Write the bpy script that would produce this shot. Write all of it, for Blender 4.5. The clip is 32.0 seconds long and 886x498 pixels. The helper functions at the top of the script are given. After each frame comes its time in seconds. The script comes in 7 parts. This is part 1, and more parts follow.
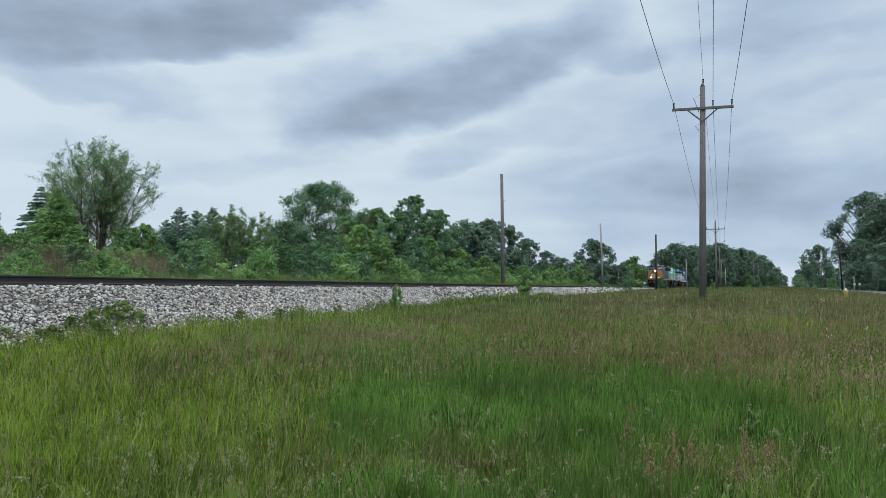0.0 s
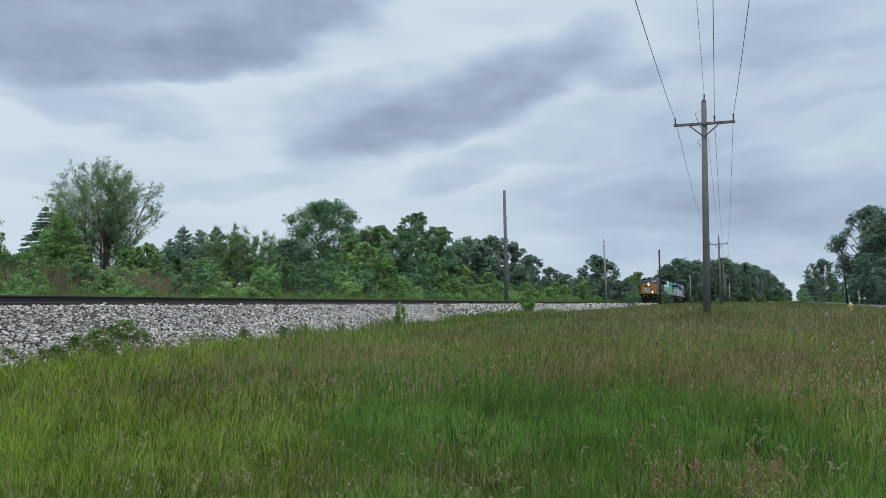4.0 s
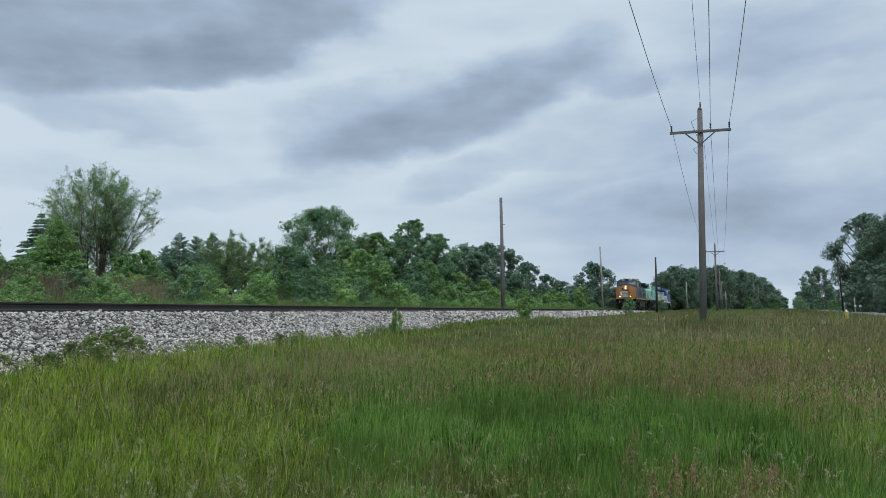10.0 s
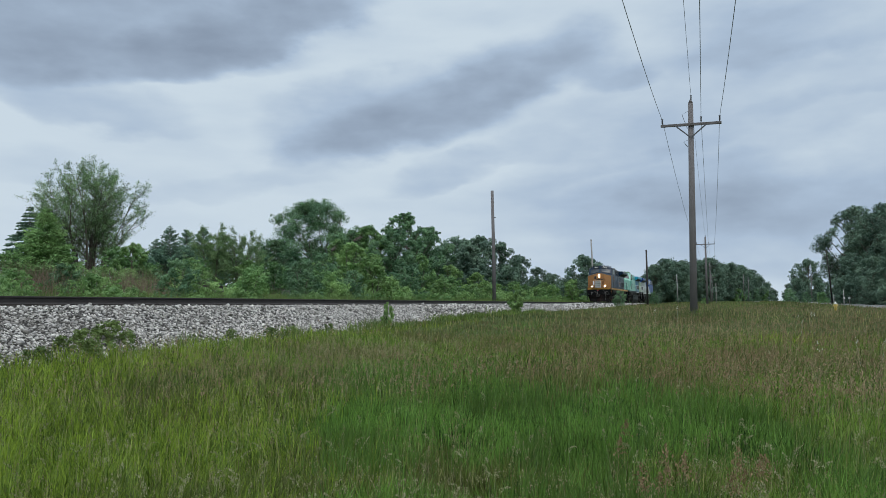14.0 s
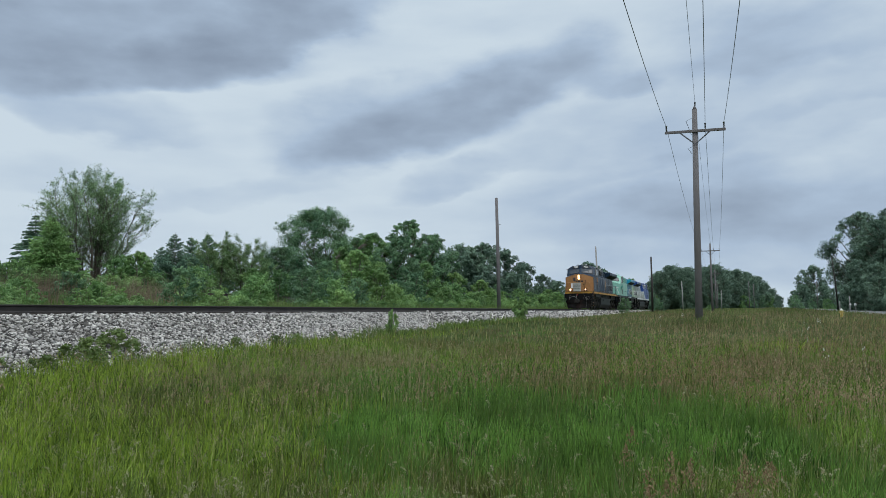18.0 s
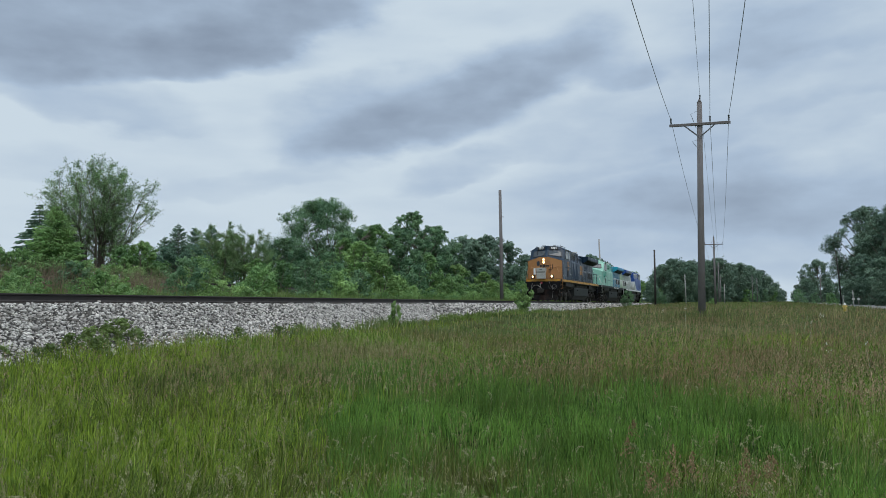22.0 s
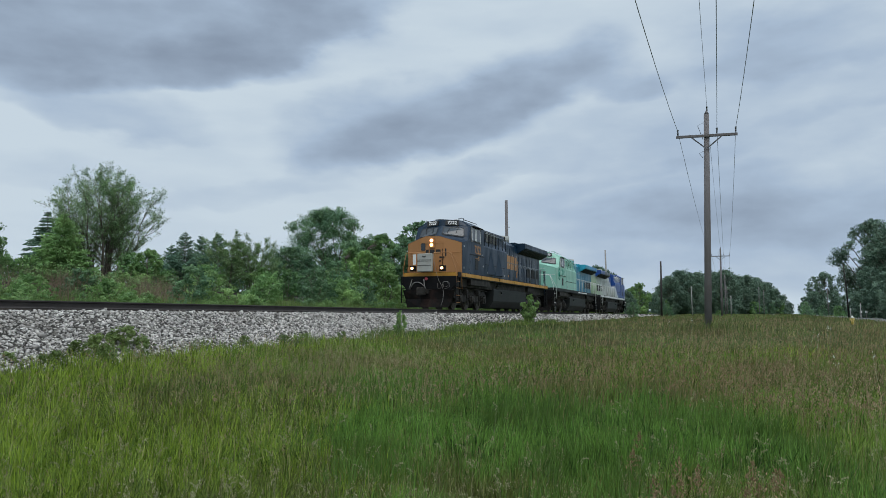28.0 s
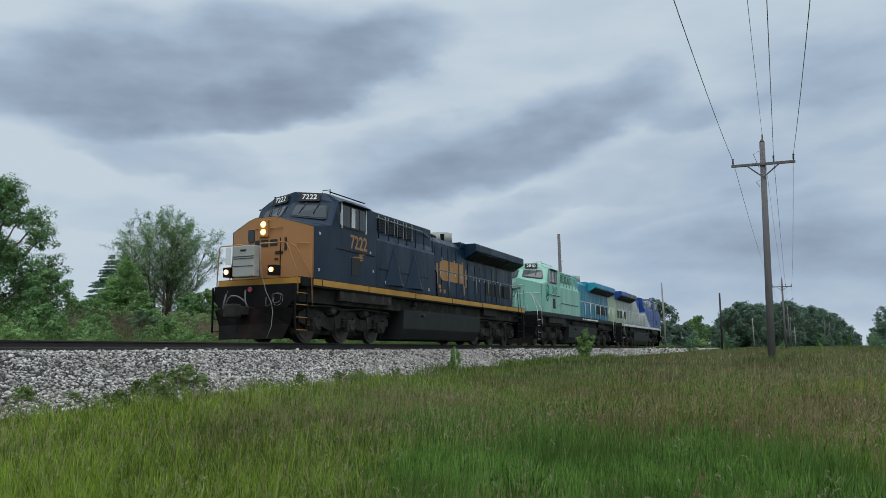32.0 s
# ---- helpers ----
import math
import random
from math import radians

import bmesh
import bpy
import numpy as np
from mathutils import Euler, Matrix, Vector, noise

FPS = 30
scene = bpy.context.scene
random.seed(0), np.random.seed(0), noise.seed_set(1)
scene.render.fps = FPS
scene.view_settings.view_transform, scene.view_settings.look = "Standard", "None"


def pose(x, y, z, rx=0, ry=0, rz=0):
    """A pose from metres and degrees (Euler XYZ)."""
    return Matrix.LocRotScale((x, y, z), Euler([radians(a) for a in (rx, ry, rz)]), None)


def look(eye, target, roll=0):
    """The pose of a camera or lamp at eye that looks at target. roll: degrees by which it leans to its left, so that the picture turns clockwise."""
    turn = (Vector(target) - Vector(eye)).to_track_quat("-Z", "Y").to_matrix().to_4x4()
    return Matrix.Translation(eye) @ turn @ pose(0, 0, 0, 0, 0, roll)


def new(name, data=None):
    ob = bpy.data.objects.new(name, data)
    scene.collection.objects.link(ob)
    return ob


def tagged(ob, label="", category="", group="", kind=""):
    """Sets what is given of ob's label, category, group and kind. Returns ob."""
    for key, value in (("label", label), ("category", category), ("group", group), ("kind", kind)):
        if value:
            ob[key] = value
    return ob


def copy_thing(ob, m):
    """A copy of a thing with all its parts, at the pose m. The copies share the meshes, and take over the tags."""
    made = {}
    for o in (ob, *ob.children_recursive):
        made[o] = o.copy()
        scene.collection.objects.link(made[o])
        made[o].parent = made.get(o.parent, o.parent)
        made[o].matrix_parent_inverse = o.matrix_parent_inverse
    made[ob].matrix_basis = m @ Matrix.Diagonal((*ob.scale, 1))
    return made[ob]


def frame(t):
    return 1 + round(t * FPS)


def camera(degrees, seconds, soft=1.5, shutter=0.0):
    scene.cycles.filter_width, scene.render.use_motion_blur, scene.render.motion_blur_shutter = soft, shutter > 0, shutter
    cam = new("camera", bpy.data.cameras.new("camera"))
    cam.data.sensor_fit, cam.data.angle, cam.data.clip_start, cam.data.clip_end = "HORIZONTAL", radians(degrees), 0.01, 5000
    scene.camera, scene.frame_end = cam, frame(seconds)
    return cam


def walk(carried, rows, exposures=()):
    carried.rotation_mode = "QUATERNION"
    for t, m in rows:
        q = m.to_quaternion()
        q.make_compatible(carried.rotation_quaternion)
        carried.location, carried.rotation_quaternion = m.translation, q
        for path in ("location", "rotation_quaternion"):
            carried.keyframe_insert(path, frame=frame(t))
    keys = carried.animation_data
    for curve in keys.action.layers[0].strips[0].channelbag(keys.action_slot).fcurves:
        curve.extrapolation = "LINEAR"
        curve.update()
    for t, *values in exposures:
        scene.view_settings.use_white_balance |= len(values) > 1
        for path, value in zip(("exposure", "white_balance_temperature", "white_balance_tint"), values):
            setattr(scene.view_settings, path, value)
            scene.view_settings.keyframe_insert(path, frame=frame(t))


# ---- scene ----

EYE = (0.0, 0.0, 1.5)          # a hand-held camera, 1.5 m over the meadow
RAIL = 1.79                    # height of the rail's top
TRACK_X = -14.3                # the track runs along y at this x
BEND_Y, BEND = 120.0, 0.00017    # beyond this y the line bends gently away to the east
cam = camera(59.27, 32.0, soft=0.5, shutter=0.0)
# seconds, pitch, lean and turn in degrees
CAMERA_ROWS = [
    (0, 92.950, 0.059, 19.982), (0.5, 93.058, -0.170, 19.905), (1, 93.241, -0.310, 19.817), (1.5, 93.400, -0.361, 19.761),
    (2, 93.581, -0.326, 19.684), (2.5, 93.903, -0.051, 19.732), (3, 94.066, 0.191, 19.871), (3.5, 94.123, 0.298, 20.054),
    (5.5, 94.388, 0.901, 20.649), (6, 94.314, 0.653, 20.786), (6.5, 94.414, 0.569, 20.836), (7, 94.611, 0.510, 20.905),
    (7.5, 94.711, 0.453, 20.896), (8, 94.623, 0.284, 20.611), (8.5, 94.521, 0.267, 20.314), (9, 94.504, 0.434, 20.160),
    (9.5, 94.625, 0.463, 20.087), (10, 94.719, 0.414, 19.986), (10.5, 94.800, 0.380, 19.876), (11, 94.853, 0.406, 19.773),
    (11.5, 94.791, 0.528, 19.672), (12, 94.835, 0.518, 19.568), (12.5, 94.872, 0.423, 19.602), (13, 94.678, 0.175, 19.635),
    (13.5, 94.375, 0.264, 19.516), (14, 94.202, 0.538, 19.361), (14.5, 94.173, 0.639, 19.307), (16.5, 94.595, 0.635, 19.530),
    (17, 94.694, 0.670, 19.533), (17.5, 94.719, 0.630, 19.610), (18, 94.750, 0.678, 19.697), (18.5, 94.906, 0.683, 19.756),
    (19, 94.990, 0.664, 19.790), (19.5, 94.999, 0.599, 19.889), (20, 94.945, 0.592, 20.071), (20.5, 94.690, 0.601, 20.120),
    (21, 94.331, 0.547, 20.051), (21.5, 94.150, 0.439, 19.967), (22, 94.146, 0.290, 19.899), (22.5, 94.192, 0.209, 19.894),
    (23, 94.390, 0.581, 19.912), (23.5, 94.532, 0.836, 19.928), (24, 94.636, 0.722, 20.155), (24.5, 94.724, 0.631, 20.425),
    (25, 94.800, 0.393, 20.581), (25.5, 94.771, 0.210, 20.576), (27.5, 94.764, -0.216, 20.150), (28, 94.872, -0.137, 20.303),
    (28.5, 95.147, 0.029, 20.656), (29, 95.670, 0.309, 21.413), (29.5, 96.118, 0.442, 22.162), (30, 96.432, 0.480, 22.660),
    (30.5, 96.737, 0.377, 23.005), (31, 96.935, 0.192, 23.219), (31.5, 97.111, 0.176, 23.533), (32, 97.502, 0.496, 24.258),
]
EXPOSURES = [(0, 0.06), (3, 0.03), (8, 0.0), (12, -0.04), (22, -0.04), (29, -0.11), (32, -0.16)]   # the camera closes down a little on the way
walk(cam, [(t, pose(*EYE, rx, ry, rz)) for t, rx, ry, rz in CAMERA_ROWS], EXPOSURES)

# ---------------------------------------------------------------- sky and light
SUN_AZ, SUN_EL = radians(150), radians(55)


def sky_world():
    """An overcast sky: a grey-blue deck with darker streaked clouds, brighter overhead."""
    w = bpy.data.worlds.new("overcast_sky")
    w.use_nodes = True
    scene.world = w
    nt = w.node_tree
    nt.nodes.clear()
    N, L = nt.nodes.new, nt.links.new

    def math_node(op, a, b=None, c=None, clamp=False):
        n = N("ShaderNodeMath")
        n.operation, n.use_clamp = op, clamp
        for i, v in enumerate((a, b, c)):
            if v is None:
                continue
            if isinstance(v, (int, float)):
                n.inputs[i].default_value = v
            else:
                L(v, n.inputs[i])
        return n.outputs[0]

    tc = N("ShaderNodeTexCoord")
    sep = N("ShaderNodeSeparateXYZ")
    L(tc.outputs["Generated"], sep.inputs[0])
    x, y, z = sep.outputs
    az = math_node("MULTIPLY", math_node("ARCTAN2", x, y), 57.2958)
    el = math_node("MULTIPLY", math_node("ARCSINE", z), 57.2958)
    # ragged, wind-drawn edges: shift the place by noise
    comb = N("ShaderNodeCombineXYZ")
    L(az, comb.inputs[0]), L(el, comb.inputs[1])
    mp = N("ShaderNodeMapping")
    mp.inputs["Scale"].default_value = (0.13, 0.27, 1)
    mp.inputs["Rotation"].default_value = (0, 0, radians(-14))
    L(comb.outputs[0], mp.inputs[0])
    nz = N("ShaderNodeTexNoise")
    nz.inputs["Scale"].default_value, nz.inputs["Detail"].default_value, nz.inputs["Roughness"].default_value = 1.0, 5, 0.5
    L(mp.outputs[0], nz.inputs["Vector"])
    nsep = N("ShaderNodeSeparateColor")
    L(nz.outputs["Color"], nsep.inputs[0])
    waz = math_node("ADD", az, math_node("MULTIPLY", math_node("SUBTRACT", nsep.outputs[0], 0.5), 7.5))
    wel = math_node("ADD", el, math_node("MULTIPLY", math_node("SUBTRACT", nsep.outputs[1], 0.5), 4.6))

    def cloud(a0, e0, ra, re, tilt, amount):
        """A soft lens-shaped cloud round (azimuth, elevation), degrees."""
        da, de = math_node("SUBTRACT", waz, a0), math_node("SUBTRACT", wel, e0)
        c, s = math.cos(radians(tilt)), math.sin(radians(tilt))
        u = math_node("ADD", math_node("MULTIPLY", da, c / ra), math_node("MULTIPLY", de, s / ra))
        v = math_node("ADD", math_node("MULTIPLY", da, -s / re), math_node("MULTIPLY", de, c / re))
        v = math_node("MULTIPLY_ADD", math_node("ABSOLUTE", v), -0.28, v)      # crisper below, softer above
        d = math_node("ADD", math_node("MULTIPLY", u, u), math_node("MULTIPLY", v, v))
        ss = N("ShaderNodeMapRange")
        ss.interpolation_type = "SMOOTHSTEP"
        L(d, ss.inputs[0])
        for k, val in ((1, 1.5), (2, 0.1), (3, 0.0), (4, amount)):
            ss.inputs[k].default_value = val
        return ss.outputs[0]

    side = N("ShaderNodeMapRange")
    L(az, side.inputs[0])
    for k, val in ((1, -30.0), (2, 12.0), (3, 0.03), (4, 0.09)):
        side.inputs[k].default_value = val
    dark = side.outputs[0]
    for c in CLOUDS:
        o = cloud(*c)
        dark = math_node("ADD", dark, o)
    # fine streaks, everywhere
    nz2 = N("ShaderNodeTexNoise")
    nz2.inputs["Scale"].default_value, nz2.inputs["Detail"].default_value, nz2.inputs["Roughness"].default_value = 1.7, 4, 0.5
    mp2 = N("ShaderNodeMapping")
    mp2.inputs["Scale"].default_value = (0.05, 0.19, 1)
    mp2.inputs["Rotation"].default_value = (0, 0, radians(-10))
    mp2.inputs["Location"].default_value = (3.1, 1.7, 0)
    L(comb.outputs[0], mp2.inputs[0]), L(mp2.outputs[0], nz2.inputs["Vector"])
    # thick cloud saturates slowly, and its body billows
    nz3 = N("ShaderNodeTexNoise")
    nz3.inputs["Scale"].default_value, nz3.inputs["Detail"].default_value, nz3.inputs["Roughness"].default_value = 1.0, 6, 0.5
    mp3 = N("ShaderNodeMapping")
    mp3.inputs["Scale"].default_value = (0.22, 0.42, 1)
    mp3.inputs["Rotation"].default_value = (0, 0, radians(-18))
    L(comb.outputs[0], mp3.inputs[0]), L(mp3.outputs[0], nz3.inputs["Vector"])
    body = math_node("MULTIPLY_ADD", nz3.outputs["Fac"], 1.5, 0.35)
    dark = math_node("SUBTRACT", 1.0, math_node("EXPONENT", math_node("MULTIPLY", math_node("MULTIPLY", dark, body), -1.05)))
    dark = math_node("ADD", dark, math_node("MULTIPLY", math_node("SUBTRACT", nz2.outputs["Fac"], 0.5), 0.6), clamp=True)
    ramp = N("ShaderNodeValToRGB")
    e = ramp.color_ramp.elements
    e[0].position, e[0].color = 0.0, SKY_BRIGHT
    e[1].position, e[1].color = 1.0, SKY_DARK
    m = ramp.color_ramp.elements.new(0.45)
    m.color = SKY_MID
    L(dark, ramp.inputs[0])
    # the deck's light grows towards the zenith, as under any overcast
    up = N("ShaderNodeMapRange")
    up.interpolation_type = "SMOOTHSTEP"
    L(el, up.inputs[0])
    for k, val in ((1, 24.0), (2, 75.0), (3, 1.0), (4, ZENITH)):
        up.inputs[k].default_value = val
    bg = N("ShaderNodeBackground")
    L(ramp.outputs[0], bg.inputs["Color"]), L(up.outputs[0], bg.inputs["Strength"])
    out = N("ShaderNodeOutputWorld")
    L(bg.outputs[0], out.inputs["Surface"])


SKY_BRIGHT, SKY_MID, SKY_DARK = (0.60, 0.705, 0.795, 1), (0.415, 0.525, 0.668, 1), (0.23, 0.29, 0.385, 1)
ZENITH = 2.6
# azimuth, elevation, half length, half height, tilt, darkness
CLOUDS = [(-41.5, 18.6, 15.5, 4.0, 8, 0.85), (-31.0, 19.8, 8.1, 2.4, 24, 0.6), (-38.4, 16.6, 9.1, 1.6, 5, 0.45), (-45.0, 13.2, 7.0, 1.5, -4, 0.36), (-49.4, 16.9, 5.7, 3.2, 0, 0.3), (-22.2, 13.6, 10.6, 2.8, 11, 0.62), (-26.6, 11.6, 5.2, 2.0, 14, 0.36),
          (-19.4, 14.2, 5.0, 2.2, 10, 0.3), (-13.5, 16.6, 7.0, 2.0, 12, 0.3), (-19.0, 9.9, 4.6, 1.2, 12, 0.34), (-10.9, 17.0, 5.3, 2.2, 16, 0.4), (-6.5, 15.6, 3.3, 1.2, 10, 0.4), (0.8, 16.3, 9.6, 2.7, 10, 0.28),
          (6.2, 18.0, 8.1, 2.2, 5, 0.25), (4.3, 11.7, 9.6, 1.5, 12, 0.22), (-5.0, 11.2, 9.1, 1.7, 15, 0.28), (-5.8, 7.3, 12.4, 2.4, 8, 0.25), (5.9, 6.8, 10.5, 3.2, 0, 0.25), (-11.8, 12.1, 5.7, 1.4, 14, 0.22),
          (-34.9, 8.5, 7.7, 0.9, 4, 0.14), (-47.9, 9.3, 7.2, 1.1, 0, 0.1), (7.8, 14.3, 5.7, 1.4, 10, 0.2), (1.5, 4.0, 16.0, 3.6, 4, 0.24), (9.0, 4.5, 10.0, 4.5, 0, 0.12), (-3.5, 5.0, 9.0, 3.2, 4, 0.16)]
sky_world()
sun = new("sun", bpy.data.lights.new("sun", "SUN"))
sun.data.energy, sun.data.angle, sun.data.color = 1.2, radians(35), (1.0, 0.97, 0.92)
sun.matrix_world = look((20 * math.sin(SUN_AZ), 20 * math.cos(SUN_AZ), 30), (0, 0, 0))

# ---------------------------------------------------------------- materials
def node_material(name, rough=0.7, metal=0.0):
    m = bpy.data.materials.new(name)
    m.use_nodes = True
    b = m.node_tree.nodes["Principled BSDF"]
    b.inputs["Roughness"].default_value, b.inputs["Metallic"].default_value = rough, metal
    return m, m.node_tree, b


def surface(name, a, b, scale=4.0, rough=0.7, metal=0.0, bump=0.15, fine=60.0, stain=None, stain_scale=0.6, stain_amount=0.5, island=0.0, spec=0.5):
    """A two-tone surface: broad variation, fine grain with relief, and stains in a third colour."""
    m, nt, bs = node_material(name, rough, metal)
    N, L = nt.nodes.new, nt.links.new
    tc = N("ShaderNodeTexCoord")
    n1, n2 = N("ShaderNodeTexNoise"), N("ShaderNodeTexNoise")
    n1.inputs["Scale"].default_value, n1.inputs["Detail"].default_value = scale, 5
    n2.inputs["Scale"].default_value, n2.inputs["Detail"].default_value = fine, 4
    L(tc.outputs["Object"], n1.inputs["Vector"]), L(tc.outputs["Object"], n2.inputs["Vector"])
    mixf = N("ShaderNodeMath")
    mixf.operation = "MULTIPLY_ADD"
    L(n2.outputs["Fac"], mixf.inputs[0])
    mixf.inputs[1].default_value = 0.5
    sub = N("ShaderNodeMath")
    sub.operation = "SUBTRACT"
    L(n1.outputs["Fac"], sub.inputs[0])
    sub.inputs[1].default_value = 0.25
    L(sub.outputs[0], mixf.inputs[2])
    fac = mixf.outputs[0]
    if island:
        g = N("ShaderNodeNewGeometry")
        ad = N("ShaderNodeMath")
        ad.operation = "MULTIPLY_ADD"
        L(g.outputs["Random Per Island"], ad.inputs[0])
        ad.inputs[1].default_value = island
        su = N("ShaderNodeMath")
        su.operation = "SUBTRACT"
        L(fac, su.inputs[0])
        su.inputs[1].default_value = island / 2
        L(su.outputs[0], ad.inputs[2])
        fac = ad.outputs[0]
    mix = N("ShaderNodeMix")
    mix.data_type = "RGBA"
    L(fac, mix.inputs[0])
    mix.inputs[6].default_value, mix.inputs[7].default_value = (*a, 1), (*b, 1)
    col = mix.outputs[2]
    if stain:
        n3 = N("ShaderNodeTexNoise")
        n3.inputs["Scale"].default_value, n3.inputs["Detail"].default_value, n3.inputs["Roughness"].default_value = stain_scale, 7, 0.62
        L(tc.outputs["Object"], n3.inputs["Vector"])
        r = N("ShaderNodeMapRange")
        L(n3.outputs["Fac"], r.inputs[0])
        for k, v in ((1, 0.5), (2, 0.68), (3, 0.0), (4, stain_amount)):
            r.inputs[k].default_value = v
        mx = N("ShaderNodeMix")
        mx.data_type = "RGBA"
        L(r.outputs[0], mx.inputs[0]), L(col, mx.inputs[6])
        mx.inputs[7].default_value = (*stain, 1)
        col = mx.outputs[2]
    L(col, bs.inputs["Base Color"])
    bs.inputs["Specular IOR Level"].default_value = spec
    if bump:
        bp = N("ShaderNodeBump")
        bp.inputs["Strength"].default_value, bp.inputs["Distance"].default_value = bump, 0.02
        L(n2.outputs["Fac"], bp.inputs["Height"]), L(bp.outputs[0], bs.inputs["Normal"])
    return m


def leaf_material(name, dark, light, far=None, scale=0.25, trans=0.35, rough=0.55, tuft=1.3, own=0.6, fleck=0.0):
    """Foliage: each leaf its own tone, drifts of tone over metres, some light shining through."""
    m, nt, bs = node_material(name, rough)
    N, L = nt.nodes.new, nt.links.new
    g = N("ShaderNodeNewGeometry")
    tc = N("ShaderNodeTexCoord")
    ob = N("ShaderNodeObjectInfo")
    n = N("ShaderNodeTexNoise")
    n.inputs["Scale"].default_value, n.inputs["Detail"].default_value = scale, 4
    L(g.outputs["Position"], n.inputs["Vector"])
    a = N("ShaderNodeMath")
    a.operation = "MULTIPLY_ADD"
    L(g.outputs["Random Per Island"], a.inputs[0])
    a.inputs[1].default_value = own
    r = N("ShaderNodeMapRange")
    L(n.outputs["Fac"], r.inputs[0])
    for k, v in ((1, 0.3), (2, 0.7), (3, -0.25), (4, 0.3)):
        r.inputs[k].default_value = v
    nt2 = N("ShaderNodeTexNoise")
    nt2.inputs["Scale"].default_value, nt2.inputs["Detail"].default_value = tuft, 2
    L(g.outputs["Position"], nt2.inputs["Vector"])
    r3 = N("ShaderNodeMapRange")
    L(nt2.outputs["Fac"], r3.inputs[0])
    for k, v in ((1, 0.32), (2, 0.68), (3, -0.1), (4, 0.4)):
        r3.inputs[k].default_value = v
    ad = N("ShaderNodeMath")
    L(r.outputs[0], ad.inputs[0]), L(r3.outputs[0], ad.inputs[1])
    tone = ad.outputs[0]
    if fleck:
        # mottling along each blade: old and young growth, bruises, bloom
        n4 = N("ShaderNodeTexNoise")
        n4.inputs["Scale"].default_value, n4.inputs["Detail"].default_value = fleck, 2
        L(g.outputs["Position"], n4.inputs["Vector"])
        r4 = N("ShaderNodeMapRange")
        L(n4.outputs["Fac"], r4.inputs[0])
        for k, v in ((1, 0.35), (2, 0.65), (3, -0.35), (4, 0.35)):
            r4.inputs[k].default_value = v
        ad2 = N("ShaderNodeMath")
        L(tone, ad2.inputs[0]), L(r4.outputs[0], ad2.inputs[1])
        tone = ad2.outputs[0]
    L(tone, a.inputs[2])
    a.use_clamp = True
    mix = N("ShaderNodeMix")
    mix.data_type = "RGBA"
    L(a.outputs[0], mix.inputs[0])
    mix.inputs[6].default_value, mix.inputs[7].default_value = (*dark, 1), (*light, 1)
    col = mix.outputs[2]
    if far:
        n2 = N("ShaderNodeTexNoise")
        n2.inputs["Scale"].default_value, n2.inputs["Detail"].default_value, n2.inputs["Roughness"].default_value = scale * 1.7, 5, 0.6
        mp = N("ShaderNodeMapping")
        mp.inputs["Location"].default_value = (7, 3, 0)
        L(g.outputs["Position"], mp.inputs[0]), L(mp.outputs[0], n2.inputs["Vector"])
        r2 = N("ShaderNodeMapRange")
        L(n2.outputs["Fac"], r2.inputs[0])
        for k, v in ((1, 0.45), (2, 0.62), (3, 0.0), (4, 0.85)):
            r2.inputs[k].default_value = v
        mx = N("ShaderNodeMix")
        mx.data_type = "RGBA"
        L(r2.outputs[0], mx.inputs[0]), L(col, mx.inputs[6])
        mx.inputs[7].default_value = (*far, 1)
        col = mx.outputs[2]
    hue = N("ShaderNodeHueSaturation")
    hv = N("ShaderNodeMapRange")
    L(ob.outputs["Random"], hv.inputs[0])
    hv.inputs[3].default_value, hv.inputs[4].default_value = 0.86, 1.12
    L(hv.outputs[0], hue.inputs["Value"]), L(col, hue.inputs["Color"])
    col = hue.outputs[0]
    L(col, bs.inputs["Base Color"])
    bs.inputs["Specular IOR Level"].default_value = 0.3
    if trans:
        t = N("ShaderNodeBsdfTranslucent")
        L(col, t.inputs["Color"])
        ms = N("ShaderNodeMixShader")
        ms.inputs[0].default_value = trans
        out = nt.nodes["Material Output"]
        L(bs.outputs[0], ms.inputs[1]), L(t.outputs[0], ms.inputs[2]), L(ms.outputs[0], out.inputs["Surface"])
    return m


MAT = {}
MAT["soil"] = surface("meadow_soil", (0.026, 0.05, 0.011), (0.07, 0.095, 0.024), scale=0.35, fine=9, rough=0.95, bump=0.6, stain=(0.10, 0.075, 0.04), stain_scale=0.25, stain_amount=0.6, spec=0.1)
MAT["grass"] = leaf_material("meadow_grass", (0.018, 0.044, 0.006), (0.208, 0.325, 0.050), far=(0.135, 0.122, 0.046), scale=0.16, tuft=2.6, own=0.85, trans=0.18, fleck=14.0)
MAT["grass_lush"] = leaf_material("lush_grass", (0.011, 0.042, 0.006), (0.165, 0.315, 0.056), far=(0.080, 0.145, 0.028), scale=0.5, tuft=2.6, own=0.85, trans=0.18, fleck=14.0)
MAT["grass_pale"] = leaf_material("pale_grass", (0.036, 0.078, 0.006), (0.28, 0.385, 0.045), scale=0.3, tuft=2.6, own=0.85, trans=0.18, fleck=14.0)
MAT["grass_far"] = leaf_material("fading_meadow_grass", (0.036, 0.056, 0.018), (0.180, 0.245, 0.066), far=(0.128, 0.112, 0.050), scale=0.12, tuft=1.3, own=0.7, trans=0.18)
MAT["grass_toe"] = leaf_material("rank_grass", (0.028, 0.058, 0.010), (0.19, 0.275, 0.055), far=(0.12, 0.16, 0.06), scale=0.5, tuft=2.6, own=0.85, trans=0.18, fleck=14.0)
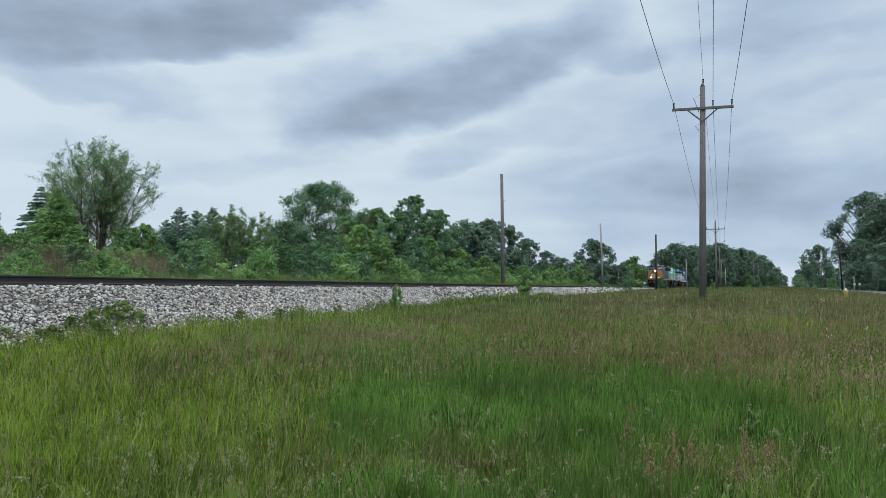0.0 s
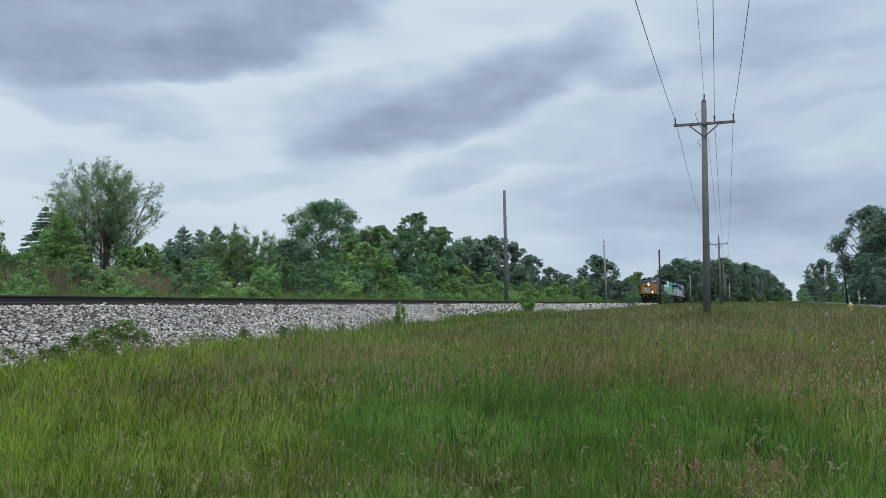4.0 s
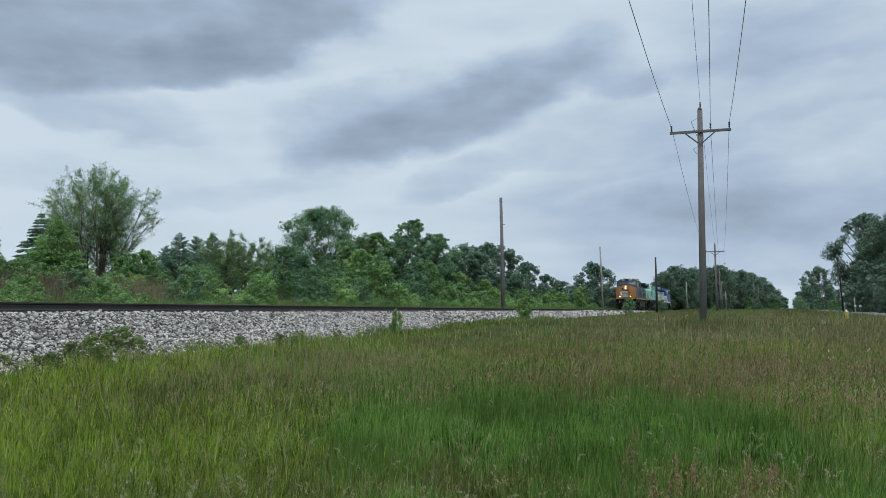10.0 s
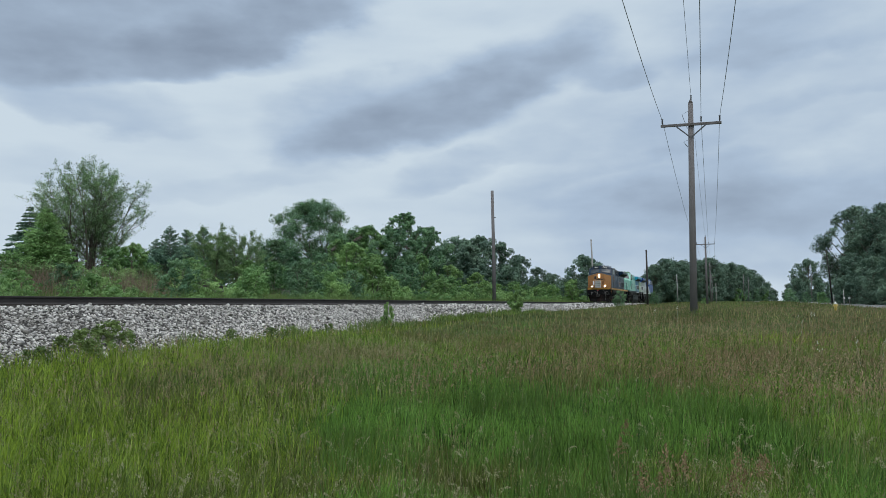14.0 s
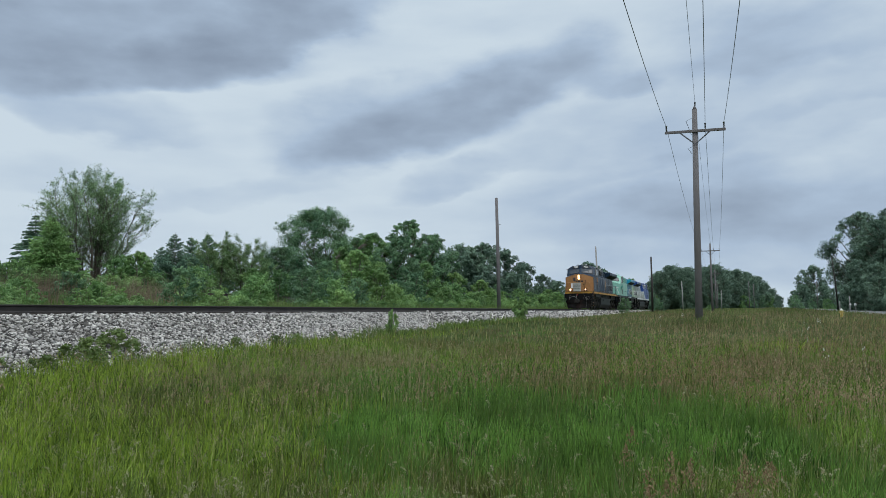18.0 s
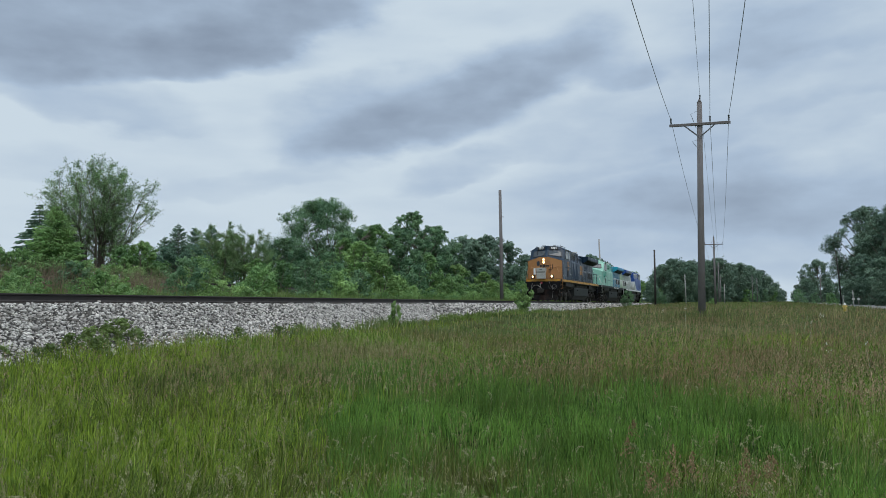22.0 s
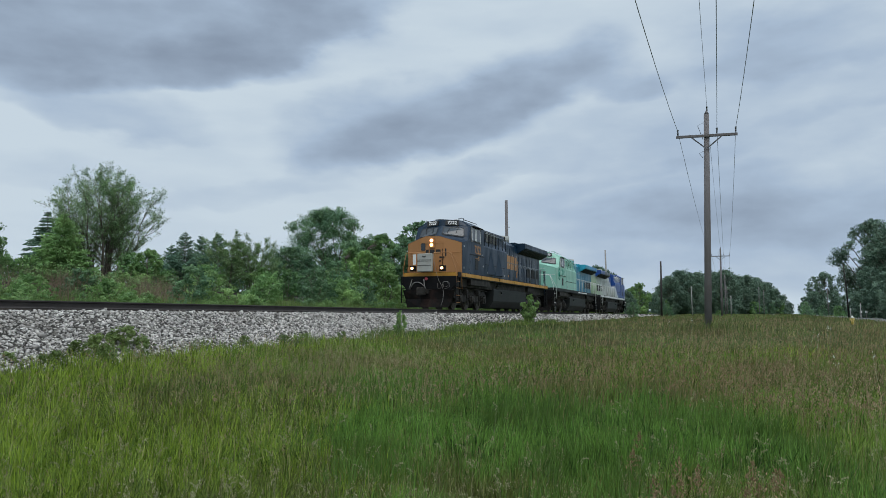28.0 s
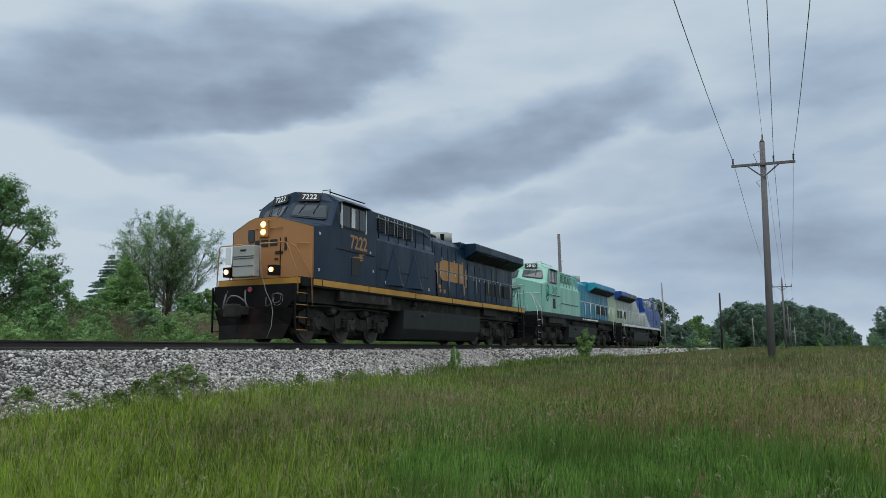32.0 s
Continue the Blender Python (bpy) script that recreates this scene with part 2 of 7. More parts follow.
MAT["seed"] = leaf_material("seed_heads", (0.17, 0.155, 0.075), (0.36, 0.335, 0.19), far=(0.25, 0.18, 0.10), scale=0.14, trans=0.2, rough=0.8)
MAT["leaf_mid"] = leaf_material("broad_leaves", (0.069, 0.158, 0.053), (0.277, 0.456, 0.154), own=0.2, trans=0.22)
MAT["leaf_dark"] = leaf_material("dark_leaves", (0.060, 0.137, 0.070), (0.219, 0.364, 0.167), own=0.2, trans=0.22)
MAT["leaf_light"] = leaf_material("light_leaves", (0.098, 0.201, 0.060), (0.345, 0.517, 0.172), own=0.2, trans=0.22)
MAT["leaf_grey"] = leaf_material("small_grey_green_leaves", (0.084, 0.168, 0.073), (0.314, 0.465, 0.202), own=0.25, trans=0.22)
MAT["leaf_locust"] = leaf_material("feathery_light_leaves", (0.12, 0.22, 0.08), (0.36, 0.50, 0.22), own=0.2, trans=0.22)
MAT["needle"] = leaf_material("needles", (0.053, 0.120, 0.086), (0.189, 0.316, 0.202), trans=0.12)
MAT["needle_brown"] = leaf_material("green_brown_needles", (0.139, 0.271, 0.095), (0.370, 0.568, 0.202), trans=0.2, own=0.3)
# leaves of the distant trees: aerial haze mixed into the green, paler, bluer, flatter
MAT["leaf_far"] = leaf_material("haze_tinted_leaves", (0.082, 0.142, 0.10), (0.205, 0.305, 0.20), trans=0.22, own=0.2, tuft=0.5)
MAT["weed_leaf"] = leaf_material("weed_leaves", (0.07, 0.12, 0.03), (0.25, 0.33, 0.10), own=0.2, trans=0.22)
MAT["dry"] = leaf_material("dry_stalks", (0.16, 0.12, 0.08), (0.32, 0.25, 0.18), trans=0.1, rough=0.9)
MAT["bark"] = surface("bark", (0.09, 0.075, 0.06), (0.17, 0.15, 0.125), scale=3, fine=30, rough=0.95, bump=0.5, spec=0.2)
MAT["pole_wood"] = surface("weathered_pole_wood", (0.112, 0.102, 0.102), (0.19, 0.178, 0.180), scale=1.2, fine=22, rough=0.9, bump=0.4, stain=(0.12, 0.10, 0.085), stain_scale=0.9, spec=0.2)
MAT["pole_grey"] = surface("grey_pole_wood", (0.22, 0.21, 0.20), (0.34, 0.33, 0.32), scale=1.2, fine=22, rough=0.9, bump=0.4, spec=0.2)
MAT["wire"] = surface("weathered_wire", (0.16, 0.17, 0.18), (0.24, 0.25, 0.26), scale=8, rough=0.7, metal=0.0, bump=0)
MAT["brace_steel"] = surface("dull_dark_steel", (0.07, 0.072, 0.078), (0.12, 0.122, 0.13), scale=8, rough=0.7, metal=0.2, bump=0)
MAT["porcelain"] = surface("dark_grey_porcelain", (0.05, 0.05, 0.055), (0.09, 0.09, 0.095), rough=0.25, bump=0)
MAT["rail"] = surface("rusty_rail_steel", (0.024, 0.021, 0.020), (0.055, 0.046, 0.042), scale=3, fine=70, rough=0.8, metal=0.2, bump=0.2)
MAT["rail_head"] = surface("polished_rail_head", (0.42, 0.42, 0.43), (0.55, 0.55, 0.56), scale=5, rough=0.3, metal=0.95, bump=0.02)
MAT["tie"] = surface("creosoted_tie", (0.035, 0.03, 0.027), (0.09, 0.078, 0.068), scale=3, fine=40, rough=0.95, bump=0.5, spec=0.2)
MAT["stone"] = surface("crushed_limestone", (0.06, 0.055, 0.05), (0.66, 0.625, 0.58), scale=5, fine=50, rough=0.95, bump=0.3, island=1.1, stain=(0.20, 0.18, 0.16), stain_scale=1.2, stain_amount=0.5, spec=0.2)
# darker than its own dirt: the shade in the gaps between stones is painted in
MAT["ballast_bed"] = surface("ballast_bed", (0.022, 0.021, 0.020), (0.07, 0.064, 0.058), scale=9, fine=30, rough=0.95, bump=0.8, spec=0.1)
MAT["asphalt"] = surface("sun_bleached_asphalt", (0.12, 0.12, 0.12), (0.19, 0.19, 0.19), scale=1, fine=60, rough=0.9, bump=0.2)

# ---------------------------------------------------------------- building helpers
def mesh_from(name, verts, faces, mats, smooth=False, mat_ids=None):
    me = bpy.data.meshes.new(name)
    me.from_pydata([tuple(v) for v in verts], [], [tuple(f) for f in faces])
    for m in mats:
        me.materials.append(m)
    if mat_ids is not None:
        me.polygons.foreach_set("material_index", np.asarray(mat_ids, dtype=np.int32))
    if smooth:
        me.polygons.foreach_set("use_smooth", np.ones(len(me.polygons), dtype=bool))
    me.update()
    return me


def mesh_fast(name, verts, loops, sizes, mats):
    """A mesh from arrays: vertices, the faces' corners one after another, and the corners of each face."""
    me = bpy.data.meshes.new(name)
    verts = np.asarray(verts, dtype=np.float32)
    loops, sizes = np.asarray(loops, dtype=np.int32), np.asarray(sizes, dtype=np.int32)
    me.vertices.add(len(verts))
    me.vertices.foreach_set("co", verts.ravel())
    me.loops.add(len(loops))
    me.loops.foreach_set("vertex_index", loops)
    me.polygons.add(len(sizes))
    me.polygons.foreach_set("loop_start", np.concatenate(([0], np.cumsum(sizes)[:-1])).astype(np.int32))
    me.polygons.foreach_set("loop_total", sizes)
    for m in mats:
        me.materials.append(m)
    me.update(calc_edges=True)
    return me


def part(name, bm, material, parent, label=""):
    """One mesh object under a thing or a part; bm is a bmesh or a finished mesh."""
    if isinstance(bm, bmesh.types.BMesh):
        me = bpy.data.meshes.new(name)
        bm.to_mesh(me)
        bm.free()
        for m in material if isinstance(material, (list, tuple)) else [material]:
            me.materials.append(m)
    else:
        me = bm
    ob = new(name, me)
    ob.parent = parent
    if label:
        ob["label"] = label
    return ob


def empty(name, m=None):
    ob = new(name)
    ob.empty_display_size = 0.2
    if m is not None:
        ob.matrix_world = m
    return ob


def add_box(bm, x0, x1, y0, y1, z0, z1, bevel=0.0, mat=0):
    vs = [bm.verts.new((x, y, z)) for z in (z0, z1) for y in (y0, y1) for x in (x0, x1)]
    fs = [bm.faces.new([vs[i] for i in q]) for q in ((0, 2, 3, 1), (4, 5, 7, 6), (0, 1, 5, 4), (2, 6, 7, 3), (0, 4, 6, 2), (1, 3, 7, 5))]
    for f in fs:
        f.material_index = mat
    if bevel:
        es = list({e for f in fs for e in f.edges})
        r = bmesh.ops.bevel(bm, geom=es, offset=bevel, segments=2, affect="EDGES", profile=0.6)
        for f in r["faces"]:
            f.material_index = mat
    return bm


def box(x0, x1, y0, y1, z0, z1, bevel=0.0):
    return add_box(bmesh.new(), x0, x1, y0, y1, z0, z1, bevel)


def add_tube(bm, pts, r, seg=8, r_end=None, mat=0, cap=True):
    """A round bar along points, tapering from r to r_end."""
    pts = [Vector(p) for p in pts]
    r_end = r if r_end is None else r_end
    rings, n = [], len(pts)
    for i, p in enumerate(pts):
        d = (pts[min(i + 1, n - 1)] - pts[max(i - 1, 0)]).normalized()
        a = Vector((0, 0, 1)) if abs(d.z) < 0.9 else Vector((1, 0, 0))
        u = d.cross(a).normalized()
        v = d.cross(u)
        rr = r + (r_end - r) * i / max(1, n - 1)
        rings.append([bm.verts.new(p + (u * math.cos(2 * math.pi * k / seg) + v * math.sin(2 * math.pi * k / seg)) * rr) for k in range(seg)])
    for a, b in zip(rings, rings[1:]):
        for k in range(seg):
            f = bm.faces.new((a[k], a[(k + 1) % seg], b[(k + 1) % seg], b[k]))
            f.smooth, f.material_index = True, mat
    if cap:
        for ring, flip in ((rings[0], True), (rings[-1], False)):
            f = bm.faces.new(ring[::-1] if flip else ring)
            f.material_index = mat
    return bm


def tube(pts, r, seg=8, r_end=None):
    return add_tube(bmesh.new(), pts, r, seg, r_end)


def add_prism(bm, outline, axis, lo, hi, bevel=0.0, mat=0):
    """A closed outline of (a, b) pairs, drawn out along an axis ('x', 'y' or 'z')."""
    def at(a, b, c):
        return {"x": (c, a, b), "y": (a, c, b), "z": (a, b, c)}[axis]
    lo_v = [bm.verts.new(at(a, b, lo)) for a, b in outline]
    hi_v = [bm.verts.new(at(a, b, hi)) for a, b in outline]
    n = len(outline)
    fs = [bm.faces.new(lo_v), bm.faces.new(hi_v[::-1])]
    fs += [bm.faces.new((lo_v[i], hi_v[i], hi_v[(i + 1) % n], lo_v[(i + 1) % n])) for i in range(n)]
    bmesh.ops.recalc_face_normals(bm, faces=fs)
    for f in fs:
        f.material_index = mat
    if bevel:
        r = bmesh.ops.bevel(bm, geom=list({e for f in fs for e in f.edges}), offset=bevel, segments=2, affect="EDGES", profile=0.6)
        for f in r["faces"]:
            f.material_index = mat
    return bm


def prism(outline, axis, lo, hi, bevel=0.0):
    return add_prism(bmesh.new(), outline, axis, lo, hi, bevel)


# ---------------------------------------------------------------- the lie of the land
RISE_Y = (-60, 2, 10, 20, 35, 60, 105, 160, 300, 700, 1500)
RISE_Z = (-0.1, 0.0, 0.2, 0.48, 0.82, 0.98, 1.34, 1.62, 2.3, 3.6, 5.0)


def ground(x, y):
    """The height of the ground: a meadow that rises along the line, the line's own bed, and a low bank behind it."""
    x, y = np.asarray(x, dtype=float), np.asarray(y, dtype=float)
    z = np.interp(y, RISE_Y, RISE_Z)
    near = np.clip(1 - np.abs(y - 8) / 22, 0, 1)
    z = z + 0.28 * near * np.clip((-x - 4) / 7, 0, 1)
    z = z + 0.11 * np.clip((-x - 6) / 4, 0, 1) * np.clip((80 - y) / 40, 0, 1) * np.clip((y + 2) / 6, 0, 1)
    z = z - 0.10 * np.clip((x - 2) / 8, 0, 1) * np.clip((y - 20) / 40, 0, 1)
    z = z + 0.035 * np.sin(x * 1.3 + 0.7 * y) * np.cos(0.9 * y - 0.3 * x) * np.clip(1 - y / 80, 0.1, 1)
    bank = np.clip((-x - 16.5) / 14, 0, 1)
    behind = 1.05 + 1.35 * bank * bank * (3 - 2 * bank) + 0.002 * np.clip(y, 0, 600)
    w = np.clip((-x - 12.3) / 3.0, 0, 1)
    return z * (1 - w) + behind * w


def build_ground():
    xs = np.concatenate((np.linspace(-1500, -120, 14), np.linspace(-100, -20, 33), np.linspace(-19, 24, 87), np.linspace(28, 120, 24), np.linspace(150, 1500, 12)))
    ys = np.concatenate((np.linspace(-400, -20, 12), np.linspace(-15, 70, 171), np.linspace(75, 300, 46), np.linspace(330, 2500, 22)))
    X, Y = np.meshgrid(xs, ys)
    Z = ground(X, Y)
    nx, ny = len(xs), len(ys)
    verts = np.stack((X.ravel(), Y.ravel(), Z.ravel()), 1)
    i, j = np.meshgrid(np.arange(nx - 1), np.arange(ny - 1))
    a = (j * nx + i).ravel()
    quads = np.stack((a, a + 1, a + nx + 1, a + nx), 1)
    me = mesh_fast("ground", verts, quads.ravel(), np.full(len(quads), 4), [MAT["soil"]])
    me.polygons.foreach_set("use_smooth", np.ones(len(quads), dtype=bool))
    tagged(new("ground", me), "rough meadow ground under tall unmown grass", "ground", kind="structure")


build_ground()


# ---------------------------------------------------------------- the railway line
def line_x(y):
    """The middle of the track at y: straight past the meadow, then a slight bend, then straight again."""
    d = min(max(0.0, y - BEND_Y), 150.0)
    return TRACK_X + BEND * d * d + 2 * BEND * 150.0 * max(0.0, y - BEND_Y - 150.0)


LINE_Y = list(range(-120, 160, 4)) + list(range(160, 280, 8))


def along_line(bm, section, mats=None):
    """A section of (across, height) pairs swept along the track."""
    prev = None
    for y in LINE_Y:
        ring = [bm.verts.new((line_x(y) + a, y, b)) for a, b in section]
        if prev:
            for k in range(len(ring) - 1):
                f = bm.faces.new((prev[k], prev[k + 1], ring[k + 1], ring[k]))
                f.material_index = mats[k] if mats else 0
        prev = ring
    bmesh.ops.recalc_face_normals(bm, faces=bm.faces)
    return bm


def build_line():
    line = tagged(empty("railway_track"), "single railway track of dark rusty rails on ties in pale stone ballast", "railway track", kind="structure")
    # ballast bed: a flat crown with shoulders falling at about two to one
    half = 1.68
    outline = [(4.2, 0.45), (half, RAIL - 0.25), (0.9, RAIL - 0.22), (-0.9, RAIL - 0.22), (-half - 0.02, RAIL - 0.25), (-4.2, 0.45)]
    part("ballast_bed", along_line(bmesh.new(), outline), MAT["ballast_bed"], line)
    # rails: the true section, head polished on top
    sec = [(-0.075, 0), (0.075, 0), (0.075, 0.012), (0.02, 0.03), (0.011, 0.045), (0.011, 0.125), (0.034, 0.137), (0.037, 0.165), (0.030, 0.172),
           (-0.030, 0.172), (-0.037, 0.165), (-0.034, 0.137), (-0.011, 0.125), (-0.011, 0.045), (-0.02, 0.03), (-0.075, 0.012), (-0.075, 0)]
    for side in (-0.7545, 0.7545):
        bm = along_line(bmesh.new(), [(side + a, RAIL - 0.172 + b) for a, b in sec], [1 if k == 8 else 0 for k in range(len(sec))])
        part("rail", bm, [MAT["rail"], MAT["rail_head"]], line)
    tie = mesh_from("tie", *box_data(-1.3, 1.3, -0.115, 0.115, -0.18, 0.0), [MAT["tie"]])
    rng = random.Random(4)
    for k in range(290):
        ob = new("tie", tie)
        ob.parent = line
        ob.matrix_world = pose(TRACK_X + rng.uniform(-0.03, 0.03), -16 + k * 0.533 + rng.uniform(-0.03, 0.03), RAIL - 0.178 + rng.uniform(-0.012, 0.004), 0, rng.uniform(-0.4, 0.4), rng.uniform(-1, 1))
    # spikes and plates of the near rail
    plate = mesh_from("tie_plate", *box_data(-0.18, 0.18, -0.09, 0.09, -0.004, 0.014), [MAT["rail"]])
    for k in range(110):
        ob = new("tie_plate", plate)
        ob.parent = line
        ob.matrix_world = pose(TRACK_X + 0.7545, 2 + k * 0.533, RAIL - 0.176)
    return line


def box_data(x0, x1, y0, y1, z0, z1):
    v = [(x, y, z) for z in (z0, z1) for y in (y0, y1) for x in (x0, x1)]
    return v, [(0, 2, 3, 1), (4, 5, 7, 6), (0, 1, 5, 4), (2, 6, 7, 3), (0, 4, 6, 2), (1, 3, 7, 5)]


def stones(name, x0, x1, y0, y1, count, size, seed, parent, profile):
    """Broken stone lying over a surface, each an uneven lump with its own facets."""
    rng = np.random.default_rng(seed)
    base = np.array([(1, 0, 0), (-1, 0, 0), (0, 1, 0), (0, -1, 0), (0, 0, 1), (0, 0, -1), (.62, .62, .45), (-.62, -.62, .45)], dtype=float)
    tri = np.array([(0, 6, 4), (6, 2, 4), (2, 1, 4), (1, 7, 4), (7, 3, 4), (3, 0, 4), (0, 2, 6), (1, 3, 7), (2, 0, 5), (1, 2, 5), (3, 1, 5), (0, 3, 5)])
    x = rng.uniform(x0, x1, count)
    y = rng.uniform(y0, y1, count)
    s = size * rng.lognormal(0, 0.28, count)
    z = profile(x, y) + s * rng.uniform(-0.4, 0.5, count)
    v = base[None] * rng.uniform(0.65, 1.25, (count, 8, 1)) * np.stack((s, s * rng.uniform(.6, 1, count), s * rng.uniform(.45, .85, count)), 1)[:, None, :]
    a, b, c = rng.uniform(0, 6.28, (3, count))
    ca, sa, cb, sb = np.cos(a), np.sin(a), np.cos(b * .12), np.sin(b * .12)
    rz = np.stack((np.stack((ca, -sa, 0 * a), -1), np.stack((sa, ca, 0 * a), -1), np.stack((0 * a, 0 * a, 1 + 0 * a), -1)), 1)
    t = rng.uniform(-0.8, 0.8, count)
    rx = np.stack((np.stack((1 + 0 * t, 0 * t, 0 * t), -1), np.stack((0 * t, np.cos(t), -np.sin(t)), -1), np.stack((0 * t, np.sin(t), np.cos(t)), -1)), 1)
    v = np.einsum("nij,njk,nlk->nli", rz, rx, v) + np.stack((x, y, z), 1)[:, None, :]
    faces = (tri[None] + 8 * np.arange(count)[:, None, None]).reshape(-1)
    me = mesh_fast(name, v.reshape(-1, 3), faces, np.full(12 * count, 3), [MAT["stone"]])
    return tagged(part(name, me, None, parent), "loose pale grey crushed limestone ballast", kind="stuff")


def ballast_height(x, y):
    d = np.abs(x - TRACK_X)
    return np.interp(d, (0, 0.9, 1.68, 4.2), (RAIL - 0.22, RAIL - 0.22, RAIL - 0.25, 0.45))


LINE = build_line()
stones("ballast", TRACK_X + 1.34, TRACK_X + 3.9, 4, 32, 45000, 0.0315, 11, LINE, ballast_height)
stones("ballast", TRACK_X + 1.22, TRACK_X + 4.0, -12, 4, 5000, 0.06, 16, LINE, ballast_height)
stones("ballast", TRACK_X + 2.7, TRACK_X + 3.9, 4, 22, 4000, 0.0315, 15, LINE, ballast_height)
stones("ballast", TRACK_X + 1.25, TRACK_X + 3.8, 32, 70, 10000, 0.060, 12, LINE, ballast_height)
stones("ballast", TRACK_X + 1.2, TRACK_X + 3.4, 70, 150, 5500, 0.10, 13, LINE, ballast_height)
stones("ballast", TRACK_X - 2.2, TRACK_X + 1.1, -4, 60, 5000, 0.045, 14, LINE, ballast_height)

# ---------------------------------------------------------------- trees and shrubs
def quads_mesh(name, centres, normals_u, normals_v, mat):
    """Leaves as small lozenges: centre, half length and half width vectors."""
    c, u, v = centres, normals_u, normals_v
    verts = np.stack((c - u, c + v * 0.9, c + u, c - v * 0.9), 1).reshape(-1, 3)
    n = len(c)
    return mesh_fast(name, verts, np.arange(4 * n), np.full(n, 4), [mat])


def facing_frames(rng, out, spread=0.75, up=0.35):
    """Leaves that turn their faces outwards and up, to the light, each a little its own way."""
    n = out + rng.normal(size=out.shape) * spread + (0, 0, up)
    n /= np.linalg.norm(n, axis=1)[:, None] + 1e-9
    u = np.cross(n, rng.normal(size=out.shape))
    u /= np.linalg.norm(u, axis=1)[:, None] + 1e-9
    return u, np.cross(n, u)


def wood_mesh(name, bars, mat):
    """Trunk and limbs: bars of (points, start radius, end radius)."""
    bm = bmesh.new()
    for pts, r0, r1 in bars:
        add_tube(bm, pts, r0, 6 if r0 > 0.05 else 4, r1, cap=False)
    me = bpy.data.meshes.new(name)
    bm.to_mesh(me)
    bm.free()
    me.materials.append(mat)
    return me


def broad_tree(name, label, seed, height, radius, clear, leaf_mat, leaves=7000, leaf=0.16, lobes=14, stems=1, trunk_r=0.18, gap=0.0, shape="round", twigs=4, category="tree", core=0.12, loose=0.23, puff=1.0):
    """A leafy tree: stems and limbs that carry uneven lobes of leaf clumps."""
    rng = np.random.default_rng(seed)
    top = empty(name)
    bars, centres, radii = [], [], []
    feet = [np.array((rng.normal(0, 0.1 * stems ** 0.5), rng.normal(0, 0.1 * stems ** 0.5), -0.3)) for _ in range(stems)]
    crowns = []
    for k, f in enumerate(feet):
        a = 2 * math.pi * (k / max(1, stems)) + rng.uniform(-0.4, 0.4)
        out = radius * 0.55 * rng.uniform(0.4, 1.0) if stems > 1 else radius * 0.12
        tip = np.array((math.cos(a) * out, math.sin(a) * out, height * rng.uniform(0.72, 0.9)))
        mid = f * 0.45 + tip * 0.55 + rng.normal(0, 0.04 * height, 3) * (1, 1, 0.2)
        mid[:2] *= 0.75
        q = f * 0.8 + tip * 0.2
        q[:2] *= 0.6
        r = trunk_r * rng.uniform(0.7, 1.0)
        bars.append(([f, q, mid, tip], r, r * 0.18))
        crowns.append((f, mid, tip, r))
    for k in range(lobes):
        h = clear + (height - clear) * ((k + rng.uniform(0, 1)) / lobes) ** 0.85
        t = (h - clear) / max(0.1, height - clear)
        prof = {"round": math.sqrt(max(0.05, 1 - (2 * t - 0.85) ** 2 * 0.85)), "vase": 0.35 + 0.75 * t if t < 0.75 else 1.35 - 0.75 * t,
                "dome": math.sqrt(max(0.04, 1 - t * t)), "column": 0.85 - 0.45 * t}[shape]
        rl = puff * radius * rng.uniform(0.24, 0.42) * (1.15 - 0.45 * t)
        a = k * 2.4 + rng.uniform(-0.5, 0.5)
        rad = max(0.0, radius * prof - rl * 0.7) * (rng.uniform(0.62, 1.06) if k % 3 else rng.uniform(0.1, 0.6))
        c = np.array((math.cos(a) * rad, math.sin(a) * rad, min(h, height - rl * 0.75)))
        centres.append(c)
        radii.append(rl)
        # the limb leaves the stem that leans nearest, well below its lobe, and sweeps up
        f, mid, tip, r = min(crowns, key=lambda q: math.hypot(q[2][0] - c[0], q[2][1] - c[1]))
        out = math.hypot(c[0] - mid[0], c[1] - mid[1])
        zs = max(f[2] + 0.25 * (mid[2] - f[2]), min(c[2] - 0.9 * out - 0.2, tip[2]))
        s = f + (mid - f) * (zs - f[2]) / (mid[2] - f[2]) if zs < mid[2] else mid + (tip - mid) * (zs - mid[2]) / (tip[2] - mid[2])
        m = s * 0.5 + c * 0.5 + np.array(((c[0] - s[0]) * 0.12, (c[1] - s[1]) * 0.12, -0.06 * out))
        bars.append(([s, m, c], r * 0.36, r * 0.10))
        for _ in range(twigs):
            d = rng.normal(size=3)
            d /= np.linalg.norm(d)
            bars.append(([c, c + d * rl * 0.5 + (0, 0, 0.08 * rl), c + d * rl * 0.98], r * 0.13, r * 0.03))
    part("trunk", wood_mesh("trunk", bars, MAT["bark"]), None, top)
    w = np.array(radii) ** 2
    counts = (leaves * w / w.sum()).astype(int)
    pts, outs = [], []
    for c, rl, n in zip(centres, radii, counts):
        # each lobe bears rounded clumps, most of them on its outer and upper side
        clumps = max(5, int(n / 45))
        away = np.array((c[0], c[1], 0.0)) / (np.hypot(c[0], c[1]) + 0.3)
        d = rng.normal(size=(clumps, 3)) + away * 0.5 + (0, 0, 0.3)
        d /= np.linalg.norm(d, axis=1)[:, None]
        cc = c + d * rl * rng.uniform(0.45, 1.0, (clumps, 1)) * (1, 1, 0.86)
        size = rl * loose * 1.7 * rng.uniform(0.6, 1.3, clumps)
        keep = rng.uniform(size=clumps) > gap
        if keep.any():
            cc, d, size = cc[keep], d[keep], size[keep]
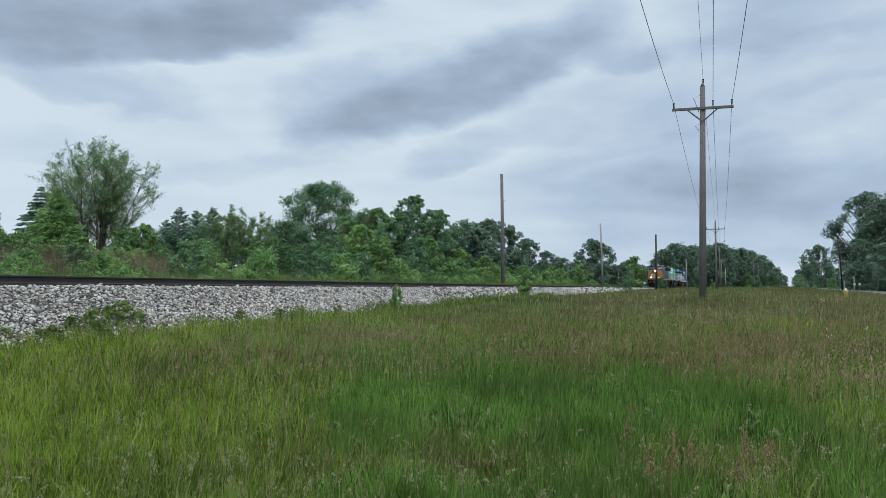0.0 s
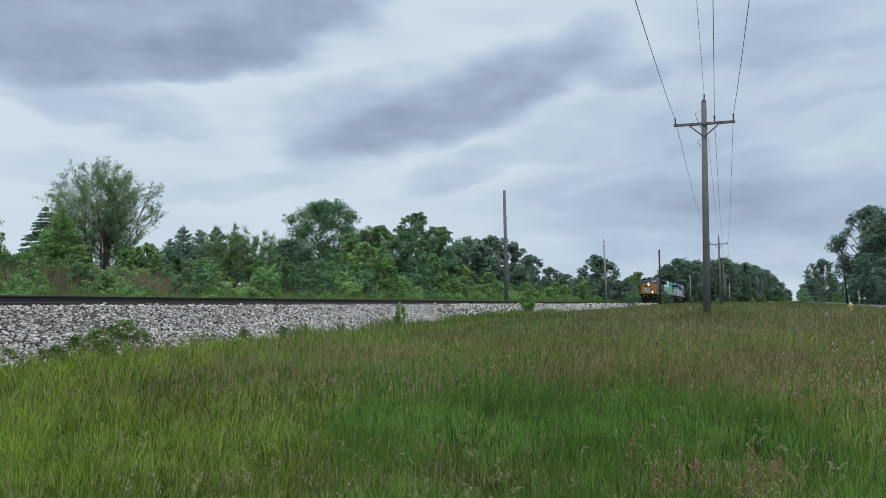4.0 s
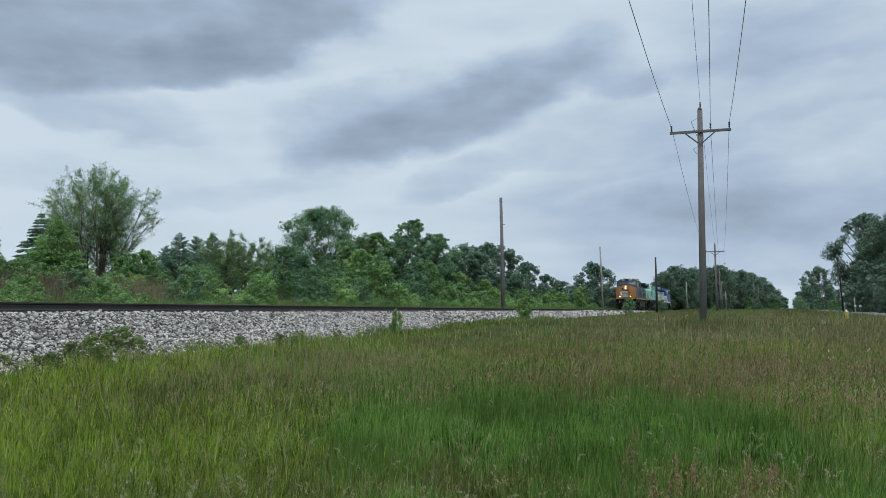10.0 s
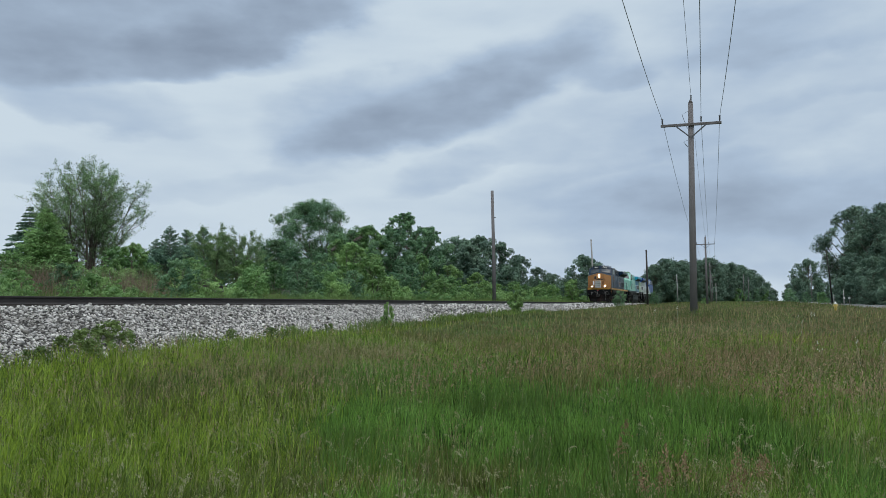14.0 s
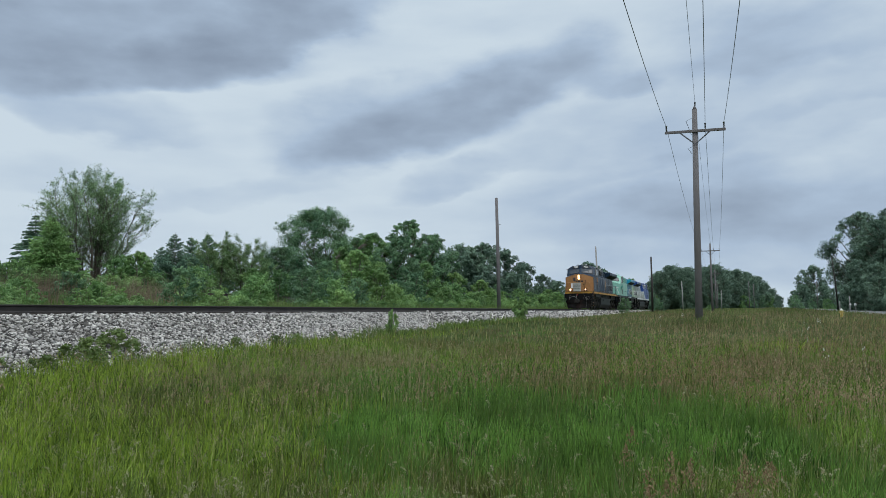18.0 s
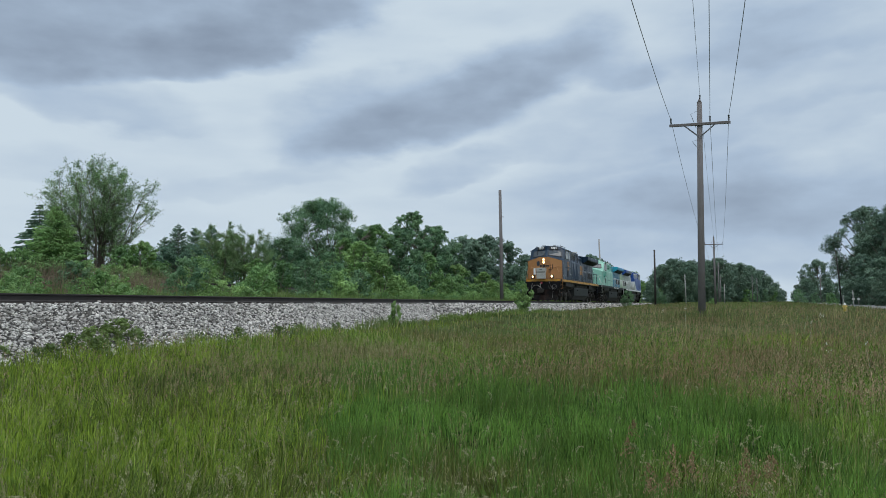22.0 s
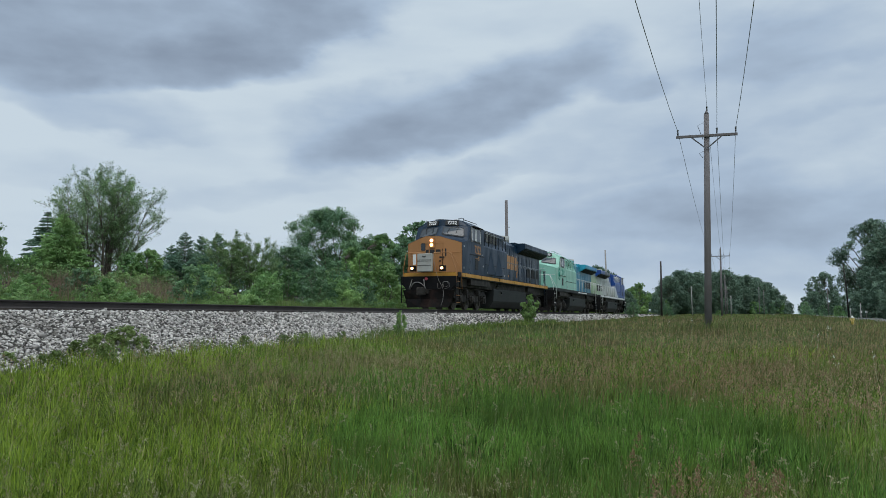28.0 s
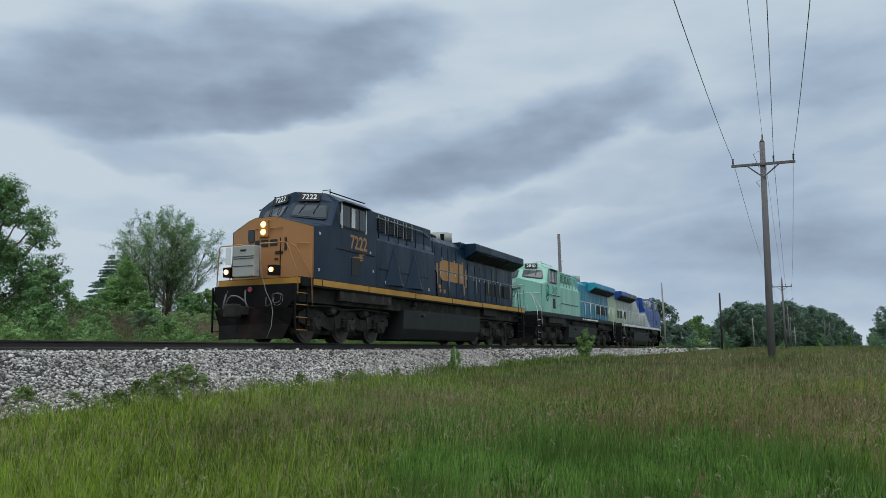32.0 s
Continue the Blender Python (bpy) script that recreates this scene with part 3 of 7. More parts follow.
        idx = rng.integers(0, len(cc), n)
        e = rng.normal(size=(n, 3)) + d[idx] * 0.5 + (0, 0, 0.25)
        e /= np.linalg.norm(e, axis=1)[:, None]
        pts.append(cc[idx] + e * (size[idx] * rng.uniform(0.15, 1.0, n) ** 0.5)[:, None] * (1, 1, 0.75))
        outs.append(e * 0.9 + d[idx] * 0.5)
    pts, outs = np.concatenate(pts), np.concatenate(outs)
    s = leaf * rng.uniform(0.6, 1.35, (len(pts), 1))
    if core:
        # the shaded heart of each lobe: fewer, larger sprays
        extra = []
        for c, rl, n in zip(centres, radii, counts):
            d = rng.normal(size=(max(4, int(n * core * 2.2)), 3))
            d /= np.linalg.norm(d, axis=1)[:, None]
            extra.append(c + d * rl * rng.uniform(0.1, 0.78, (len(d), 1)))
        extra = np.concatenate(extra)
        pts = np.concatenate((pts, extra))
        outs = np.concatenate((outs, rng.normal(size=extra.shape) * 0.5))
        s = np.concatenate((s, leaf * rng.uniform(1.3, 2.0, (len(extra), 1))))
    pts[:, 2] = np.maximum(pts[:, 2], 0.02)
    u, v = facing_frames(rng, outs, 0.42, 0.3)
    part("crown", quads_mesh("crown", pts, u * s, v * s * 0.6, leaf_mat), None, top)
    return tagged(top, label, category)


def stemmed_tree(name, label, seed, height, radius, leaf_mat, stems=12, boughs=15, twigs=5, per=44, leaf=0.045, trunk_r=0.09, spread=0.75, reach=1.0, low=0.2, flat=0.25):
    """A tree of many slender stems that fan out from one foot: boughs and twigs show, and the leaves hang along the twigs."""
    rng = np.random.default_rng(seed)
    top = empty(name)
    bars, pts, us, vs = [], [], [], []
    for k in range(stems):
        a = 2 * math.pi * k * 0.618 + rng.uniform(-0.3, 0.3)
        r = radius * math.sqrt((k + 0.5) / stems) * rng.uniform(0.75, 0.95)
        tip = np.array((math.cos(a) * r, math.sin(a) * r, height * (1 - 0.38 * (r / radius) ** 2) * rng.uniform(0.9, 1.0)))
        foot = np.array((math.cos(a), math.sin(a), 0)) * 0.18 * rng.uniform(0.2, 1) * math.sqrt(stems / 3) + (0, 0, -0.3)
        bend = rng.normal(0, 0.05 * height, 3) * (1, 1, 0)

        def at(q, foot=foot, tip=tip, bend=bend):
            p = foot + (tip - foot) * np.array((q ** 1.2, q ** 1.2, q))
            return p + bend * math.sin(math.pi * q)
        r0 = trunk_r * rng.uniform(0.6, 1.0)
        bars.append(([at(q) for q in (0, 0.2, 0.4, 0.6, 0.8, 1.0)], r0, 0.008))
        for i in range(boughs):
            start = low + 0.28 * (1 - r / radius)
            q = start + (0.98 - start) * ((i + rng.uniform(0, 1)) / boughs) ** 0.9
            b = at(q)
            up = at(min(1.0, q + 0.05)) - at(q - 0.05)
            up /= np.linalg.norm(up)
            h = rng.normal(size=3) * (1, 1, 0.2) + np.array((b[0], b[1], 0)) / radius * 0.7
            d = up * 0.8 + h / np.linalg.norm(h) * spread
            d /= np.linalg.norm(d)
            ln = height * (0.10 + 0.15 * (1 - q)) * rng.uniform(0.7, 1.15) * reach
            end = b + d * ln + (0, 0, flat * 0.6 * ln)
            bars.append(([b, b + d * ln * 0.5, end], r0 * (0.42 - 0.25 * q), 0.006))
            for j in range(twigs):
                f = 0.25 + 0.75 * (j + rng.uniform(0.3, 1)) / twigs
                t0 = b + (end - b) * f
                d2 = d * 0.6 + rng.normal(size=3) * 0.55 + (0, 0, flat)
                d2 /= np.linalg.norm(d2)
                l2 = ln * rng.uniform(0.28, 0.5)
                bars.append(([t0, t0 + d2 * l2], 0.008, 0.003))
                n = max(6, int(per * rng.uniform(0.5, 1.4)))
                g = rng.uniform(0.05, 1.08, (n, 1))
                pts.append(t0 + d2 * l2 * g + rng.normal(0, 0.075, (n, 3)))
                u = d2 * 0.6 + rng.normal(size=(n, 3)) * 0.6 - (0, 0, 0.15)
                u /= np.linalg.norm(u, axis=1)[:, None]
                v = np.cross(rng.normal(size=(n, 3)) * 0.5 + (0, 0, 1.0) + h * 0.25, u)
                v /= np.linalg.norm(v, axis=1)[:, None] + 1e-9
                s = leaf * rng.uniform(0.6, 1.3, (n, 1))
                us.append(u * s)
                vs.append(v * s * 0.5)
    part("trunk", wood_mesh("trunk", bars, MAT["bark"]), None, top)
    part("crown", quads_mesh("crown", np.concatenate(pts), np.concatenate(us), np.concatenate(vs), leaf_mat), None, top)
    return tagged(top, label, "tree")


def conifer(name, label, seed, height, radius, mat, layers=26, per=13, droop=0.35, spray=1.0, dense=24):
    """A spruce or pine: whorls of branches clad in needle sprays."""
    rng = np.random.default_rng(seed)
    top = empty(name)
    bars = [([(0, 0, -0.3), (0.02, 0, height * 0.5), (0, 0, height)], height * 0.016, 0.01)]
    pts, us, vs = [], [], []
    for i in range(layers):
        t = (i + rng.uniform(0, 0.6)) / layers
        z = height * (0.05 + 0.93 * t)
        length = radius * (1 - t) ** 0.85 * rng.uniform(0.8, 1.12) + 0.08
        for k in range(max(5, int(per * (1 - 0.5 * t)))):
            a = rng.uniform(0, 2 * math.pi)
            ln = length * rng.uniform(0.65, 1.1)
            d = np.array((math.cos(a), math.sin(a), 0))
            p0, p1 = np.array((0, 0, z)), np.array((0, 0, z)) + d * ln * 0.6 + (0, 0, -droop * ln * 0.35)
            p2 = np.array((0, 0, z)) + d * ln + (0, 0, -droop * ln * 0.45 + 0.06 * ln)
            bars.append(([p0, p1, p2], 0.02, 0.006))
            n = max(8, int(ln * dense))
            f = rng.uniform(0.15, 1.05, n) ** 0.8
            base = p0 + (p2 - p0) * f[:, None] + (0, 0, -0.05 * ln)
            side = np.cross(d, (0, 0, 1)) * rng.normal(0, 0.14 * ln + 0.03, (n, 1))
            pts.append(base + side + rng.normal(0, 0.03, (n, 3)))
            uu = d + side / (ln + 0.1) * 1.5 + rng.normal(0, 0.3, (n, 3)) + (0, 0, -0.25)
            uu /= np.linalg.norm(uu, axis=1)[:, None]
            vv = np.cross(uu, rng.normal(size=(n, 3)))
            vv /= np.linalg.norm(vv, axis=1)[:, None]
            s = spray * rng.uniform(0.14, 0.27, (n, 1)) * (0.6 + 0.5 * ln / max(0.4, radius))
            us.append(uu * s)
            vs.append(vv * s * 0.42)
    part("trunk", wood_mesh("trunk", bars, MAT["bark"]), None, top)
    part("crown", quads_mesh("crown", np.concatenate(pts), np.concatenate(us), np.concatenate(vs), mat), None, top)
    return tagged(top, label, "tree")


def polar(az, dist):
    return dist * math.sin(radians(az)), dist * math.cos(radians(az))


def stand(ob, az, dist, sink=0.0, turn=0.0, scale=1.0, lean=0.0):
    x, y = polar(az, dist)
    ob.matrix_world = pose(x, y, float(ground(x, y)) - sink, 0, lean, turn)
    ob.scale = (scale,) * 3
    return ob


def again(ob, az, dist, turn, scale=1.0, group="", high=1.0):
    c = copy_thing(ob, Matrix.Identity(4))
    stand(c, az, dist, 0.05, turn, scale)
    c.scale = (scale, scale, scale * high)
    if group:
        c["group"] = group
    return c

# ---------------------------------------------------------------- trees behind the line and round the meadow
def plant_trees():
    M = MAT
    stand(stemmed_tree("tree", "tall many-stemmed tree with thin grey-green leaves", 21, 7.5, 3.5, M["leaf_grey"], 19, 18, 5, 40, 0.046, 0.10, 0.85, 1.35, 0.08), -43.9, 50, turn=20)
    stand(conifer("spruce", "dark blue-green spruce with drooping branches", 22, 6.3, 2.5, M["needle"], 30, 18, 0.45, 0.6, 55), -47.4, 60)
    stand(conifer("cedar", "dense yellowish-green young cedar beside the spruce", 23, 4.7, 1.9, M["needle_brown"], 34, 22, -0.9, 0.42, 80), -46.4, 48)
    stand(broad_tree("tree", "large spreading tree with dark heavy limbs", 24, 10.9, 5.0, 1.0, M["leaf_mid"], 36000, 0.075, 56, 1, 0.30, 0.0, "round", 5, core=0.12, loose=0.24, puff=0.75), -54.6, 60)
    stand(broad_tree("tree", "small round leafy tree", 25, 3.5, 1.7, 0.2, M["leaf_mid"], 10000, 0.05, 22, 2, 0.08, 0.05, loose=0.2), -51.2, 46)
    pine = stand(conifer("pine", "dense dark blue-green pine with upturned branches", 26, 6.6, 2.6, M["needle"], 26, 15, -1.1, 0.55, 55), -38.7, 74)
    again(pine, -37.6, 76, 80, 0.99)
    again(pine, -36.5, 74, 160, 1.0)
    again(pine, -39.6, 80, 250, 0.9)
    locust = stand(stemmed_tree("tree", "light green feathery young locust tree", 27, 5.6, 2.3, M["leaf_locust"], 6, 12, 6, 75, 0.042, 0.06, 1.1, 1.35, 0.1, 0.0), -35.9, 62)
    again(locust, -34.0, 61, 120, 0.95)
    again(locust, -33.0, 64, 200, 0.7)
    oak = stand(broad_tree("tree", "tall oak with an open uneven crown", 61, 10.9, 6.0, 0.8, M["leaf_dark"], 52000, 0.072, 64, 2, 0.24, 0.0, "round", 4, core=0.14, loose=0.26, puff=0.70), -28.9, 88)
    maple = stand(broad_tree("tree", "dense dark green rounded maple", 29, 8.6, 3.7, 0.1, M["leaf_dark"], 24000, 0.08, 48, 1, 0.22, 0.0, "round", 3, puff=0.78), -22.0, 80)
    elm = broad_tree("tree", "bushy green roadside elm", 30, 7.0, 3.1, 0.1, M["leaf_mid"], 20000, 0.075, 42, 2, 0.16, 0.0, "dome", 3, puff=0.8)
    stand(elm, -24.8, 78, turn=40)
    pale = broad_tree("tree", "yellow-green leafy young tree", 31, 4.2, 1.9, 0.1, M["leaf_light"], 9000, 0.065, 22, 3, 0.08, 0.1, "round", 3)
    stand(pale, -26.0, 58)
    # distant maple and elm, their leaf colour tinted for haze
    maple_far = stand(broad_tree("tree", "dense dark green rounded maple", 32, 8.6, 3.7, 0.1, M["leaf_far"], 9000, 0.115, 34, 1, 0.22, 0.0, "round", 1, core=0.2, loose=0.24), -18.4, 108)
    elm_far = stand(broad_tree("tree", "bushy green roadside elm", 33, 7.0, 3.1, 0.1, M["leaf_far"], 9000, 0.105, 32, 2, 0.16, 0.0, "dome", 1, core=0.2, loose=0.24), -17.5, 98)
    # the grove between the pines and the old pole: azimuth, distance, turn, scale, height
    for src, rows in ((maple, [(-31.4, 84, 30, 0.72, 1), (-23.0, 66, 200, 0.70, 1.0), (-20.4, 86, 100, 0.9, 1), (-30.2, 70, 60, 0.5, 1)]),
                      (maple_far, [(-16.6, 112, 140, 1.06, 1), (-15.0, 116, 250, 0.98, 1), (-13.8, 122, 70, 0.8, 1), (-12.4, 128, 190, 0.62, 1), (-19.2, 100, 300, 0.82, 1), (-11.6, 140, 20, 0.55, 1), (-8.2, 165, 110, 0.45, 1), (-6.7, 170, 220, 0.4, 1)]),
                      (elm_far, [(-17.4, 104, 200, 0.9, 1), (-14.6, 100, 130, 0.65, 1), (-11.3, 126, 100, 0.62, 1), (-10.4, 120, 230, 0.55, 1), (-7.0, 150, 330, 0.68, 1), (-6.3, 200, 60, 0.9, 1), (-5.2, 262, 150, 0.95, 1),
                                 (-8.6, 140, 40, 0.65, 1), (-7.6, 145, 140, 0.65, 1), (-9.6, 135, 240, 0.6, 1), (-5.9, 215, 300, 0.9, 1), (-4.7, 255, 20, 0.8, 1)]),
                      (elm, [(-32.4, 92, 10, 0.8, 1), (-27.0, 80, 80, 0.85, 1), (-26.0, 90, 190, 1.1, 1), (-21.0, 72, 260, 0.6, 1), (-34.9, 90, 90, 0.75, 1),
                             (-40.3, 84, 45, 0.5, 1), (-49.6, 75, 15, 0.55, 1), (-52.6, 72, 200, 0.6, 1)]),
                      (pale, [(-28.2, 62, 50, 0.7, 1), (-24.4, 56, 150, 0.85, 1), (-18.8, 78, 250, 0.85, 1), (-16.9, 80, 0, 0.75, 1), (-33.4, 58, 30, 0.6, 1), (-9.9, 112, 90, 0.9, 1),
                              (-41.0, 44, 190, 0.62, 1), (-12.0, 110, 80, 0.7, 1), (-6.2, 176, 30, 1.5, 1.15)]),
                      (maple_far, [(-9.2, 150, 75, 1.05, 1), (-8.5, 150, 170, 0.98, 1), (-6.6, 200, 10, 0.8, 1)])):
        for az, d, turn, sc, hi in rows:
            again(src, az, d, turn, sc, "grove behind the track", hi)
    # the far woods by the road, beyond the bend of the line: azimuth, distance, height
    woods = [(-4.15, 285, 15.0), (-3.3, 292, 17.8), (-2.6, 288, 15.8), (-1.9, 300, 15.0), (-1.1, 306, 17.0), (-0.4, 302, 17.6), (0.3, 312, 15.8), (1.0, 320, 16.2), (1.6, 328, 15.6),
             (2.2, 338, 14.0), (2.75, 352, 11.5), (3.2, 372, 9.0), (3.65, 400, 6.0), (-4.6, 300, 11.0)]
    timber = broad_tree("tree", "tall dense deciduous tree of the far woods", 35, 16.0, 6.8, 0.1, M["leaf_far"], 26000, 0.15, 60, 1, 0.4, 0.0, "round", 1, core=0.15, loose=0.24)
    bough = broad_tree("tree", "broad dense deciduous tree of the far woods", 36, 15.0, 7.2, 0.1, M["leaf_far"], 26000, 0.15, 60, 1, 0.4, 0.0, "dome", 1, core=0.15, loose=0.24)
    for ob, az, d in ((timber, -2.2, 312), (bough, 0.7, 330)):
        stand(ob, az, d, 0.05)
        ob["group"] = "far woods by the road"
    for k, (az, d, hh) in enumerate(woods):
        again((timber, bough)[k % 2], az, d, k * 67, 0.92 * hh / (16.0 if k % 2 == 0 else 15.0), "far woods by the road")
    # a second rank closes the woods
    for k in range(15):
        again(bough, -4.3 + 0.5 * k, 350 + 9 * (k % 3) + 4 * k, k * 97, (0.95, 0.8, 1.02, 0.88)[k % 4] * (1.0 if k < 12 else 0.6), "far woods by the road")
    for k, (az, d, sc) in enumerate([(5.7, 215, 1.2), (5.0, 190, 0.62), (4.6, 205, 0.5), (6.4, 228, 0.75), (6.9, 240, 0.6), (5.3, 225, 0.75), (9.6, 96, 0.6), (8.6, 104, 0.7), (10.8, 90, 0.6), (8.1, 118, 0.8), (8.5, 108, 0.55)]):
        again((maple_far, elm_far)[k % 2], az, d, k * 83 + 20, sc * (1.0 if k % 2 == 0 else 1.18), "trees across the road", 1.05)
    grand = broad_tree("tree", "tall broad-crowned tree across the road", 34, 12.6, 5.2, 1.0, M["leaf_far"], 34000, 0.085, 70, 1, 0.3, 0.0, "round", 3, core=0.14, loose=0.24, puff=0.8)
    stand(grand, 8.75, 114, scale=1.0)
    grand["group"] = "trees across the road"
    for az, d, turn, sc in ((10.4, 110, 100, 0.98), (12.2, 106, 220, 0.95), (9.8, 124, 300, 1.0), (14.2, 98, 30, 0.9), (11.4, 118, 160, 1.0)):
        again(grand, az, d, turn, sc, "trees across the road")
    # shrubs on the bank behind the line
    rng = random.Random(8)
    kinds = [broad_tree("shrub", "leafy green shrub on the bank", 41, 1.7, 1.2, 0.05, M["leaf_mid"], 4200, 0.036, 16, 4, 0.03, 0.05, "dome", 2, "shrub"),
             broad_tree("shrub", "light green bramble shrub on the bank", 42, 1.4, 1.3, 0.05, M["leaf_light"], 4200, 0.035, 16, 4, 0.03, 0.1, "dome", 2, "shrub"),
             broad_tree("shrub", "dark green thicket shrub on the bank", 43, 2.1, 1.25, 0.05, M["leaf_dark"], 4200, 0.038, 16, 4, 0.03, 0.05, "dome", 2, "shrub")]
    for i, k in enumerate(kinds):
        x, y = -20 - i, 16 + 6 * i
        stand(k, math.degrees(math.atan2(x, y)), math.hypot(x, y))
        k["group"] = "shrubs behind the track"
    for k in range(90):
        y = 6 + 150 * (k / 90) ** 1.3 + rng.uniform(-1, 1)
        x = -20.2 - abs(rng.gauss(0, 4.5)) - 0.02 * y
        again(kinds[rng.choice((0, 1, 1, 1, 1, 2))], math.degrees(math.atan2(x, y)), math.hypot(x, y), rng.uniform(0, 360), rng.uniform(0.55, 1.25) * (1 + y / 200), "shrubs behind the track")
    for k in range(56):
        y = 7 + 120 * (k / 56) ** 1.4 + rng.uniform(-0.8, 0.8)
        x = rng.uniform(-21.0, -18.4) - 0.01 * y
        again(kinds[1], math.degrees(math.atan2(x, y)), math.hypot(x, y), rng.uniform(0, 360), rng.uniform(0.4, 0.75) * (1 + y / 220), "shrubs behind the track")
    for az, d, sc in ((-37.4, 58, 1.6), (-40.2, 56, 1.3), (-31.6, 60, 1.5), (-42.3, 46, 1.5), (-45.3, 36, 0.85), (-41.2, 47, 1.2), (-48.6, 46, 1.3)):
        again(kinds[0], az, d, az * 7 % 360, sc, "shrubs behind the track")
    # single bushes at the foot of the ballast
    foot = broad_tree("bush", "bright green bush growing at the edge of the ballast", 44, 1.65, 0.78, 0.05, M["leaf_light"], 3600, 0.055, 14, 4, 0.02, 0.1, "round", 3, "bush")
    stand(foot, -13.95, 48.0, sink=0.05)
    foot.scale = (0.82, 0.82, 1.12)
    again(foot, -23.45, 27.6, 60, 0.33, high=1.75)
    weed = broad_tree("weed", "low broad-leaved weed at the foot of the ballast", 45, 0.6, 0.42, 0.02, M["weed_leaf"], 2200, 0.018, 18, 5, 0.006, 0.1, "dome", 3, "weed")
    weed["group"] = "weeds along the ballast"
    stand(weed, -43.2, 16.5, sink=0.02)
    for az, d, sc in ((-45.4, 15.3, 0.9), (-49.4, 14.4, 0.7), (-47.4, 14.7, 0.6), (-52.0, 13.9, 0.9), (-44.0, 15.6, 1.05), (-46.6, 14.6, 0.7), (-43.6, 15.0, 0.8), (-39.6, 18.0, 0.7), (-36.9, 18.9, 0.6), (-31.7, 20.2, 0.7), (-30.2, 21.0, 0.7), (-42.2, 16.4, 1.25), (-41.2, 16.9, 0.9), (-34.6, 19.2, 0.7), (-27.6, 23.6, 0.6)):
        again(weed, az, d, az * 31 % 360, sc, "weeds along the ballast")
    # undergrowth at the foot of the far woods and of the trees across the road
    for k in range(26):
        az, d = (-4.6 + 0.5 * k, 278 + 6 * (k % 4) + 3 * k) if k < 16 else (4.6 + 1.0 * (k - 16), 150 - 5.5 * (k - 16))
        again(kinds[(0, 2, 2)[k % 3]], az, d, 71 * k, (2.3, 1.7, 2.0, 2.6)[k % 4] * (1.3 if k < 16 else 0.55), "undergrowth by the road")
    c = again(kinds[2], -6.6, 100, 10, 0.95)
    c["group"] = "bushes along the near side of the track"
    c = again(kinds[2], -4.3, 118, 90, 0.9)
    c["group"] = "bushes along the near side of the track"
    c = again(kinds[0], -0.9, 128, 30, 0.6)
    c["group"] = "bushes along the near side of the track"


plant_trees()


# ---------------------------------------------------------------- grass
def tufts(xs, ys, step):
    """The tuft that each place belongs to: the way out from its middle, and its vigour from 0 to 1."""
    # the cells run askew and bend, so that no rows show
    p = 0.83 * xs + 0.56 * ys + 0.9 * step * np.sin(2.7 * ys + 0.8 * xs) + 0.5 * step * np.sin(6.1 * ys)
    q = -0.56 * xs + 0.83 * ys + 0.9 * step * np.sin(2.3 * xs - 0.9 * ys + 1) + 0.5 * step * np.sin(5.3 * xs + 2)
    i, j = np.floor(p / step), np.floor(q / step)
    r1 = np.modf(np.abs(np.sin(i * 127.1 + j * 311.7) * 43758.5453))[0]
    r2 = np.modf(np.abs(np.sin(i * 269.5 + j * 183.3) * 24634.6345))[0]
    r3 = np.modf(np.abs(np.sin(i * 419.2 + j * 371.9) * 35171.1217))[0]
    u, v = p - (i + 0.25 + 0.5 * r1) * step, q - (j + 0.25 + 0.5 * r2) * step
    return 0.83 * u - 0.56 * v, 0.56 * u + 0.83 * v, r3


def blades(name, label, mat, xs, ys, h, width, lean, seed, two=True, wind=(0.25, -0.1), tuft=0.0):
    """Grass blades, each a tapering bent strip rooted in the ground; in tufts they lean outwards."""
    rng = np.random.default_rng(seed)
    n = len(xs)
    out = np.zeros((n, 2))
    if tuft:
        ox, oy, vigour = tufts(xs, ys, tuft)
        out = np.stack((ox, oy), 1) / tuft
        xs, ys = xs - 0.08 * ox, ys - 0.08 * oy
        h = h * (0.68 + 0.5 * vigour) * (1.12 - 0.5 * np.minimum(1, np.hypot(ox, oy) / tuft))
    z = ground(xs, ys) - 0.01
    a = rng.uniform(0, 2 * math.pi, n)
    side = np.stack((np.cos(a), np.sin(a), 0 * a), 1) * (width / 2)[:, None]
    b = rng.uniform(0, 2 * math.pi, n)
    ln = lean * rng.uniform(0.2, 1.0, n) ** 1.5
    off = np.stack((np.cos(b) * ln + wind[0] * lean * 0.6 + 1.1 * lean * out[:, 0], np.sin(b) * ln + wind[1] * lean * 0.6 + 1.1 * lean * out[:, 1], 0 * b), 1)
    root = np.stack((xs, ys, z), 1)
    mid = root + off * (0.32 * h)[:, None] + np.stack((0 * h, 0 * h, 0.58 * h), 1)
    tip = root + off * h[:, None] + np.stack((0 * h, 0 * h, h * (1 - 0.35 * ln)), 1)
    if two:
        v = np.stack((root - side, root + side, mid + side * 0.75, mid - side * 0.75, tip), 1).reshape(-1, 3)
        k = 5 * np.arange(n)[:, None]
        loops = np.concatenate((k, k + 1, k + 2, k + 3, k + 3, k + 2, k + 4), 1).ravel()
        sizes = np.tile((4, 3), n)
    else:
        v = np.stack((root - side, root + side, tip), 1).reshape(-1, 3)
        loops, sizes = np.arange(3 * n), np.full(n, 3)
    return tagged(new(name, mesh_fast(name, v, loops, sizes, [mat])), label, "grass", kind="stuff")


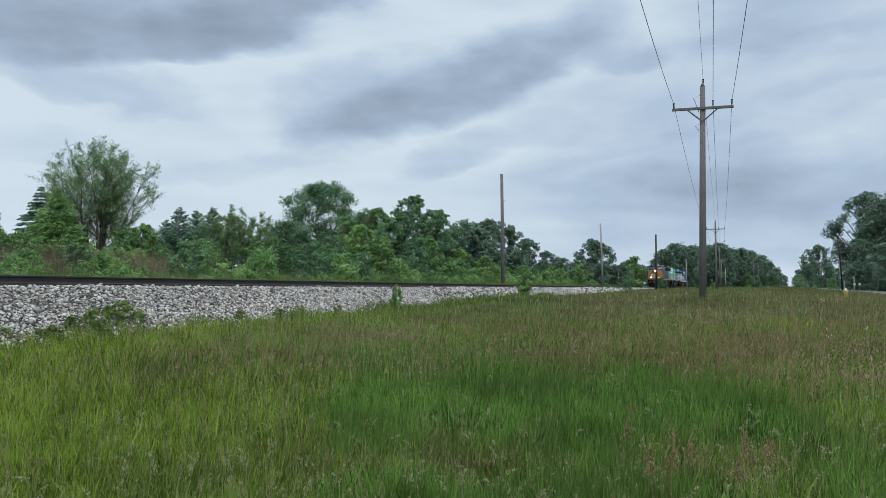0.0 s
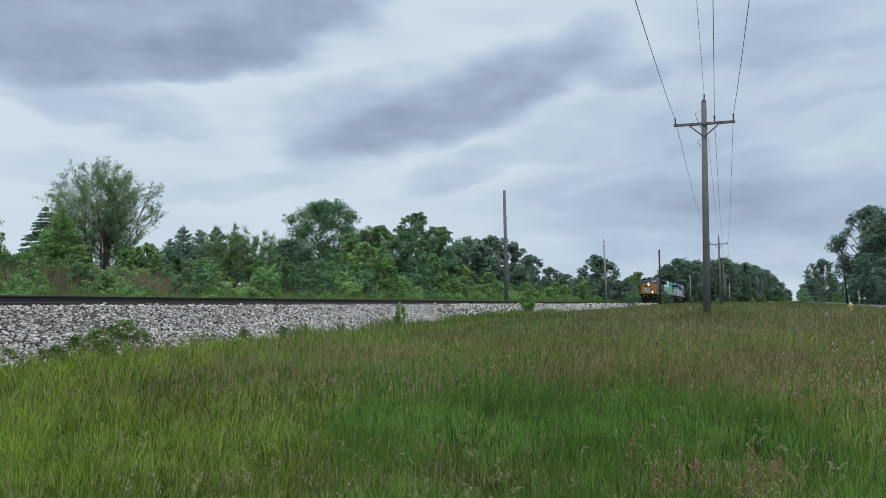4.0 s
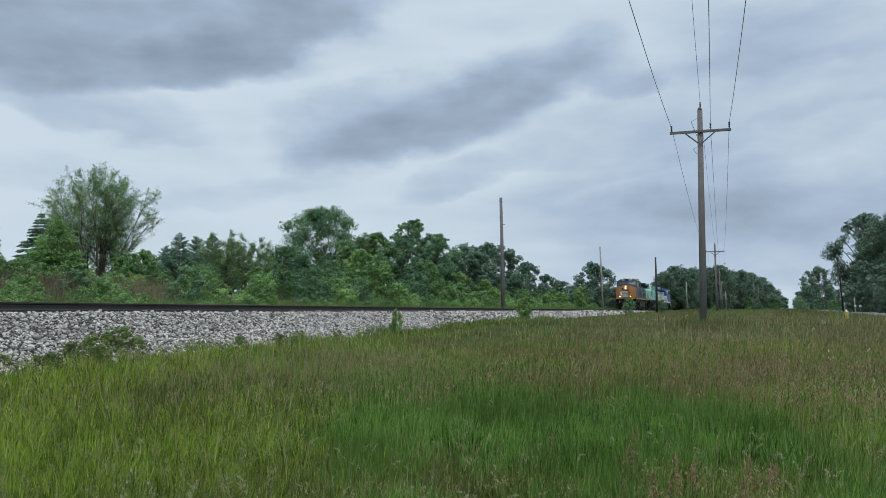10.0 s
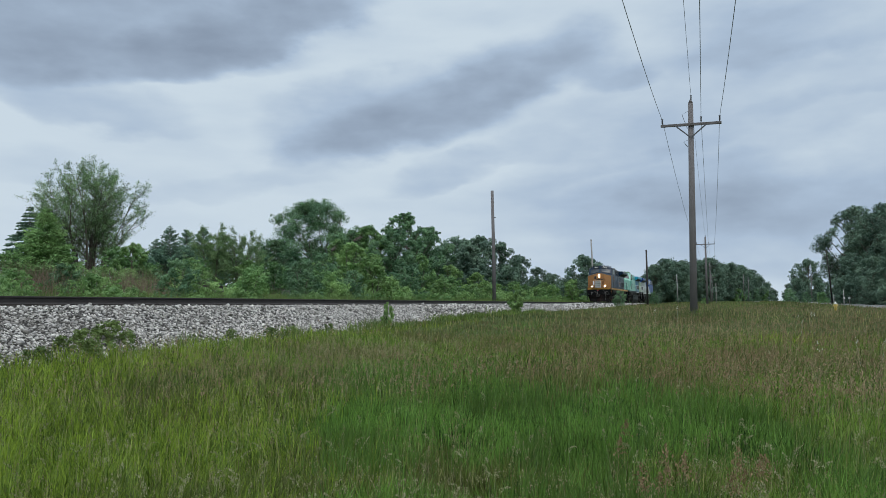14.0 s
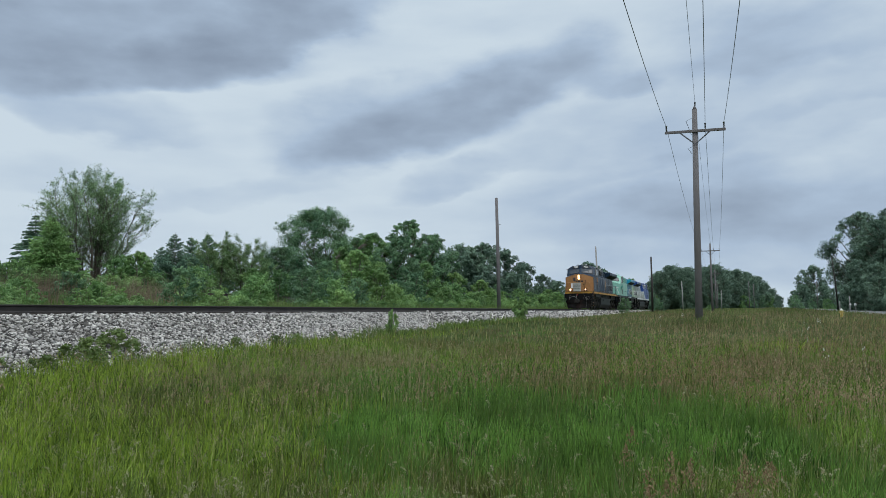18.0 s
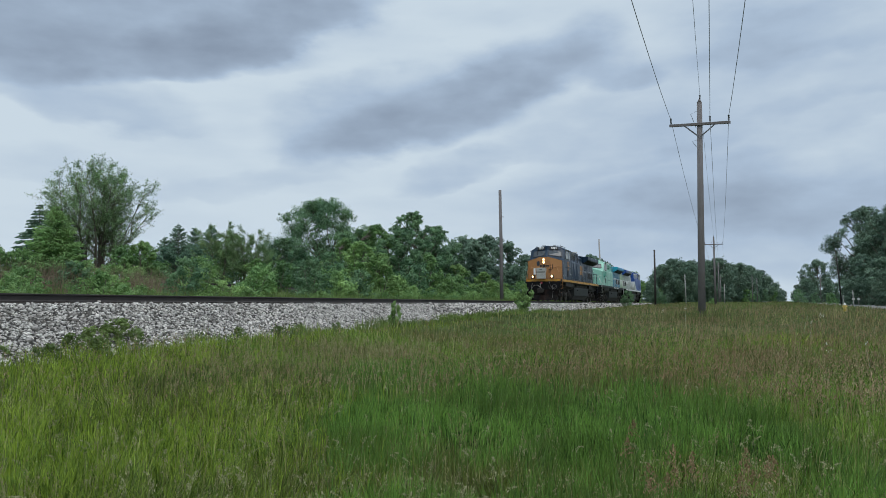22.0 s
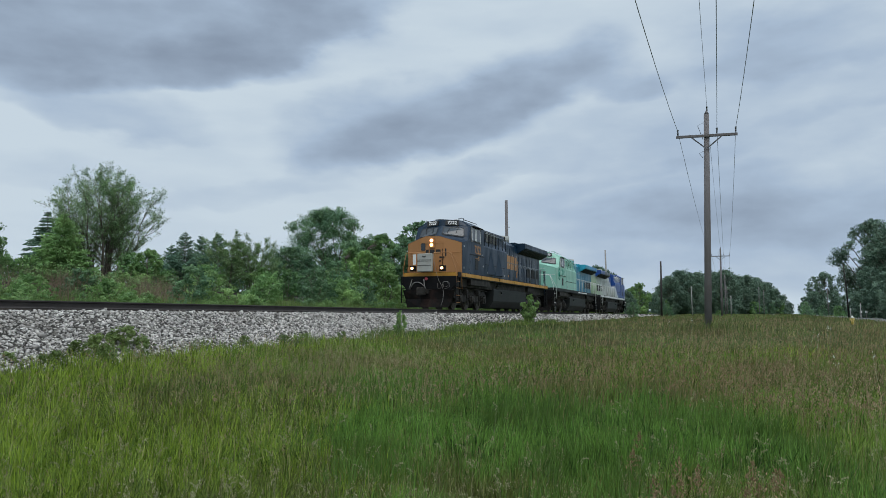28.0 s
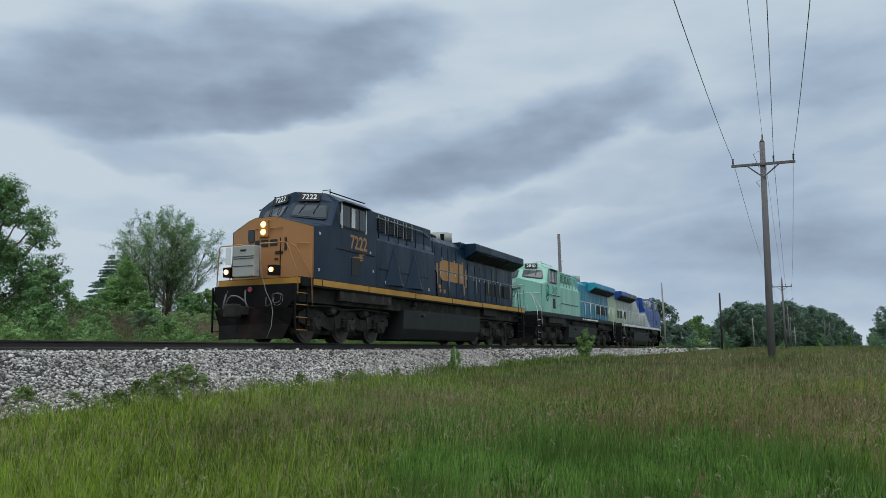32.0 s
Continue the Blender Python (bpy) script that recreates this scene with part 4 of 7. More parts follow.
def seed_heads(name, label, mat, xs, ys, h, seed, bits=9, size=0.012, spread=0.05, stem=0.0025, nod=0.0):
    """Flowering grass: thin stalks, each with a loose head of small spikelets."""
    rng = np.random.default_rng(seed)
    n = len(xs)
    z = ground(xs, ys)
    lean = rng.normal(0, 0.10, (n, 2)) + (0.06, -0.02)
    root = np.stack((xs, ys, z), 1)
    tip = root + np.stack((lean[:, 0] * h, lean[:, 1] * h, h), 1)
    a = rng.uniform(0, math.pi, n)
    side = np.stack((np.cos(a), np.sin(a), 0 * a), 1) * (stem * (1 + 0 * h))[:, None]
    v1 = np.stack((root - side, root + side, tip), 1).reshape(-1, 3)
    l1 = np.arange(3 * n)
    f = rng.uniform(0, 1, (n, bits, 1))
    axis = (tip - root)[:, None, :]
    c = root[:, None, :] + axis * (0.80 + 0.22 * f) + rng.normal(0, 1, (n, bits, 3)) * (spread * (1.1 - f)) * (1, 1, 0.4)
    # heavy heads bend over to one side
    bow = rng.uniform(0, 2 * math.pi, (n, 1, 1))
    c = c + nod * f ** 2 * np.concatenate((np.cos(bow), np.sin(bow), 0 * bow - 0.8), 2)
    c = c.reshape(-1, 3)
    m = len(c)
    u = rng.normal(0, 0.45, (m, 3)) + (0, 0, 1.0)
    u /= np.linalg.norm(u, axis=1)[:, None]
    w = np.cross(u, rng.normal(size=(m, 3)))
    w /= np.linalg.norm(w, axis=1)[:, None] + 1e-9
    s = (size * rng.uniform(0.7, 1.4, (m, 1)))
    v2 = np.stack((c - u * s, c + w * s * 0.45, c + u * s, c - w * s * 0.45), 1).reshape(-1, 3)
    l2 = 3 * n + np.arange(4 * m)
    me = mesh_fast(name, np.concatenate((v1, v2)), np.concatenate((l1, l2)), np.concatenate((np.full(n, 3), np.full(m, 4))), [mat])
    return tagged(new(name, me), label, "grass", kind="stuff")


def scatter(rng, n, near, far, a0=-64, a1=26, power=1.0):
    """Places on the meadow, thinning with the distance."""
    d = near * (far / near) ** rng.uniform(0, 1, n) ** power
    a = np.radians(rng.uniform(a0, a1, n))
    return d * np.sin(a), d * np.cos(a), d


def patch(x, y, cx, cy, rx, ry, soft=0.35):
    """1 inside an uneven oval, falling to 0 round its edge."""
    wob = 0.18 * np.sin(3.1 * x + 1.3 * y) + 0.14 * np.sin(5.3 * y - 2.2 * x)
    q = np.sqrt(((x - cx) / rx) ** 2 + ((y - cy) / ry) ** 2) + wob
    return np.clip((1 - q) / soft + 0.5, 0, 1)


def meadow():
    rng = np.random.default_rng(77)
    x, y, d = scatter(rng, 390000, 2.6, 75)
    toe = -11.3 - 0.3 * np.clip((y - 28) / 60, 0, 1) + 0.35 * np.sin(y * 0.9) * np.sin(y * 0.37 + 1) + 0.25 * np.sin(2.3 * y)
    ok = (x > toe - 0.35 * rng.uniform(0, 1, len(x)) ** 3) & (x < 10.4)
    x, y, d = x[ok], y[ok], d[ok]
    drift = np.sin(0.55 * x + 0.9) * np.cos(0.42 * y - 0.5) + 0.6 * np.sin(0.23 * x - 0.31 * y + 2) + 0.3 * rng.normal(size=len(x))
    lush = np.maximum.reduce([patch(x, y, -1.6, 8.3, 2.5, 2.5, 0.3) * 0.88, patch(x, y, -4.7, 11.4, 1.5, 1.9) * 0.6, patch(x, y, -0.2, 4.3, 1.8, 1.0) * 0.7, patch(x, y, 1.6, 5.4, 1.2, 1.2) * 0.6, patch(x, y, -2.1, 26, 1.0, 1.8) * 0.7, patch(x, y, -6.8, 28, 1.0, 1.6) * 0.6, patch(x, y, -5.0, 11, 0.8, 1.2) * 0.7])
    pale = np.clip(patch(x, y, -5.6, 5.4, 2.4, 3.2, 0.9) * 0.7 + patch(x, y, -9.6, 9.5, 1.8, 4.0) * 0.8 + patch(x, y, -10.2, 22, 1.2, 10) * 0.5 + patch(x, y, 1.5, 22, 1.2, 2.0) * 0.4, 0, 1)
    roll = rng.uniform(size=len(x))
    is_lush = roll < lush
    is_pale = ~is_lush & (rng.uniform(size=len(x)) < pale)
    rest = ~is_lush & ~is_pale
    hum = 1 + 0.22 * np.sin(1.7 * x + 0.4 * y) * np.sin(1.1 * y - 0.6 * x)

    def w(dd, base):
        return np.maximum(base, 0.0009 * dd)
    for mask, nm, lb, mt, h0, h1, wd in ((is_lush, "lush_grass", "lush bright green grass patch in the meadow", "grass_lush", 0.22, 0.44, 0.0095),
                                         (is_pale, "pale_grass", "yellow-green tall grass beside the ballast", "grass_pale", 0.14, 0.42, 0.0072),
                                         (rest, "meadow_grass", "tall unmown meadow grass, green turning brown", "grass", 0.12, 0.38, 0.0075)):
        near = mask & (d < 22)
        h = rng.uniform(h0, h1, near.sum()) * hum[near]
        blades(nm, lb, MAT[mt], x[near], y[near], h, w(d[near], wd), 0.30 if mt == "grass_lush" else 0.55, 5, tuft=0.34)
        far = mask & (d >= 22)
        if far.sum() > 50:
            h = rng.uniform(h0 * 0.55, h1 * 0.52, far.sum()) * hum[far]
            blades(nm, lb, MAT["grass_far" if mt == "grass" else mt], x[far], y[far], h, w(d[far], wd) * 1.2, 0.5, 6, two=False, tuft=0.8)
    # the far end of the meadow, and the rough verge along the road
    fx, fy, fd = scatter(rng, 26000, 70, 230, -12, 12)
    ok = (fx > -10.6) & (fx < 10.3)
    fx, fy, fd = fx[ok], fy[ok], fd[ok]
    blades("meadow_grass", "tall unmown meadow grass, green turning brown", MAT["grass_far"], fx, fy, rng.uniform(0.15, 0.32, len(fx)), 0.0013 * fd, 0.5, 25, two=False, tuft=1.2)
    n = 9000
    vx, vy = rng.uniform(8.8, 10.75, n), 24 + 170 * rng.uniform(0, 1, n) ** 1.4
    blades("verge_grass", "rough grass verge along the road", MAT["grass_far"], vx, vy, rng.uniform(0.2, 0.5, n), 0.0012 * np.hypot(vx, vy), 0.45, 26, two=False, tuft=0.9)
    # the meadow goes on behind and beside the camera
    x, y, d = scatter(rng, 150000, 0.4, 30, 24, 298, 0.66)
    x2, y2, d2 = scatter(rng, 9000, 0.4, 2.7)
    x, y = np.concatenate((x, x2)), np.concatenate((y, y2))
    ok = (x > -10.8) & (x < 10.4)
    x, y = x[ok], y[ok]
    blades("meadow_grass", "tall unmown meadow grass, green turning brown", MAT["grass"], x, y, rng.uniform(0.16, 0.42, len(x)), rng.uniform(0.014, 0.024, len(x)), 0.36, 21, two=False, tuft=0.34)
    # flowering stalks
    x, y, d = scatter(rng, 3000, 2.6, 18)
    ok = (x > -10.8) & (x < 10) & (rng.uniform(size=len(x)) > 0.9 * patch(x, y, -1.6, 8.3, 2.5, 2.5))
    x, y, d = x[ok], y[ok], d[ok]
    seed_heads("seed_heads", "tan flowering grass heads over the meadow", MAT["seed"], x, y, rng.uniform(0.26, 0.50, len(x)), 9, 18, 0.0055, 0.016, 0.0018)
    x, y, d = scatter(rng, 560, 3.4, 16)
    ok = (x > -10.4) & (x < 9)
    seed_heads("seed_heads", "large cream nodding grass panicles over the meadow", MAT["seed_cream"], x[ok], y[ok], rng.uniform(0.36, 0.58, ok.sum()), 19, 30, 0.0066, 0.012, 0.002, 0.06)
    x, y, d = scatter(rng, 32000, 9, 90)
    ok = (x > -10.3) & (x < 10) & (rng.uniform(size=len(x)) > 0.97 * patch(x, y, -1.6, 8.3, 2.6, 2.6)) & (rng.uniform(size=len(x)) < 0.08 + 0.92 * np.clip((x + 5) / 5 + y / 60, 0, 1))
    x, y, d = x[ok], y[ok], d[ok]
    seed_heads("seed_heads", "reddish-brown grass heads over the meadow", MAT["seed_red"], x, y, rng.uniform(0.28, 0.50, len(x)), 10, 6, 0.0135, 0.024, 0.003)
    # straw-coloured stems among the green
    x, y, d = scatter(rng, 8000, 2.8, 60)
    ok = (x > -10.4) & (x < 10) & (rng.uniform(size=len(x)) > 0.7 * patch(x, y, -1.6, 8.3, 2.5, 2.5))
    x, y, d = x[ok], y[ok], d[ok]
    blades("straw_stems", "thin straw-coloured stems among the meadow grass", MAT["straw"], x, y, rng.uniform(0.22, 0.44, len(x)), np.maximum(0.0040, 0.0008 * d), 0.6, 15)
    # a drift of pale feathery heads left of the lush patch
    n = 1500
    x, y = rng.normal(-6.4, 1.4, n), rng.normal(11.5, 2.6, n)
    ok = (x > -10.0) & (x < -3.4)
    seed_heads("seed_heads", "pale feathery grass heads over the meadow", MAT["seed"], x[ok], y[ok], rng.uniform(0.30, 0.50, ok.sum()), 16, 14, 0.0085, 0.02, 0.002)
    # rank tall grass along the foot of the ballast, in uneven clumps
    n = 9000
    y = 3 + 47 * rng.uniform(0, 1, n) ** 1.3
    clump = np.clip(0.5 + 0.5 * np.sin(1.1 * y + 1.2 * np.sin(0.37 * y)) + 0.35 * np.sin(3.1 * y + 2), 0, 1.2)
    x = -10.85 - 0.40 * clump * rng.uniform(0, 1, n) - 0.9 * rng.uniform(0, 1, n) ** 5 + 0.7 * rng.uniform(0, 1, n)
    blades("pale_grass", "rank green grass along the foot of the ballast", MAT["grass_toe"], x, y, (0.15 + 0.26 * clump) * rng.uniform(0.5, 1.2, n), np.maximum(0.009, 0.0010 * np.hypot(x, y)), 0.5, 23, tuft=0.3)
    # weeds round the foot of the power pole
    n = 900
    x, y = -0.9 + rng.normal(0, 0.9, n), 33.6 + rng.normal(0, 0.9, n)
    blades("weeds", "tall grass and weeds round the foot of the power pole", MAT["grass_far"], x, y, rng.uniform(0.3, 0.72, n), np.full(n, 0.034), 0.4, 24, tuft=0.5)
    # dry dock standing above the near grass
    x, y = [], []
    for az, dd, n in ((-4.9, 4.75, 6), (-0.1, 4.6, 5), (2.3, 4.8, 2), (-7.2, 5.6, 2)):
        px, py = polar(az, dd)
        x += list(px + rng.normal(0, 0.05, n))
        y += list(py + rng.normal(0, 0.10, n))
    seed_heads("dock_stalks", "reddish-brown dry dock stalks in the near grass", MAT["dock"], np.array(x), np.array(y), rng.uniform(0.42, 0.60, len(x)), 14, 100, 0.008, 0.030, 0.003)
    # rank growth behind the line
    n = 42000
    x, y = -16.7 - np.abs(rng.normal(0, 3.0, n)), 2 + 130 * rng.uniform(0, 1, n) ** 1.5
    blades("weeds", "tall weeds and grass on the bank behind the track", MAT["weed_leaf"], x, y, rng.uniform(0.4, 1.05, n), np.maximum(0.012, 0.0011 * np.hypot(x, y)), 0.4, 12, two=False)
    n = 3200
    x, y = -24.5 - np.abs(rng.normal(0, 2.2, n)), np.where(rng.uniform(size=n) < 0.7, 29.5 + rng.normal(0, 2.4, n), 24.0 + rng.normal(0, 1.0, n))
    blades("dry_stalks", "dry brown stalks standing on the bank", MAT["dry"], x, y, rng.uniform(0.8, 1.7, n), np.full(n, 0.013), 0.7, 13, two=False)


MAT["seed_cream"] = leaf_material("cream_panicles", (0.22, 0.22, 0.11), (0.42, 0.41, 0.24), trans=0.2, rough=0.8)
MAT["straw"] = leaf_material("straw_stems", (0.18, 0.17, 0.06), (0.42, 0.40, 0.17), trans=0.15, rough=0.7)
MAT["dock"] = leaf_material("dry_dock", (0.13, 0.088, 0.045), (0.30, 0.215, 0.12), trans=0.15, rough=0.9)
MAT["seed_red"] = leaf_material("reddish_seed_heads", (0.18, 0.125, 0.07), (0.40, 0.31, 0.19), far=(0.24, 0.165, 0.09), scale=0.14, trans=0.2, rough=0.85)
meadow()


# ---------------------------------------------------------------- poles and wires
def insulator(bm, x, y, z, s=1.0):
    """A slim ribbed post insulator on its pin, with a small cap that holds the wire."""
    add_tube(bm, [(x, y, z), (x, y, z + 0.25 * s)], 0.022 * s, 8)
    for k in range(4):
        add_tube(bm, [(x, y, z + (0.07 + 0.04 * k) * s), (x, y, z + (0.095 + 0.04 * k) * s)], 0.042 * s, 10, 0.026 * s)
    add_tube(bm, [(x, y, z + 0.235 * s), (x, y, z + 0.265 * s)], 0.05 * s, 10, 0.04 * s)


ARM_Z, ARM_HALF = 9.15, 1.24
WIRE_AT = ((-ARM_HALF + 0.07, ARM_Z + 0.27), (0.42, ARM_Z + 0.27), (ARM_HALF - 0.07, ARM_Z + 0.27), (0.02, 10.45))


def power_pole(x, y, lean=0.0):
    """A wooden line pole: tapered shaft, cross-arm with braces, pin insulators and a top pin."""
    g = float(ground(x, y))
    p = tagged(empty("power_pole", pose(x, y, 0, 0, lean)), "weathered brown wooden power pole with a cross-arm", "pole", group="power line")
    bm = tube([(0, 0, g - 1.0), (0, 0, 5), (0, 0, 10.1)], 0.165, 14, 0.108)
    add_tube(bm, [(0, 0, 10.1), (0, 0, 10.26)], 0.108, 14, 0.03)   # roofed top
    part("shaft", bm, MAT["pole_wood"], p)
    part("arm", box(-ARM_HALF, ARM_HALF, -0.17, -0.07, ARM_Z - 0.055, ARM_Z + 0.055, 0.012), MAT["pole_wood"], p, "weathered timber cross-arm")
    for s in (-1, 1):
        part("brace", box_between((s * 0.62, -0.18, ARM_Z - 0.05), (0.03 * s, -0.15, ARM_Z - 0.55), 0.055, 0.014), MAT["brace_steel"], p, "flat dark steel brace")
    for wx, wz in WIRE_AT[:3]:
        bm = bmesh.new()
        insulator(bm, wx, -0.12, ARM_Z + 0.05)
        part("insulator", bm, MAT["porcelain"], p)
    bm = bmesh.new()
    insulator(bm, 0.02, 0, 10.2, 0.9)
    part("insulator", bm, MAT["porcelain"], p)
    part("ground_wire", tube([(-0.14, -0.02, 9.0), (-0.36, -0.04, 9.62), (-0.12, -0.02, 9.74)], 0.012, 5), MAT["wire"], p)
    part("ground_wire", tube([(-0.14, -0.02, 8.2), (-0.30, -0.04, 8.42), (-0.13, -0.02, 8.5)], 0.012, 5), MAT["wire"], p)
    return p


def box_between(a, b, w, t):
    """A flat bar from a to b."""
    a, b = Vector(a), Vector(b)
    d = (b - a).normalized()
    u = Vector((0, 1, 0))
    v = d.cross(u).normalized()
    bm = bmesh.new()
    vs = [bm.verts.new(p + u * t / 2 * i + v * w / 2 * j) for p in (a, b) for i, j in ((-1, -1), (1, -1), (1, 1), (-1, 1))]
    for q in ((0, 1, 2, 3), (7, 6, 5, 4), (0, 4, 5, 1), (1, 5, 6, 2), (2, 6, 7, 3), (3, 7, 4, 0)):
        bm.faces.new([vs[i] for i in q])
    bmesh.ops.recalc_face_normals(bm, faces=bm.faces)
    return bm


def old_pole(x, y, top, r, mat, label, lean=0.0, steps=True):
    """A disused telegraph pole: a bare tapered shaft with a few pins left in it."""
    g = float(ground(x, y))
    p = tagged(empty("old_pole", pose(x, y, g - 0.4, 0, lean)), label, "pole", group="old poles along the track")
    h = top - g + 0.4
    part("shaft", tube([(0, 0, 0), (0.03, 0, h * 0.5), (0, 0, h)], r, 12, r * 0.72), mat, p)
    if steps:
        for z, s in ((h * 0.78, 1), (h * 0.56, -1), (h * 0.60, 1), (h * 0.52, 1)):
            part("pin", tube([(-0.28 * (s < 0), 0, z), (0.28 * (s > 0) + 0.02, 0, z)], 0.025, 6), MAT["rail"], p)
    return p


LINE_POLES = [(0.30, -42.0, 0.0), (-0.96, 34.6, 0.9), (-1.29, 114.0, 0.0), (-1.36, 192.0, 0.0), (-1.4, 270.0, 0.0)]


def power_line():
    for x, y, lean in LINE_POLES:
        p = power_pole(x, y, lean)
        if y > 60:
            p.matrix_world = pose(x, y, 0.6 if y < 150 else 0.9, 0, lean)
    for (x0, y0, l0), (x1, y1, l1) in zip(LINE_POLES, LINE_POLES[1:]):
        for k, (wx, wz) in enumerate(WIRE_AT):
            z0 = wz + (0.6 if 60 < y0 < 150 else 0.9 if y0 > 150 else 0)
            z1 = wz + (0.6 if 60 < y1 < 150 else 0.9 if y1 > 150 else 0)
            sag = (0.9, 0.9, 0.9, 0.7)[k] * (2.1 if y0 < 0 else 1.0)
            pts = []
            for i in range(25):
                t = i / 24
                pts.append((x0 + wx + math.sin(radians(l0)) * wz + (x1 - x0 + (math.sin(radians(l1)) - math.sin(radians(l0))) * wz) * t, y0 + (y1 - y0) * t - 0.12, z0 + (z1 - z0) * t - sag * 4 * t * (1 - t)))
            bm = tube(pts, (0.0095, 0.0095, 0.0095, 0.007)[k], 5)
            me = bpy.data.meshes.new("power_wire")
            bm.to_mesh(me)
            bm.free()
            me.materials.append(MAT["wire"])
            tagged(new("power_wire", me), "thin sagging grey power wire between the poles", "wire", group="power wires")


power_line()
old_pole(-17.5, 62.7, 11.15, 0.17, MAT["pole_wood"], "tall bare brown telegraph pole behind the track", -0.3)
old_pole(-17.5, 118.5, 11.4, 0.15, MAT["pole_grey"], "slim pale grey bare pole behind the track", -1.3, False)
old_pole(-9.0, 110.0, 8.95, 0.15, MAT["rail"], "dark bare pole on the near side of the track", 0.2, False)


# ---------------------------------------------------------------- the road and what stands by it
def road():
    bm = bmesh.new()
    prev = None
    for y in list(range(-60, 300, 6)) + [340, 400, 500, 700]:
        x = 10.8 + 0.006 * max(0, y - 60)
        z = float(ground(x, y)) + 0.02
        ring = [bm.verts.new(q) for q in ((x, y, z - 0.2), (x + 0.02, y, z), (x + 3.2, y, z + 0.06), (x + 6.4, y, z), (x + 6.42, y, z - 0.2))]
        if prev:
            for k in range(4):
                bm.faces.new((prev[k], prev[k + 1], ring[k + 1], ring[k]))
        prev = ring
    me = bpy.data.meshes.new("road")
    bm.to_mesh(me)
    bm.free()
    me.materials.append(MAT["asphalt"])
    tagged(new("road", me), "pale worn country road beyond the meadow", "road", kind="structure")


road()


# ---------------------------------------------------------------- a second, disused track up on the bank
def siding():
    sd = tagged(empty("siding_track"), "overgrown second railway track up on the bank", "railway track", kind="structure")
    bm = prism([(-36.6, 2.2), (-35.4, 2.92), (-32.8, 2.92), (-31.6, 2.2)], "y", -10, 140)
    # same bed colour as the main line, gap shade included
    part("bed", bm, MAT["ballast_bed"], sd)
    for x in (-34.85, -33.35):
        part("rail", prism([(x - 0.07, 2.92), (x + 0.07, 2.92), (x + 0.02, 2.95), (x + 0.035, 3.06), (x + 0.035, 3.10), (x - 0.035, 3.10), (x - 0.035, 3.06), (x - 0.02, 2.95)], "y", -10, 140), MAT["rail"], sd)


siding()

# ---------------------------------------------------------------- small things by the road and the line
MAT["hydrant_yellow"] = surface("faded_yellow_paint", (0.50, 0.34, 0.05), (0.62, 0.46, 0.10), scale=6, rough=0.5, bump=0.05, stain=(0.7, 0.68, 0.6), stain_scale=5, stain_amount=0.5)
MAT["sign_white"] = surface("weathered_white_paint", (0.55, 0.55, 0.53), (0.70, 0.70, 0.68), scale=5, rough=0.6, bump=0.03)


def hydrant(x, y):
    """A fire hydrant standing in the grass: barrel, bonnet, caps."""
    h = tagged(empty("fire_hydrant", pose(x, y, float(ground(x, y)))), "faded yellow fire hydrant with a white bonnet in the grass", "fire hydrant")
    part("barrel", tube([(0, 0, 0), (0, 0, 0.62)], 0.13, 16), MAT["hydrant_yellow"], h)
    part("flange", tube([(0, 0, 0.60), (0, 0, 0.66)], 0.19, 16), MAT["hydrant_yellow"], h)
    bm = tube([(0, 0, 0.66), (0, 0, 0.74), (0, 0, 0.84)], 0.155, 16, 0.06)
    add_tube(bm, [(0, 0, 0.84), (0, 0, 0.90)], 0.035, 6)
    part("bonnet", bm, MAT["sign_white"], h, "white bonnet")
    h.scale = (0.72, 0.72, 0.72)
    for dx, dy in ((-1, 0), (1, 0), (0, -1)):
        part("cap", tube([(dx * 0.12, dy * 0.12, 0.5), (dx * 0.22, dy * 0.22, 0.5)], 0.07, 10), MAT["hydrant_yellow"], h)


def post(x, y, h, r, mat, label, name="post", lean=0.0):
    p = tagged(empty(name, pose(x, y, float(ground(x, y)) - 0.3, 0, lean)), label, "post", group="thin posts by the road")
    part("shaft", tube([(0, 0, 0), (0, 0, h * 0.5), (0, 0, h + 0.3)], r, 8, r * 0.85), mat, p)
    return p


def mailbox(x, y):
    m = tagged(empty("mailbox", pose(x, y, float(ground(x, y)), 0, 0, 15)), "white metal mailbox on a short post by the road", "mailbox", group="mailboxes by the road")
    part("post", box(-0.05, 0.05, -0.05, 0.05, -0.2, 1.0, 0.006), MAT["pole_grey"], m)
    out = [(-0.16, 0), (0.16, 0), (0.16, 0.18)] + [(0.16 * math.cos(a * math.pi / 6), 0.18 + 0.16 * math.sin(a * math.pi / 6)) for a in range(1, 6)] + [(-0.16, 0.18)]
    part("box", prism([(a, b + 1.0) for a, b in out], "y", -0.28, 0.28, 0.008), MAT["sign_white"], m)
    part("flag", box(0.165, 0.18, -0.1, 0.02, 1.12, 1.32, 0.003), MAT["lamp_flag"], m)
    m.scale = (0.5, 0.5, 0.7)


MAT["lamp_flag"] = surface("red_flag_paint", (0.40, 0.03, 0.03), (0.5, 0.05, 0.04), rough=0.5, bump=0)
hydrant(*polar(7.33, 60))
mailbox(*polar(7.85, 100))
mailbox(*polar(8.15, 97))
post(*polar(-1.47, 135), 4.2, 0.07, MAT["pole_grey"], "thin grey post in front of the woods")
post(*polar(-0.05, 140), 3.4, 0.07, MAT["pole_grey"], "thin grey marker post in front of the woods")
post(*polar(-2.6, 150), 5.4, 0.09, MAT["pole_grey"], "slim grey pole in front of the woods", lean=-1.0)
post(*polar(7.83, 88), 1.7, 0.045, MAT["pole_grey"], "thin grey post beside the road")
